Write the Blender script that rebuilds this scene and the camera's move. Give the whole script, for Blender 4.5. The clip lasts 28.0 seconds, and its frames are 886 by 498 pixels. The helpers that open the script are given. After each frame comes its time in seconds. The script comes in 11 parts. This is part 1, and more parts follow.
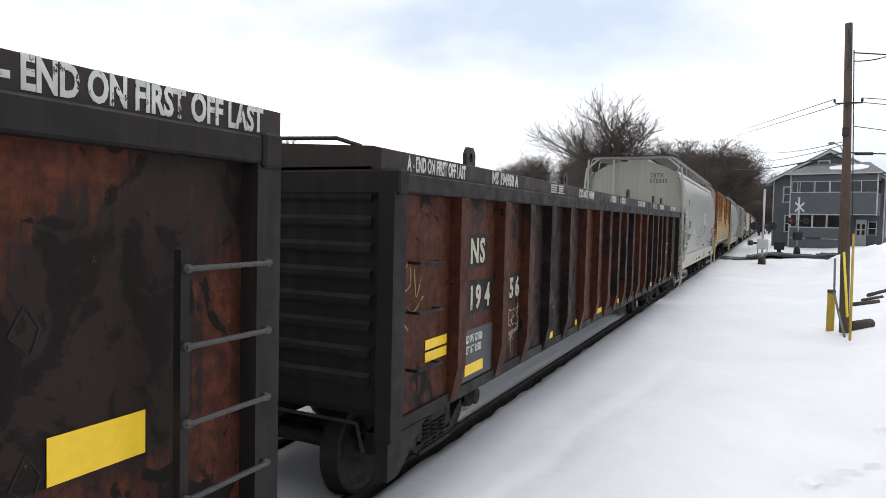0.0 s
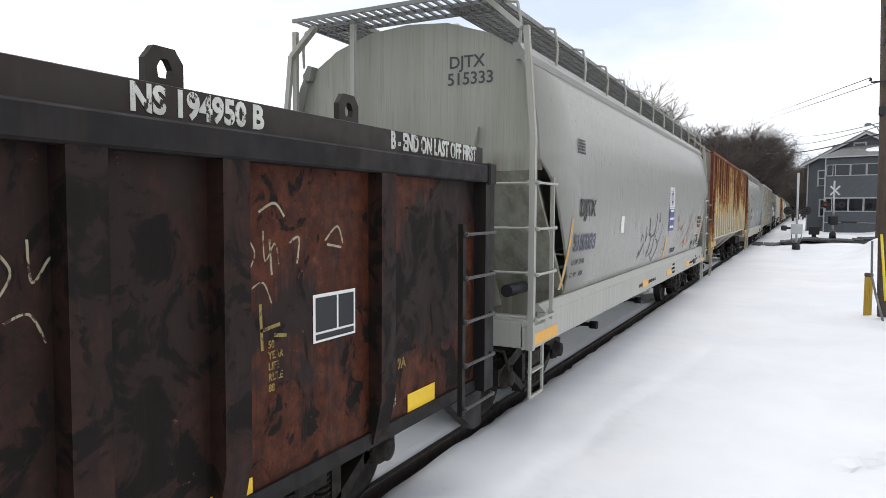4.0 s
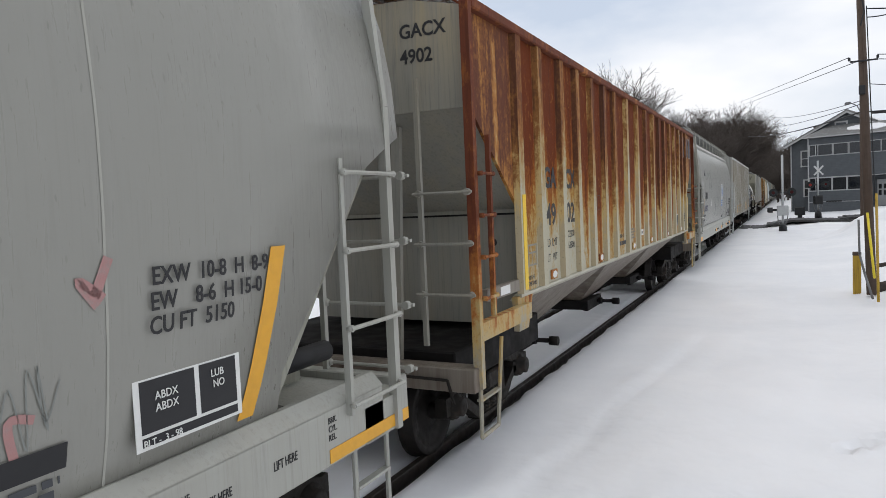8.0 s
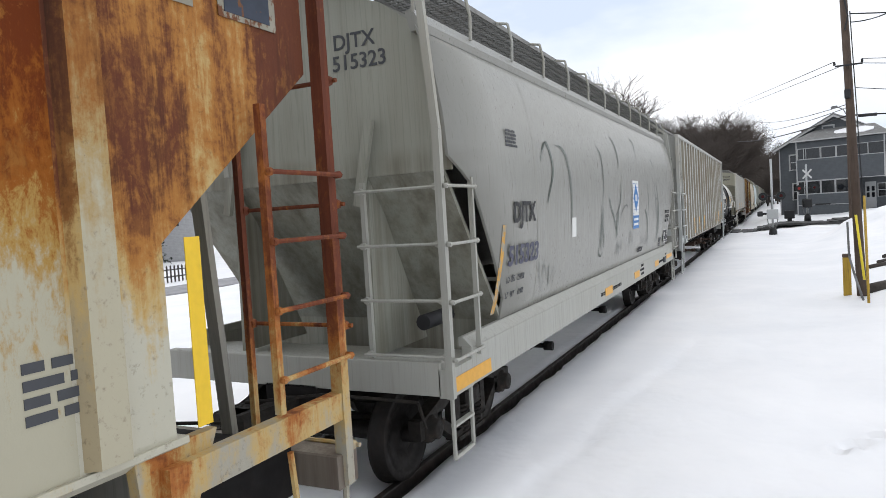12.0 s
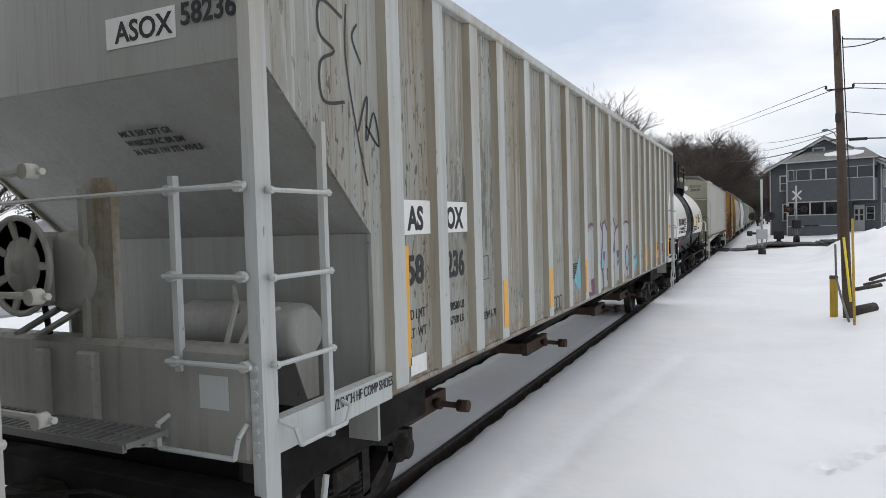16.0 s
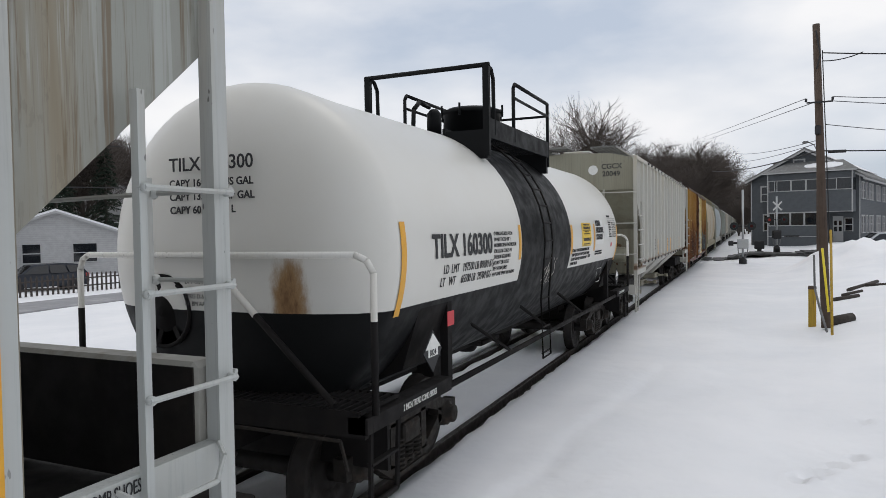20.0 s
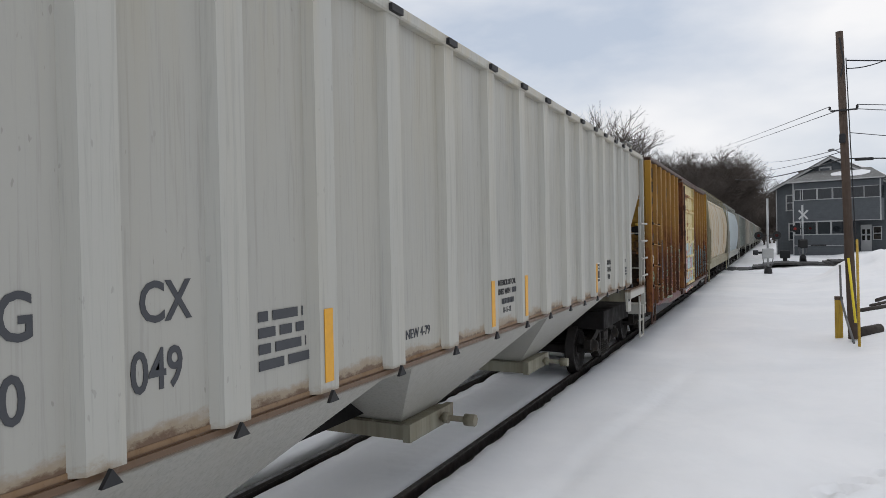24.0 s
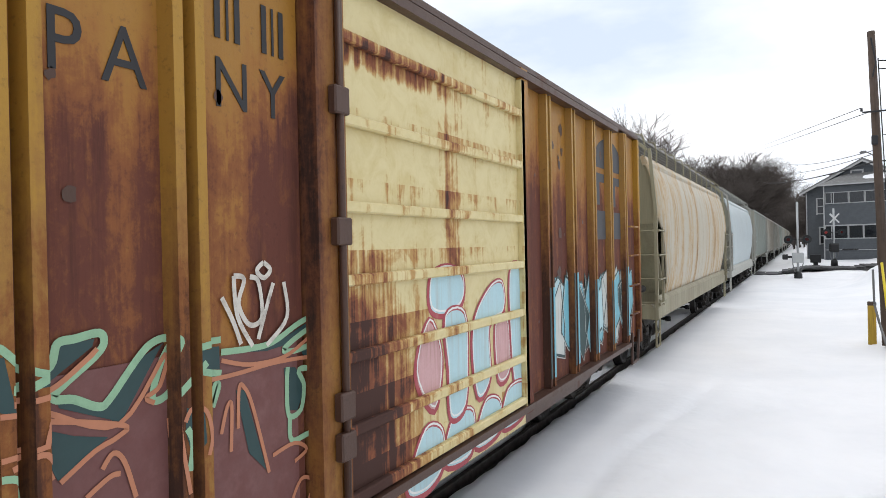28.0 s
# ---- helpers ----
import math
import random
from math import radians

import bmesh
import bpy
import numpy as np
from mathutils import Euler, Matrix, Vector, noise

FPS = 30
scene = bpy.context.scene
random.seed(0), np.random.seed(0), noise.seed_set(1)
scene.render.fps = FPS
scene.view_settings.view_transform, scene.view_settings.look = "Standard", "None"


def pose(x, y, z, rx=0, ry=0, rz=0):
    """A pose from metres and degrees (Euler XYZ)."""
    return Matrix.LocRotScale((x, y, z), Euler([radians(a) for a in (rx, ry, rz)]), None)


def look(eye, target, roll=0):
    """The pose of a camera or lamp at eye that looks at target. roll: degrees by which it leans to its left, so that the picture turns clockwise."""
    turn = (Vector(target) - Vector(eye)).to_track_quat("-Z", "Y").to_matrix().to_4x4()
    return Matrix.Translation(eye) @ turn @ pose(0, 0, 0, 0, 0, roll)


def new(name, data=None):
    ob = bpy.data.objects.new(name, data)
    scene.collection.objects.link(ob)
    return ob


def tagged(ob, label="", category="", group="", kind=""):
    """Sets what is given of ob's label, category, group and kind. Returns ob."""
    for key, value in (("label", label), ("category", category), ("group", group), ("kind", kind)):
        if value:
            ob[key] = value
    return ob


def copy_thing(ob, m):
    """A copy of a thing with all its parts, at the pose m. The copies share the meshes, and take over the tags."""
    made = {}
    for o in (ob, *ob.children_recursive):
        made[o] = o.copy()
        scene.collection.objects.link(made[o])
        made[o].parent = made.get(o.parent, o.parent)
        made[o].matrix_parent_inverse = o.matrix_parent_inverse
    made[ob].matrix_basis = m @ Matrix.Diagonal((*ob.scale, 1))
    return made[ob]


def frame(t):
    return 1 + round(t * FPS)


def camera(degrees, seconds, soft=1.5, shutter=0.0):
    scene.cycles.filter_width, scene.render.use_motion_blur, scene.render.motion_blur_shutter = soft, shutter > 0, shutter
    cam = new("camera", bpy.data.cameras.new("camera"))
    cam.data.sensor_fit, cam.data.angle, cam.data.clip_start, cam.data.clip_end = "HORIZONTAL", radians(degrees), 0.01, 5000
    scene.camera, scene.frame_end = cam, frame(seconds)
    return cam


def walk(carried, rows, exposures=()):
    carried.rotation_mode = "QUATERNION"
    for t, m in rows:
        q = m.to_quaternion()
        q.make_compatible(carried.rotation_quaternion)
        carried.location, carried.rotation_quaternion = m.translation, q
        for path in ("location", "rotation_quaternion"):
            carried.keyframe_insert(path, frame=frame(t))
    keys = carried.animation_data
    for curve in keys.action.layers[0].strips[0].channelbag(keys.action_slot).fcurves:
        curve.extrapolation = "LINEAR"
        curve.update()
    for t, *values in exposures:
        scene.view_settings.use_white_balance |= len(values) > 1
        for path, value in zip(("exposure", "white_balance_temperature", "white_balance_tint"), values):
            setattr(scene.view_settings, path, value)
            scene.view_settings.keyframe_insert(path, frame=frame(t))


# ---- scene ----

# the camera stands by the track, held in the hand: seconds, x, y, z, yaw, pitch, roll
HELD = [
    (0, 3.955, 0.021, 2.444, 25.51, -2.62, -1.32),
    (0.5, 3.949, 0.041, 2.426, 23.35, -2.55, -1.69),
    (1, 3.926, 0.048, 2.403, 23.47, -2.29, -2.29),
    (1.5, 3.939, 0.008, 2.395, 24.33, -2.86, -1.33),
    (2, 3.927, 0.013, 2.417, 25.23, -4.34, -0.38),
    (2.5, 3.923, 0.025, 2.406, 28.23, -2.54, 0.27),
    (3, 3.931, 0.005, 2.402, 29.01, -3.60, -0.61),
    (3.5, 3.939, -0.012, 2.398, 27.42, -4.36, -0.37),
    (4, 3.962, -0.023, 2.394, 27.79, -3.39, -0.30),
    (4.5, 3.945, -0.050, 2.436, 27.75, -2.67, -0.42),
    (6.5, 3.934, -0.002, 2.399, 28.25, -0.58, -0.09),
    (7, 3.921, -0.010, 2.422, 26.89, -0.37, -0.89),
    (7.5, 3.936, 0.014, 2.432, 26.81, -2.34, 0.78),
    (8, 3.940, 0.034, 2.433, 26.75, -3.58, 2.51),
    (8.5, 3.940, -0.008, 2.491, 26.82, -1.72, 2.30),
    (9, 3.938, -0.035, 2.489, 27.20, -1.46, 3.03),
    (9.5, 3.941, -0.012, 2.464, 27.60, -2.38, 4.02),
    (10, 3.942, -0.009, 2.461, 27.22, -1.20, 3.33),
    (10.5, 3.927, -0.010, 2.454, 26.24, -3.45, 3.47),
    (11, 3.927, -0.002, 2.445, 26.16, -3.00, 4.42),
    (11.5, 3.930, -0.002, 2.429, 26.00, -2.81, 3.87),
    (13.5, 3.994, 0.018, 2.427, 26.32, -2.93, 2.76),
    (14, 3.981, -0.006, 2.430, 25.59, -2.78, 3.03),
    (14.5, 4.000, 0.008, 2.454, 25.85, -2.21, 3.01),
    (15, 3.983, -0.034, 2.429, 26.46, -1.22, 2.66),
    (15.5, 3.957, -0.035, 2.431, 25.55, -1.79, 1.55),
    (16, 3.949, -0.019, 2.428, 25.38, -2.07, 1.59),
    (16.5, 3.958, -0.014, 2.427, 24.83, -2.00, 1.31),
    (17, 3.971, -0.014, 2.431, 24.74, -2.49, 1.90),
    (17.5, 3.966, 0.035, 2.381, 24.57, -2.29, 1.72),
    (18, 3.958, 0.031, 2.406, 24.78, -2.53, 1.90),
    (18.5, 3.964, 0.025, 2.414, 25.23, -2.18, 1.93),
    (19, 3.975, 0.034, 2.413, 24.81, -0.92, 0.88),
    (19.5, 3.983, 0.007, 2.409, 24.29, -1.30, 0.16),
    (20, 3.964, 0.000, 2.431, 24.08, -1.59, 0.87),
    (20.5, 3.958, -0.006, 2.434, 24.71, -1.11, 1.40),
    (21, 3.960, -0.001, 2.418, 23.95, -1.07, 2.15),
    (21.5, 3.956, -0.023, 2.407, 24.70, -0.48, 2.25),
    (22, 3.954, -0.055, 2.427, 23.73, 0.19, 2.21),
    (22.5, 3.956, -0.058, 2.432, 23.38, -0.87, 2.09),
    (24.5, 4.017, -0.005, 2.462, 27.20, -0.53, 1.79),
    (25, 4.004, 0.000, 2.469, 27.82, -1.07, 3.67),
    (25.5, 4.003, -0.000, 2.467, 27.79, -1.54, 3.09),
    (26, 4.005, 0.027, 2.462, 27.51, -0.60, 2.25),
    (26.5, 4.013, 0.019, 2.456, 27.53, -0.12, 2.17),
    (27, 4.000, 0.012, 2.464, 27.79, -0.02, 2.01),
    (27.5, 3.988, 0.009, 2.459, 28.11, 0.14, 1.86),
    (28, 4.011, 0.012, 2.455, 27.91, -0.26, 1.20),
]
cam = camera(66.51, 28.0, soft=0.6, shutter=0.0)
CAMERA_ROWS = [(t, pose(x, y, z, 90 + p, r, w)) for t, x, y, z, w, p, r in HELD]
EXPOSURES = [(0.0, 0.05), (1.0, -0.3), (2.0, -0.12), (3.0, 0.0), (4.0, 0.12), (7.0, -0.26), (8.0, -0.22), (9.0, 0.0), (10.0, 0.0), (11.0, 0.22), (14.0, -0.3), (16.0, -0.2), (17.0, -0.28), (18.0, -0.38), (19.0, -0.28), (20.0, -0.43), (21.0, -0.53), (22.0, -0.46), (25.0, -0.42), (26.0, -0.28), (27.0, 0.1), (28.0, 0.12)]
walk(cam, CAMERA_ROWS, EXPOSURES)

# the train's way along the track: seconds, metres
TRAVEL = [(0, 0.000), (0.5, 2.044), (1, 3.995), (1.5, 5.873), (2, 7.859), (2.5, 9.920), (3, 11.983), (3.5, 14.052), (4, 16.136), (4.5, 18.214), (6.5, 26.462), (7, 28.502), (7.5, 30.604), (8, 32.752), (8.5, 34.937), (9, 37.124), (9.5, 39.333), (10, 41.536), (10.5, 43.725), (11, 45.895), (11.5, 48.029), (13.5, 56.464), (14, 58.542), (14.5, 60.687), (15, 62.776), (15.5, 65.014), (16, 67.182), (16.5, 69.369), (17, 71.606), (17.5, 73.827), (18, 76.028), (18.5, 78.214), (19, 80.405), (19.5, 82.616), (20, 84.842), (20.5, 87.084), (21, 89.311), (21.5, 91.460), (22, 93.647), (22.5, 95.804), (24.5, 104.524), (25, 106.726), (25.5, 108.988), (26, 111.319), (26.5, 113.652), (27, 115.966), (27.5, 118.281), (28, 120.581)]

# ---------------------------------------------------------------- sky and light
world = bpy.data.worlds.new("sky")
scene.world = world
world.use_nodes = True
wn, wl = world.node_tree.nodes, world.node_tree.links
wn.clear()
SUN_AZ, SUN_EL = radians(8), radians(70)      # from +y towards +x
sky = wn.new("ShaderNodeTexSky")
sky.sky_type, sky.sun_disc = "NISHITA", False
sky.sun_elevation, sky.sun_rotation = SUN_EL, SUN_AZ
sky.air_density, sky.dust_density = 1.0, 2.0
w_tc = wn.new("ShaderNodeTexCoord")
w_map = wn.new("ShaderNodeMapping")
w_map.inputs["Scale"].default_value = (1.0, 1.0, 2.6)
w_map.inputs["Location"].default_value = (3.1, 0.4, 0.2)
w_noise = wn.new("ShaderNodeTexNoise")
w_noise.inputs["Scale"].default_value, w_noise.inputs["Detail"].default_value = 1.5, 7.0
w_noise.inputs["Roughness"].default_value = 0.5
w_ramp = wn.new("ShaderNodeValToRGB")
w_ramp.color_ramp.elements[0].position, w_ramp.color_ramp.elements[1].position = 0.36, 0.57
w_mix = wn.new("ShaderNodeMix")
w_mix.data_type = "RGBA"
w_mix.inputs[7].default_value = (12.0, 12.0, 12.2, 1)   # lit cloud
w_pale = wn.new("ShaderNodeMix")
w_pale.data_type = "RGBA"
w_pale.inputs[0].default_value = 0.72
w_pale.inputs[7].default_value = (7.9, 8.8, 10.25, 1)   # thin veil over the blue
w_bg = wn.new("ShaderNodeBackground")
w_bg.inputs["Strength"].default_value = 0.105
w_out = wn.new("ShaderNodeOutputWorld")
wl.new(w_tc.outputs["Generated"], w_map.inputs["Vector"])
wl.new(w_map.outputs["Vector"], w_noise.inputs["Vector"])
wl.new(w_noise.outputs["Fac"], w_ramp.inputs["Fac"])
wl.new(sky.outputs["Color"], w_pale.inputs[6])
wl.new(w_pale.outputs[2], w_mix.inputs[6])
wl.new(w_ramp.outputs["Color"], w_mix.inputs[0])
wl.new(w_mix.outputs[2], w_bg.inputs["Color"])
wl.new(w_bg.outputs["Background"], w_out.inputs["Surface"])

sun_data = bpy.data.lights.new("sun", "SUN")
sun_data.energy, sun_data.angle, sun_data.color = 0.55, radians(35), (1.0, 0.96, 0.9)
sun = new("sun", sun_data)
sun_dir = Vector((math.sin(SUN_AZ) * math.cos(SUN_EL), math.cos(SUN_AZ) * math.cos(SUN_EL), math.sin(SUN_EL)))
sun.matrix_world = look(sun_dir * 60, (0, 0, 0))

# ---------------------------------------------------------------- materials
MATS = {}


class Nodes:
    """A small writer for node materials."""

    def __init__(self, name, rough=0.6, metal=0.0, spec=0.5):
        self.mat = bpy.data.materials.new(name)
        self.mat.use_nodes = True
        self.n, self.l = self.mat.node_tree.nodes, self.mat.node_tree.links
        self.b = self.n["Principled BSDF"]
        self.b.inputs["Roughness"].default_value = rough
        self.b.inputs["Metallic"].default_value = metal
        self.b.inputs["Specular IOR Level"].default_value = spec
        self.tc = self.n.new("ShaderNodeTexCoord")

    def coords(self, scale=(1, 1, 1), offset=(0, 0, 0), which="Object"):
        m = self.n.new("ShaderNodeMapping")
        m.inputs["Scale"].default_value, m.inputs["Location"].default_value = scale, offset
        self.l.new(self.tc.outputs[which], m.inputs["Vector"])
        return m.outputs["Vector"]

    def noise(self, scale, detail=4, rough=0.55, vec=None, distort=0.0):
        t = self.n.new("ShaderNodeTexNoise")
        t.inputs["Scale"].default_value, t.inputs["Detail"].default_value = scale, detail
        t.inputs["Roughness"].default_value, t.inputs["Distortion"].default_value = rough, distort
        self.l.new(vec if vec else self.tc.outputs["Object"], t.inputs["Vector"])
        return t.outputs["Fac"]

    def ramp(self, fac, a, b, ca=0.0, cb=1.0):
        t = self.n.new("ShaderNodeMapRange")
        t.interpolation_type = "SMOOTHSTEP"
        for k, v in (("From Min", a), ("From Max", b), ("To Min", ca), ("To Max", cb)):
            t.inputs[k].default_value = v
        self.l.new(fac, t.inputs["Value"])
        return t.outputs["Result"]

    def mix(self, fac, a, b):
        t = self.n.new("ShaderNodeMix")
        t.data_type = "RGBA"
        for slot, v in ((0, fac), (6, a), (7, b)):
            if isinstance(v, (int, float)):
                t.inputs[slot].default_value = v
            elif isinstance(v, tuple):
                t.inputs[slot].default_value = (*v, 1)
            else:
                self.l.new(v, t.inputs[slot])
        return t.outputs[2]

    def math(self, op, a, b=0.0):
        t = self.n.new("ShaderNodeMath")
        t.operation, t.use_clamp = op, False
        for slot, v in ((0, a), (1, b)):
            if isinstance(v, (int, float)):
                t.inputs[slot].default_value = v
            else:
                self.l.new(v, t.inputs[slot])
        return t.outputs[0]

    def axis(self, k, vec=None):
        t = self.n.new("ShaderNodeSeparateXYZ")
        self.l.new(vec if vec else self.tc.outputs["Object"], t.inputs[0])
        return t.outputs[k]

    def color(self, c):
        if isinstance(c, tuple):
            self.b.inputs["Base Color"].default_value = (*c, 1)
        else:
            self.l.new(c, self.b.inputs["Base Color"])

    def rough(self, v):
        self.l.new(v, self.b.inputs["Roughness"])

    def bump(self, height, strength=0.3, dist=0.01):
        t = self.n.new("ShaderNodeBump")
        t.inputs["Strength"].default_value, t.inputs["Distance"].default_value = strength, dist
        self.l.new(height, t.inputs["Height"])
        self.l.new(t.outputs["Normal"], self.b.inputs["Normal"])

    def rand(self):
        return self.n.new("ShaderNodeObjectInfo").outputs["Random"]


def paint(name, base, dirt=(0.12, 0.09, 0.06), amount=0.35, rough=0.5, streak=True, scale=1.0, bump=0.12, spec=0.4, metal=0.0):
    """Painted or bare surface with grain, long vertical runs of dirt and soft blotches."""
    m = Nodes(name, rough, metal, spec)
    blot = m.noise(0.9 * scale, 5, 0.6)
    fine = m.noise(26 * scale, 3, 0.6)
    runs = m.noise(1.0, 5, 0.65, m.coords((9 * scale, 9 * scale, 0.45 * scale)) if streak else m.coords((3 * scale,) * 3))
    f = m.math("MULTIPLY", m.ramp(runs, 0.42, 0.75), m.ramp(blot, 0.3, 0.75))
    c = m.mix(m.math("MULTIPLY", f, amount * 1.6), base, dirt)
    c = m.mix(m.ramp(fine, 0.3, 0.8, 0.0, 0.16), c, tuple(0.55 * v for v in base))
    c = m.mix(m.ramp(blot, 0.2, 0.85, 0.0, 0.22), c, tuple(min(1, 1.25 * v) for v in base))
    m.color(c)
    m.rough(m.ramp(m.noise(5 * scale, 4), 0.3, 0.7, rough - 0.1, min(0.98, rough + 0.14)))
    m.bump(m.noise(14 * scale, 5, 0.6), bump, 0.008)
    MATS[name] = m.mat
    return m.mat


def plain(name, base, rough=0.55, metal=0.0, emit=0.0, spec=0.4):
    m = Nodes(name, rough, metal, spec)
    g = m.noise(18, 4, 0.6)
    m.color(m.mix(m.ramp(g, 0.3, 0.75, 0.0, 0.3), base, tuple(0.7 * v for v in base)))
    if emit:
        m.b.inputs["Emission Color"].default_value = (*base, 1)
        m.b.inputs["Emission Strength"].default_value = emit
    MATS[name] = m.mat
    return m.mat


# ---------------------------------------------------------------- mesh helpers
def link_mesh(name, bm, mats):
    me = bpy.data.meshes.new(name)
    bm.normal_update()
    bm.to_mesh(me)
    bm.free()
    for m in (mats if isinstance(mats, (list, tuple)) else (mats,)):
        me.materials.append(m)
    return new(name, me)


def part(name, bm, material, parent=None, label=""):
    """One mesh object of bm, under a thing or a part."""
    ob = link_mesh(name, bm, material)
    if parent is not None:
        ob.parent = parent
    if label:
        ob["label"] = label
    return ob


def share(name, ob, parent, m):
    """Another object on the mesh of ob, at the pose m."""
    o = new(name, ob.data)
    o.parent = parent
    o.matrix_basis = m
    return o


def thing(name, label, category, group="", kind="", at=(0, 0, 0), rz=0.0):
    ob = new(name)
    ob.empty_display_size = 0.3
    ob.matrix_basis = pose(*at, 0, 0, rz)
    return tagged(ob, label, category, group, kind)


def B():
    return bmesh.new()


def box(bm, x0, x1, y0, y1, z0, z1, mat=0, bevel=0.0):
    vs = [bm.verts.new(p) for p in ((x0, y0, z0), (x1, y0, z0), (x1, y1, z0), (x0, y1, z0), (x0, y0, z1), (x1, y0, z1), (x1, y1, z1), (x0, y1, z1))]
    fs = [bm.faces.new([vs[i] for i in f]) for f in ((3, 2, 1, 0), (4, 5, 6, 7), (0, 1, 5, 4), (1, 2, 6, 5), (2, 3, 7, 6), (3, 0, 4, 7))]
    for f in fs:
        f.material_index = mat
    if bevel:
        es = list({e for f in fs for e in f.edges})
        r = bmesh.ops.bevel(bm, geom=es, offset=bevel, segments=1, affect="EDGES", profile=0.5)
        for f in r["faces"]:
            f.material_index = mat
    return bm


def rod(bm, a, b, r, n=8, r2=None, caps=True, mat=0):
    """A round bar from a to b."""
    a, b = Vector(a), Vector(b)
    d = b - a
    if d.length < 1e-6:
        return bm
    q = d.to_track_quat("Z", "Y")
    r2 = r if r2 is None else r2
    ring = [[bm.verts.new(p + q @ Vector((rr * math.cos(2 * math.pi * i / n), rr * math.sin(2 * math.pi * i / n), 0))) for i in range(n)] for p, rr in ((a, r), (b, r2))]
    for i in range(n):
        f = bm.faces.new((ring[0][i], ring[0][(i + 1) % n], ring[1][(i + 1) % n], ring[1][i]))
        f.smooth, f.material_index = n > 6, mat
    if caps:
        bm.faces.new(ring[0][::-1]).material_index = mat
        bm.faces.new(ring[1]).material_index = mat
    return bm


def bar(bm, a, b, w, h, up=(0, 0, 1), mat=0):
    """A flat bar from a to b, w wide across, h thick along up."""
    a, b, up = Vector(a), Vector(b), Vector(up)
    d = (b - a).normalized()
    s = d.cross(up)
    s = s.normalized() if s.length > 1e-6 else Vector((1, 0, 0))
    u = s.cross(d)
    vs = [bm.verts.new(p + s * (w / 2 * i) + u * (h / 2 * j)) for p in (a, b) for i, j in ((-1, -1), (1, -1), (1, 1), (-1, 1))]
    for f in ((3, 2, 1, 0), (4, 5, 6, 7), (0, 1, 5, 4), (1, 2, 6, 5), (2, 3, 7, 6), (3, 0, 4, 7)):
        bm.faces.new([vs[i] for i in f]).material_index = mat
    return bm


def pipe(bm, pts, r, n=8):
    for a, b in zip(pts[:-1], pts[1:]):
        rod(bm, a, b, r, n)
    return bm


def prism(bm, outline, axis, a, b, mat=0, smooth=False):
    """The outline, pairs in the plane across the axis, drawn out from a to b. x: (y, z), y: (x, z), z: (x, y)."""
    def put(u, v, w):
        return {"x": (w, u, v), "y": (u, w, v), "z": (u, v, w)}[axis]
    lo = [bm.verts.new(put(u, v, a)) for u, v in outline]
    hi = [bm.verts.new(put(u, v, b)) for u, v in outline]
    n = len(outline)
    fs = [bm.faces.new((lo[i], lo[(i + 1) % n], hi[(i + 1) % n], hi[i])) for i in range(n)]
    for f in fs:
        f.smooth = smooth
    fs += [bm.faces.new(lo[::-1]), bm.faces.new(hi)]
    for f in fs:
        f.material_index = mat
    bmesh.ops.recalc_face_normals(bm, faces=fs)
    return bm


def disc(bm, c, axis, r, thick, n=20, mat=0):
    d = {"x": Vector((1, 0, 0)), "y": Vector((0, 1, 0)), "z": Vector((0, 0, 1))}[axis] * (thick / 2)
    return rod(bm, Vector(c) - d, Vector(c) + d, r, n, mat=mat)


def lathe(bm, profile, axis="x", n=24, c=(0, 0, 0), smooth=True):
    """Turns pairs (along, radius) about the axis."""
    rings = []
    for w, r in profile:
        ring = []
        for i in range(n):
            u, v = r * math.cos(2 * math.pi * i / n), r * math.sin(2 * math.pi * i / n)
            p = {"x": (w, u, v), "y": (u, w, v), "z": (u, v, w)}[axis]
            ring.append(bm.verts.new(Vector(p) + Vector(c)))
        rings.append(ring)
    fs = []
    for a, b in zip(rings[:-1], rings[1:]):
        for i in range(n):
            f = bm.faces.new((a[i], a[(i + 1) % n], b[(i + 1) % n], b[i]))
            f.smooth = smooth
            fs.append(f)
    fs += [bm.faces.new(rings[0][::-1]), bm.faces.new(rings[-1])]
    bmesh.ops.recalc_face_normals(bm, faces=fs)
    return bm


TEXTS = {}


def text_mesh(body, size, align="LEFT", wide=1.0, thick=0.0, spacing=1.0):
    """Letters of the built-in font as a mesh, standing in x and z, read from -y."""
    key = (body, size, align, wide, thick, spacing)
    if key not in TEXTS:
        cu = bpy.data.curves.new("letters", "FONT")
        cu.body, cu.size, cu.align_x, cu.space_character = body, size, align, spacing
        cu.resolution_u, cu.extrude, cu.offset = 3, 0.0015, thick
        ob = bpy.data.objects.new("letters", cu)
        scene.collection.objects.link(ob)
        me = bpy.data.meshes.new_from_object(ob.evaluated_get(bpy.context.evaluated_depsgraph_get()))
        bpy.data.objects.remove(ob)
        me.transform(Matrix.Diagonal((wide, 1, 1, 1)))
        me.transform(pose(0, 0, 0, 90))
        TEXTS[key] = me
    return TEXTS[key]


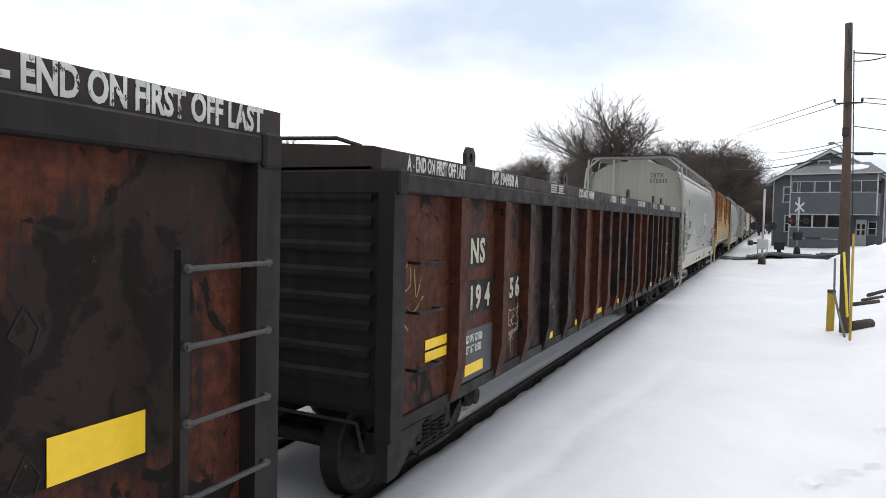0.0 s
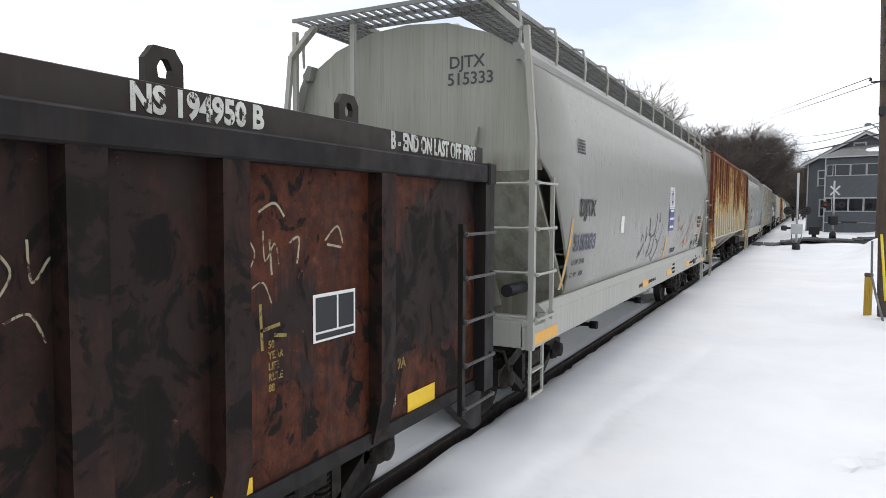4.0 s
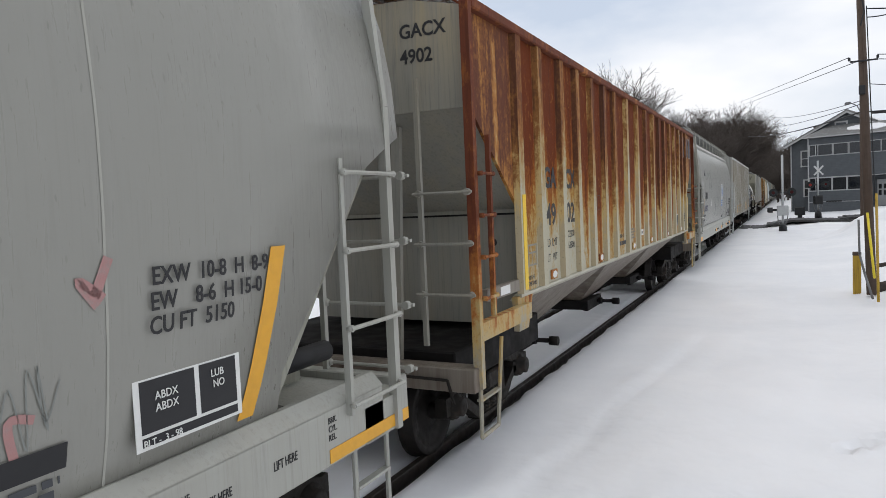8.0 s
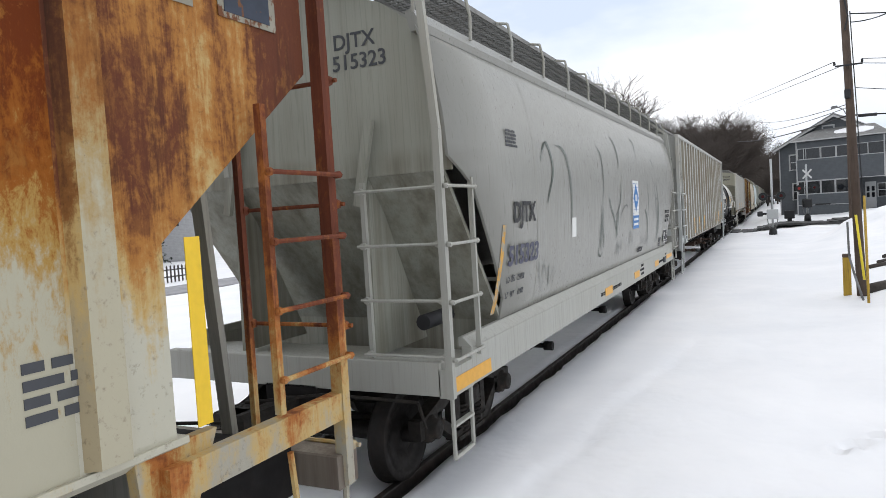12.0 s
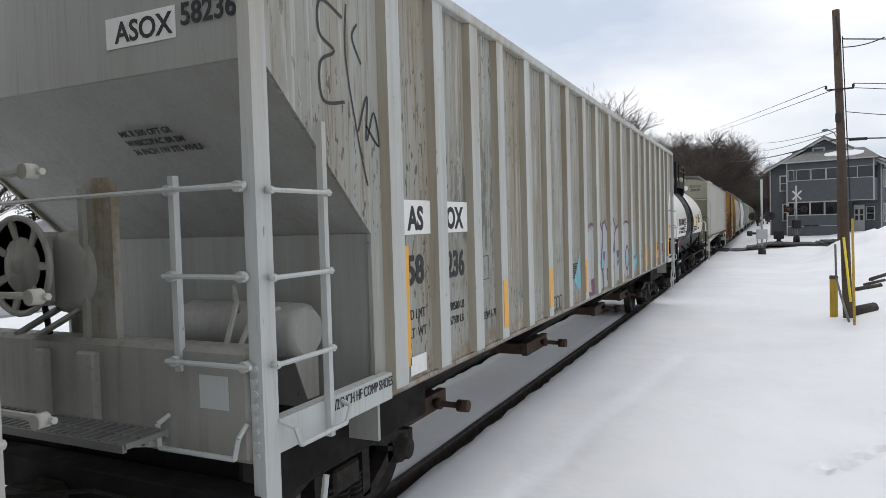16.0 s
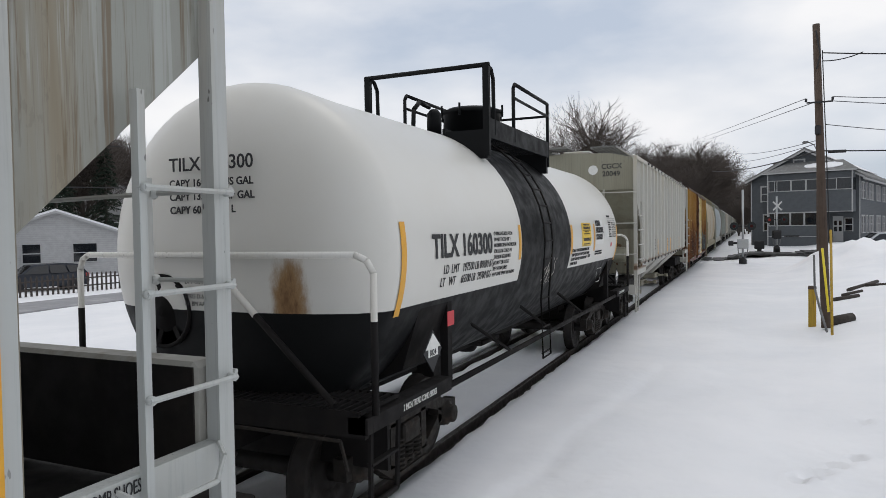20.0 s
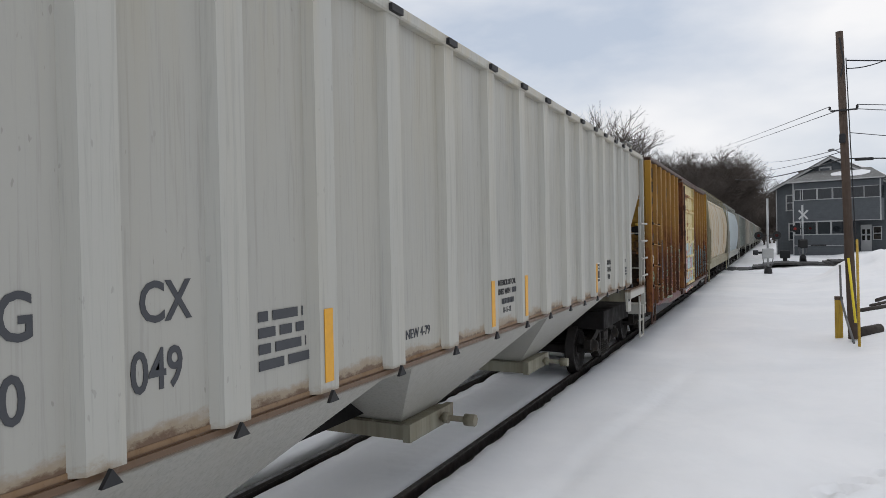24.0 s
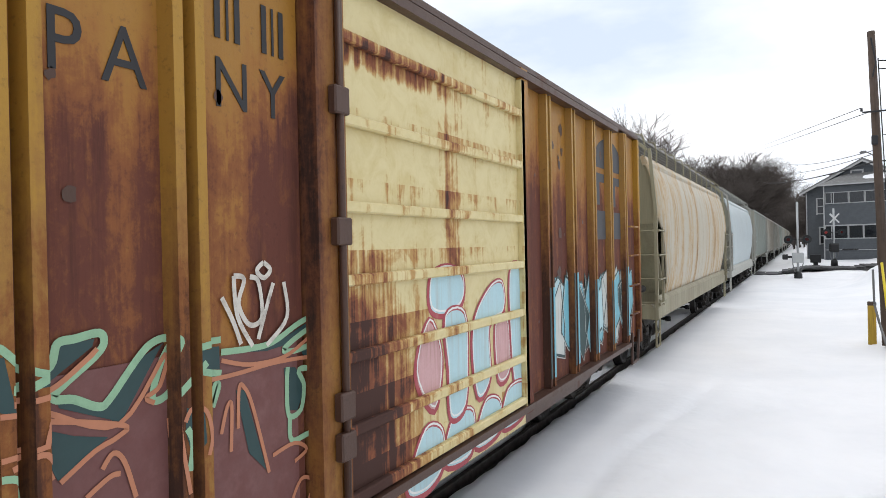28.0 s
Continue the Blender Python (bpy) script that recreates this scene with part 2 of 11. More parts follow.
def split_letters(me, parent, m):
    """Every letter of a large inscription as a part of its own."""
    n = len(me.vertices)
    root = list(range(n))

    def find(i):
        while root[i] != i:
            root[i] = root[root[i]]
            i = root[i]
        return i
    for e in me.edges:
        a, b = find(e.vertices[0]), find(e.vertices[1])
        root[a] = b
    groups = {}
    for p in me.polygons:
        groups.setdefault(find(p.vertices[0]), []).append(tuple(p.vertices))
    ob = None
    for faces in groups.values():
        used = sorted({i for f in faces for i in f})
        at = {i: k for k, i in enumerate(used)}
        lm = bpy.data.meshes.new("letter")
        lm.from_pydata([me.vertices[i].co for i in used], [], [[at[i] for i in f] for f in faces])
        lm.materials.append(me.materials[0])
        ob = new("letter", lm)
        ob.parent = parent
        ob.matrix_basis = m
    return ob


def letters(body, size, material, parent, m, align="LEFT", wide=1.0, thick=0.0, spacing=1.0, name="lettering"):
    me = text_mesh(body, size, align, wide, thick, spacing).copy()
    me.materials.clear()
    me.materials.append(material)
    if size * 0.70 >= 0.074 and len(body) > 1:
        return split_letters(me, parent, m)
    ob = new(name, me)
    ob.parent = parent
    ob.matrix_basis = m
    return ob

# ---------------------------------------------------------------- ground and track
snow = Nodes("snow", 0.7, 0, 0.3)
s_big = snow.noise(0.35, 5, 0.6)
s_mid = snow.noise(1.6, 4, 0.5)
s_fine = snow.noise(60, 3, 0.7)
snow.color(snow.mix(snow.ramp(s_big, 0.3, 0.7), (0.77, 0.78, 0.80), (0.85, 0.85, 0.86)))
snow.bump(snow.math("ADD", snow.math("ADD", snow.math("MULTIPLY", s_mid, 0.35), snow.math("MULTIPLY", s_big, 1.7)), snow.math("MULTIPLY", s_fine, 0.012)), 0.6, 0.12)
SNOW = snow.mat
BALLAST = paint("ballast_dark", (0.018, 0.016, 0.015), (0.05, 0.04, 0.03), 0.5, 0.85, False, 4.0, 0.6)
STEEL = paint("rail_steel", (0.022, 0.018, 0.016), (0.07, 0.04, 0.025), 0.5, 0.55, False, 2.0)
ASPHALT = paint("wet_asphalt", (0.035, 0.034, 0.033), (0.35, 0.35, 0.36), 0.35, 0.6, False, 0.7, 0.4)


def smooth01(v):
    v = min(1.0, max(0.0, v))
    return v * v * (3 - 2 * v)


DENTS = ((4.44, 7.36, 0.10), (4.56, 7.52, 0.11), (4.68, 7.66, 0.08), (4.83, 7.97, 0.09), (5.05, 8.30, 0.09), (2.86, 5.56, 0.08), (2.98, 5.63, 0.06), (5.3, 9.6, 0.09))


def ground_height(x, y):
    """Snow level: flat by the track, rising to the right and towards the house, banked up by the road."""
    h = -0.025 + 0.10 * noise.noise((x * 0.25, y * 0.16, 0.0)) * smooth01((abs(x) - 1.0) / 2) + 0.035 * noise.noise((x * 0.9, y * 0.55, 3.0)) + 0.012 * noise.noise((x * 3.1, y * 2.3, 6.0))
    h += 0.42 * smooth01((x - 4.4) / 4.0) * (1 - smooth01((y - 30) / 20))
    h += 0.72 * smooth01((y - 44) / 22) * smooth01((x - 2.2) / 2.5)
    h += 0.35 * smooth01((x - 8.0) / 3) * smooth01((y - 30) / 12)
    bank = 1.15 * math.exp(-((x - 9.0) / 1.9) ** 2 - ((y - 38.5) / 3.6) ** 2) + 0.5 * math.exp(-((x - 7.6) / 1.0) ** 2 - ((y - 41) / 3.0) ** 2)
    bank += 0.45 * math.exp(-((x - 11.5) / 2.5) ** 2 - ((y - 36) / 5.0) ** 2)
    h += bank * (1 + 0.35 * noise.noise((x * 1.3, y * 0.9, 9.0)) + 0.15 * noise.noise((x * 4, y * 3, 1.0)))
    # the lip of an old drift runs slantwise away from the track
    lip = x - (1.30 + 0.107 * y + 0.10 * noise.noise((y * 0.7, 2.0, 0.0)))
    keep = smooth01((y - 3.0) / 2.5) * (1 - smooth01((y - 11.5) / 4.0))
    h += keep * (0.012 * math.exp(-((lip + 0.16) / 0.22) ** 2) - 0.016 * math.exp(-((lip - 0.05) / 0.09) ** 2))
    h += 0.06 * noise.noise((x * 0.55, y * 0.4, 12.0)) * smooth01((x - 1.2) / 0.8)
    for dx, dy, r in DENTS:
        d = math.hypot(x - dx, y - dy)
        if d < 2.2 * r:
            h += -0.15 * math.exp(-(d / (0.7 * r)) ** 2) + 0.035 * math.exp(-((d - 1.3 * r) / (0.4 * r)) ** 2)
    if 50.5 < y < 57.5 and abs(x) < 60:
        h -= 0.03
    h -= 0.45 * smooth01((-x - 3) / 12)
    if x < -30:
        h += 0.3
    return h


def track_profile(x, y):
    """Snow cut back from both rails."""
    a = abs(x)
    if 0.60 < a < 1.00:
        return -0.17
    if a <= 0.60:
        return -0.055 + 0.03 * noise.noise((x * 2.2, y * 1.1, 5.0)) + 0.015 * noise.noise((x * 6, y * 4, 2.0))
    return ground_height(x, y) + 0.03 * smooth01((1.6 - a) / 0.6)


def ground_mesh():
    bm = B()
    inner = [-0.96, -0.93, -0.67, -0.63, -0.4, -0.2, 0.0, 0.2, 0.4, 0.62, 0.66, 0.89, 0.93, 1.05, 1.25, 1.5]
    xs = [-3500, -900, -250, -110, -70, -50, -38, -30, -25, -21, -18, -15, -12, -9, -7, -5, -4, -3, -2.2, -1.7, -1.3, -1.08] + inner + [1.7 + 0.09 * i for i in range(21)]
    xs += [3.6 + 0.08 * i for i in range(32)] + [6.2 + 0.3 * i for i in range(16)] + [11 + 0.6 * i for i in range(10)] + [17.5, 20, 25, 32, 45, 70, 140, 400, 1200, 3500]
    ys = [-400, -60, -25, -12, -6, -3, -1.5, 0] + [0.6 + 0.3 * i for i in range(18)] + [6.0 + 0.08 * i for i in range(54)] + [10.4 + 0.3 * i for i in range(66)] + [30.4 + 0.6 * i for i in range(50)] + [61 + 2 * i for i in range(12)] + [86 + 8 * i for i in range(12)] + [200, 260, 400, 700, 1500, 3500]
    rows = []
    for y in ys:
        row = []
        for x in xs:
            a, j = abs(x), 0.0
            if 0.6 < a < 0.7 or 0.86 < a < 0.97:
                j = 0.05 * noise.noise((x * 2, y * 1.6, 7.0)) + 0.03 * noise.noise((x * 2, y * 5.0, 8.0))
            row.append(bm.verts.new((x + j, y, track_profile(x, y) if a < 1.6 else ground_height(x, y))))
        rows.append(row)
    # the lip of the snow stands up from the cut
    for row in rows:
        for x, v in zip(xs, row):
            if x in (-0.96, -0.63, 0.62, 0.93):
                v.co.z = -0.02 + 0.02 * noise.noise((x, v.co.y * 3, 4.0)) - (0.03 if abs(x) < 0.8 else 0)
            elif x in (-0.93, -0.67, 0.66, 0.89):
                v.co.z = -0.17
    for ra, rb in zip(rows[:-1], rows[1:]):
        for i in range(len(xs) - 1):
            f = bm.faces.new((ra[i], ra[i + 1], rb[i + 1], rb[i]))
            f.smooth = True
            m = abs((xs[i] + xs[i + 1]) / 2)
            f.material_index = 1 if 0.65 < m < 0.92 else 0
    return bm


tagged(part("ground", ground_mesh(), [SNOW, BALLAST]), "deep snow over the ground, cut back along the rails", "snow", kind="structure")
for side in (-1, 1):
    bm = B()
    prism(bm, [(side * 0.75 + u, v) for u, v in ((-0.036, -0.004), (-0.03, 0), (0.03, 0), (0.036, -0.006), (0.036, -0.035), (0.012, -0.05), (0.012, -0.14), (0.07, -0.16), (-0.07, -0.16), (-0.012, -0.14), (-0.012, -0.05), (-0.036, -0.035))], "y", -60, 900)
    tagged(part("rail", bm, STEEL), "dark rusted steel rail half sunk in snow", "rail", "rails", "structure")

# crossing road: bare wet strips in the packed snow
bm = B()
rr = random.Random(4)
for k in range(46):
    x0 = 1.3 + k * 0.2 + rr.uniform(-0.1, 0.1)
    if x0 > 9.2:
        break
    y0 = 52.6 + rr.uniform(-0.3, 0.3) + 0.06 * x0
    w, d = rr.uniform(0.3, 0.7), rr.uniform(2.2, 4.6)
    z = max(ground_height(x0, y0), ground_height(x0 + w, y0 + d), ground_height(x0 + w, y0)) + 0.035
    pts = [(x0 + rr.uniform(-0.1, 0.1), y0 + rr.uniform(-0.15, 0.15)), (x0 + w, y0 + rr.uniform(-0.2, 0.2)), (x0 + w + rr.uniform(-0.1, 0.2), y0 + d), (x0 + rr.uniform(-0.1, 0.1), y0 + d + rr.uniform(-0.2, 0.2))]
    prism(bm, pts, "z", z - 0.12, z)
tagged(part("road", bm, ASPHALT), "wet dark asphalt showing through snow at the crossing", "road", kind="structure")
bm = B()
for q in (-1.3, -0.35, 0.35, 1.3):
    w = 0.26 if abs(q) < 1 else 0.3
    box(bm, q - w, q + w, 52.3, 57.2, -0.12, -0.012)
tagged(part("crossing_panels", bm, ASPHALT), "dark level crossing panels between the rails", "crossing", kind="structure")

# ---------------------------------------------------------------- pole, guards, wires
POLE = paint("pole_wood", (0.085, 0.060, 0.045), (0.03, 0.022, 0.018), 0.9, 0.85, True, 2.2, 0.7)
IRON = plain("dark_iron", (0.03, 0.03, 0.032), 0.5, 0.4)
CABLE = plain("cable_black", (0.015, 0.015, 0.016), 0.6)
WIRE = plain("wire_grey", (0.10, 0.10, 0.11), 0.5)
GUARD = plain("guard_yellow", (0.78, 0.62, 0.04), 0.45)
CONDUIT = plain("conduit_grey", (0.14, 0.14, 0.14), 0.5)
OLD_YELLOW = paint("old_yellow", (0.42, 0.27, 0.03), (0.06, 0.04, 0.02), 0.8, 0.6, True, 4.0)
PB, PT = Vector((5.63, 17.4, 0.1)), Vector((5.43, 17.4, 6.92))


def pole_at(z):
    return PB.lerp(PT, (z - PB.z) / (PT.z - PB.z))


pole = thing("utility_pole", "weathered brown wooden utility pole with small crossarm", "utility pole")
part("shaft", rod(B(), PB, PT, 0.100, 18, 0.074), POLE, pole)
p = pole_at(5.16)
bm = B()
bar(bm, p + Vector((-0.25, -0.13, 0)), p + Vector((0.27, -0.13, 0)), 0.04, 0.032)
part("crossarm", bm, IRON, pole)
for d in (-0.26, 0.26):
    bm = B()
    lathe(bm, [(0.0, 0.018), (0.02, 0.030), (0.04, 0.022), (0.06, 0.028), (0.075, 0.012)], "z", 10, p + Vector((d, -0.13, 0.02)))
    part("insulator", bm, IRON, pole)
p = pole_at(4.55)
bm = B()
box(bm, p.x - 0.10, p.x + 0.02, p.y - 0.13, p.y - 0.02, p.z - 0.10, p.z + 0.10, 0, 0.015)
part("junction_box", bm, IRON, pole)
bm = B()
pipe(bm, [pole_at(z) + Vector((0.13 - 0.006 * z, -0.13, 0)) for z in (2.0, 3.5, 4.5, 5.2, 6.3)], 0.012, 6)
part("ground_wire", bm, CABLE, pole)
bm = B()
pipe(bm, [pole_at(6.75) + Vector((-0.02, -0.14, 0)), pole_at(6.2) + Vector((0.05, -0.15, 0)), pole_at(5.9) + Vector((-0.03, -0.15, 0))], 0.018, 6)
part("cable_loop", bm, IRON, pole)
bm = B()
pipe(bm, [pole_at(1.75) + Vector((-0.20, -0.08, 0)), pole_at(1.0) + Vector((-0.21, -0.12, 0)), (5.44, 16.7, 0.62), (5.50, 15.9, 0.22)], 0.024, 8)
part("conduit", bm, CONDUIT, pole, "grey plastic conduit bent at the foot")
for a, b in (((5.53, 17.15, 1.9), (5.60, 16.6, 0.55)), ((5.70, 17.2, 2.3), (5.58, 15.75, 0.18))):
    bm = B()
    rod(bm, a, b, 0.026, 10)
    part("guy_guard", bm, GUARD if a[0] < 5.6 else OLD_YELLOW, pole, "yellow plastic guy guard")
bm = B()
box(bm, 5.33, 5.49, 18.05, 18.17, 0.0, 0.98, 0, 0.012)
mp = thing("marker_post", "short weathered yellow marker post in snow", "post")
part("post", bm, OLD_YELLOW, mp)
bm = B()
box(bm, 5.325, 5.495, 18.04, 18.18, 0.90, 0.985, 0, 0.012)
part("post_cap", bm, POLE, mp)
LOG = paint("dark_log", (0.05, 0.042, 0.036), (0.02, 0.016, 0.013), 0.8, 0.9, False, 3.0, 0.6)
for k, (a, b, r) in enumerate((((5.75, 17.9, 0.36), (6.25, 18.3, 0.42), 0.13), ((6.35, 22.9, 0.42), (7.05, 23.4, 0.47), 0.07), ((7.0, 25.1, 0.50), (8.1, 27.2, 0.58), 0.07), ((6.7, 24.0, 0.46), (7.3, 24.6, 0.5), 0.05), ((7.6, 26.0, 0.52), (9.2, 26.6, 0.6), 0.06))):
    g = max(ground_height(a[0], a[1]), ground_height(b[0], b[1]))
    bm = rod(B(), (a[0], a[1], ground_height(a[0], a[1]) + r * 0.6), (b[0], b[1], ground_height(b[0], b[1]) + r * 0.6), r, 10, r * 0.85)
    tagged(part("log", bm, LOG), "dark old timber lying in the snow", "log", "timbers by the pole")


def tube_along(bm, pts, r, n=6):
    """One unbroken round line through the points."""
    rings = []
    for k, p in enumerate(pts):
        d = (pts[min(k + 1, len(pts) - 1)] - pts[max(k - 1, 0)]).normalized()
        q = d.to_track_quat("Z", "Y")
        rings.append([bm.verts.new(p + q @ Vector((r * math.cos(2 * math.pi * i / n), r * math.sin(2 * math.pi * i / n), 0))) for i in range(n)])
    for a, b in zip(rings[:-1], rings[1:]):
        for i in range(n):
            bm.faces.new((a[i], a[(i + 1) % n], b[(i + 1) % n], b[i])).smooth = True
    bm.faces.new(rings[0][::-1]), bm.faces.new(rings[-1])
    return bm


def wire(a, b, sag, r, mat, label):
    a, b = Vector(a), Vector(b)
    pts = [a.lerp(b, i / 14) - Vector((0, 0, sag * 4 * (i / 14) * (1 - i / 14))) for i in range(15)]
    tagged(part("overhead_wire", tube_along(B(), pts, r), mat), label, "wire", "overhead wires")


p = pole_at(5.26)
wire(p + Vector((-0.26, -0.13, 0)), (-6.17, 120, 16.1), 0.1, 0.0085, WIRE, "thin grey overhead wire along the road")
wire(p + Vector((-0.10, -0.13, -0.1)), (-6.17, 120, 15.6), 0.1, 0.0085, WIRE, "thin grey overhead wire along the road")
wire(p + Vector((0.26, -0.13, 0)), (14.0, 19.5, 5.7), 0.3, 0.009, WIRE, "thin grey overhead wire from pole to pole")
wire(p + Vector((0.28, -0.13, -0.1)), (14.0, 18.5, 5.2), 0.3, 0.009, WIRE, "thin grey overhead wire from pole to pole")
wire(pole_at(6.25) + Vector((0.1, -0.1, 0)), (14.0, 18.5, 6.4), 0.3, 0.014, CABLE, "black overhead cable from pole to pole")
wire(pole_at(6.12) + Vector((0.1, -0.1, -0.05)), (6.35, 17.5, 6.22), 0.05, 0.012, CABLE, "black overhead cable looped to the pole")
wire(pole_at(4.66) + Vector((0.1, -0.1, 0)), (14.0, 18.5, 4.0), 0.2, 0.009, WIRE, "thin grey overhead wire from pole to pole")
wire((8.30, 50, 7.2), (-1.09, 120, 11.5), 0.5, 0.045, CABLE, "thick black overhead cable over the crossing")
wire((8.30, 50, 7.2), (40, 60, 8.2), 0.5, 0.045, CABLE, "thick black overhead cable over the crossing")
wire((8.30, 50, 7.9), (2.6, 120, 14.2), 0.4, 0.025, WIRE, "thin grey overhead wire over the crossing")
wire((8.30, 50, 7.7), (1.5, 120, 12.8), 0.4, 0.025, WIRE, "thin grey overhead wire over the crossing")
lamp_pole = thing("street_lamp", "cobra-head street lamp on a wooden pole", "street lamp")
part("pole", rod(B(), (8.34, 50, 0.3), (8.30, 50, 8.2), 0.14, 12, 0.11), POLE, lamp_pole)
part("arm", pipe(B(), [(8.28, 49.95, 7.1), (8.05, 49.9, 7.6), (7.7, 49.9, 7.8)], 0.03, 8), CONDUIT, lamp_pole)
bm = B()
prism(bm, [(7.72, 7.86), (7.45, 7.86), (7.36, 7.78), (7.42, 7.70), (7.72, 7.74)], "y", 49.78, 50.02)
part("lamp_head", bm, CONDUIT, lamp_pole)
bm = B()
rod(bm, (8.9, 50.2, 7.13), (9.9, 50.5, 7.14), 0.10, 10)
tagged(part("splice_case", bm, CABLE), "black cable splice case hanging on the cable", "splice case")

# ---------------------------------------------------------------- level crossing signals
ALU = plain("signal_aluminium", (0.42, 0.43, 0.43), 0.4, 0.6)
BLACK_PAINT = plain("signal_black", (0.015, 0.015, 0.016), 0.5)
SIGN_WHITE = plain("sign_white", (0.58, 0.58, 0.57), 0.5)
LAMP_RED = plain("signal_red_glow", (0.35, 0.02, 0.015), 0.3, 0.0, 0.25)
TAIL_RED = plain("tail_lamp_red", (0.40, 0.03, 0.03), 0.4)
LENS = plain("signal_lens_dark", (0.10, 0.008, 0.008), 0.25)


def crossing_signal(x, y, zg, z_top, label, crossbuck, gate, lamps_face):
    s = thing("crossing_signal", label, "crossing signal", "crossing signals")
    bm = B()
    lathe(bm, [(zg - 0.1, 0.24), (zg + 0.25, 0.22), (zg + 0.38, 0.14), (zg + 0.42, 0.08)], "z", 14, (x, y, 0))
    part("base", bm, BLACK_PAINT, s)
    part("mast", rod(B(), (x, y, zg + 0.3), (x, y, z_top), 0.065, 12), ALU, s)
    zl = zg + 2.35
    bm = B()
    rod(bm, (x - 0.62, y, zl), (x + 0.62, y, zl), 0.04, 8)
    part("lamp_arm", bm, BLACK_PAINT, s)
    for d in (-0.5, 0.5):
        for f in (-1, 1):
            bm = B()
            disc(bm, (x + d, y + f * 0.10, zl), "y", 0.25, 0.015, 20)
            ln = part("target_disc", bm, BLACK_PAINT, s)
            bm = B()
            lathe(bm, [(y + f * 0.11, 0.12), (y + f * 0.36, 0.115), (y + f * 0.36, 0.105), (y + f * 0.13, 0.105)], "y", 14, (x + d, 0, zl))
            part("hood", bm, BLACK_PAINT, ln)
            bm = B()
            disc(bm, (x + d, y + f * 0.135, zl), "y", 0.10, 0.02, 16)
            part("lens", bm, LAMP_RED if (d < 0 and f == lamps_face) else LENS, ln)
    bm = B()
    box(bm, x - 0.32, x + 0.32, y - 0.2, y + 0.2, zg + 0.95, zg + 1.55, 0, 0.03)
    part("relay_case", bm, ALU if not gate else BLACK_PAINT, s)
    bm = B()
    pipe(bm, [(x - 0.28, y - 0.1, zg + 0.95), (x - 0.25, y - 0.1, zg + 0.6), (x - 0.1, y - 0.05, zg + 0.3)], 0.03, 6)
    pipe(bm, [(x + 0.28, y - 0.1, zg + 0.95), (x + 0.22, y - 0.1, zg + 0.6), (x + 0.1, y - 0.05, zg + 0.3)], 0.03, 6)
    part("conduit", bm, CONDUIT, s)
    if crossbuck:
        zc = crossbuck
        for ang in (48, -48):
            bm = B()
            a = radians(ang)
            d = Vector((math.cos(a), 0, math.sin(a))) * 0.44
            bar(bm, Vector((x + 0.05, y - 0.10 - 0.02 * (ang > 0), zc)) - d, Vector((x + 0.05, y - 0.10 - 0.02 * (ang > 0), zc)) + d, 0.115, 0.012, (0, 1, 0))
            part("crossbuck_blade", bm, SIGN_WHITE, s, "white crossbuck board")
    if gate:
        zg2 = zg + 1.15
        bm = B()
        box(bm, x - 0.22, x + 0.3, y - 0.45, y - 0.2, zg + 0.9, zg + 1.5, 0, 0.04)
        box(bm, x + 0.5, x + 1.5, y - 0.36, y - 0.28, zg2 - 0.10, zg2 + 0.0)
        part("gate_machine", bm, BLACK_PAINT, s)
        bm = B()
        box(bm, x - 1.55, x - 0.85, y - 0.5, y - 0.1, zg + 0.15, zg + 0.75, 0, 0.03)
        box(bm, x - 1.35, x - 1.05, y - 0.4, y - 0.2, zg - 0.2, zg + 0.2)
        part("battery_case", bm, BLACK_PAINT, s)
    return s


crossing_signal(3.84, 46, 0.05, 4.66, "aluminium crossing signal mast with relay case and red lamps", 0, False, 1)
crossing_signal(6.15, 57, 0.50, 4.6, "crossing signal mast with white crossbuck and black gate machine", 3.88, True, -1)
bm = B()
pipe(bm, [(3.2, 45.9, 1.35), (3.84, 45.95, 1.35)], 0.07, 8)
lathe(bm, [(3.0, 0.12), (3.05, 0.16), (3.3, 0.16)], "x", 12, (0, 45.9, 1.35))
tagged(part("crossing_bell", bm, BLACK_PAINT), "black crossing bell fixed to the signal mast", "bell")

# ---------------------------------------------------------------- the grey house
def siding_mat(name, base, pitch):
    m = Nodes(name, 0.7, 0, 0.3)
    z = m.axis(2)
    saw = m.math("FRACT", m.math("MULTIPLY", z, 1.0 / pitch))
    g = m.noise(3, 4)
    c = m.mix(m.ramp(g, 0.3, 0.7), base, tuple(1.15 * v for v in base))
    # a darker line along the upper edge of each board
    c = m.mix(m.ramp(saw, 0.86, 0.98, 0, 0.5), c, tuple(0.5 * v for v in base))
    m.color(c)
    m.bump(saw, 0.4, 0.02)
    return m.mat


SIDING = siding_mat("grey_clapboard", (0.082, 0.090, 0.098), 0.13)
TRIM = plain("white_trim", (0.40, 0.40, 0.40), 0.5)
SHINGLE = paint("grey_shingle", (0.16, 0.16, 0.155), (0.40, 0.41, 0.42), 0.5, 0.85, False, 2.0, 0.5)
DARKGLASS = Nodes("window_glass", 0.06, 0, 0.6)
DARKGLASS.color((0.012, 0.014, 0.017))
DARKGLASS = DARKGLASS.mat
CHIMNEY = paint("chimney_brick", (0.11, 0.08, 0.07), (0.05, 0.04, 0.04), 0.5, 0.85, False, 4)


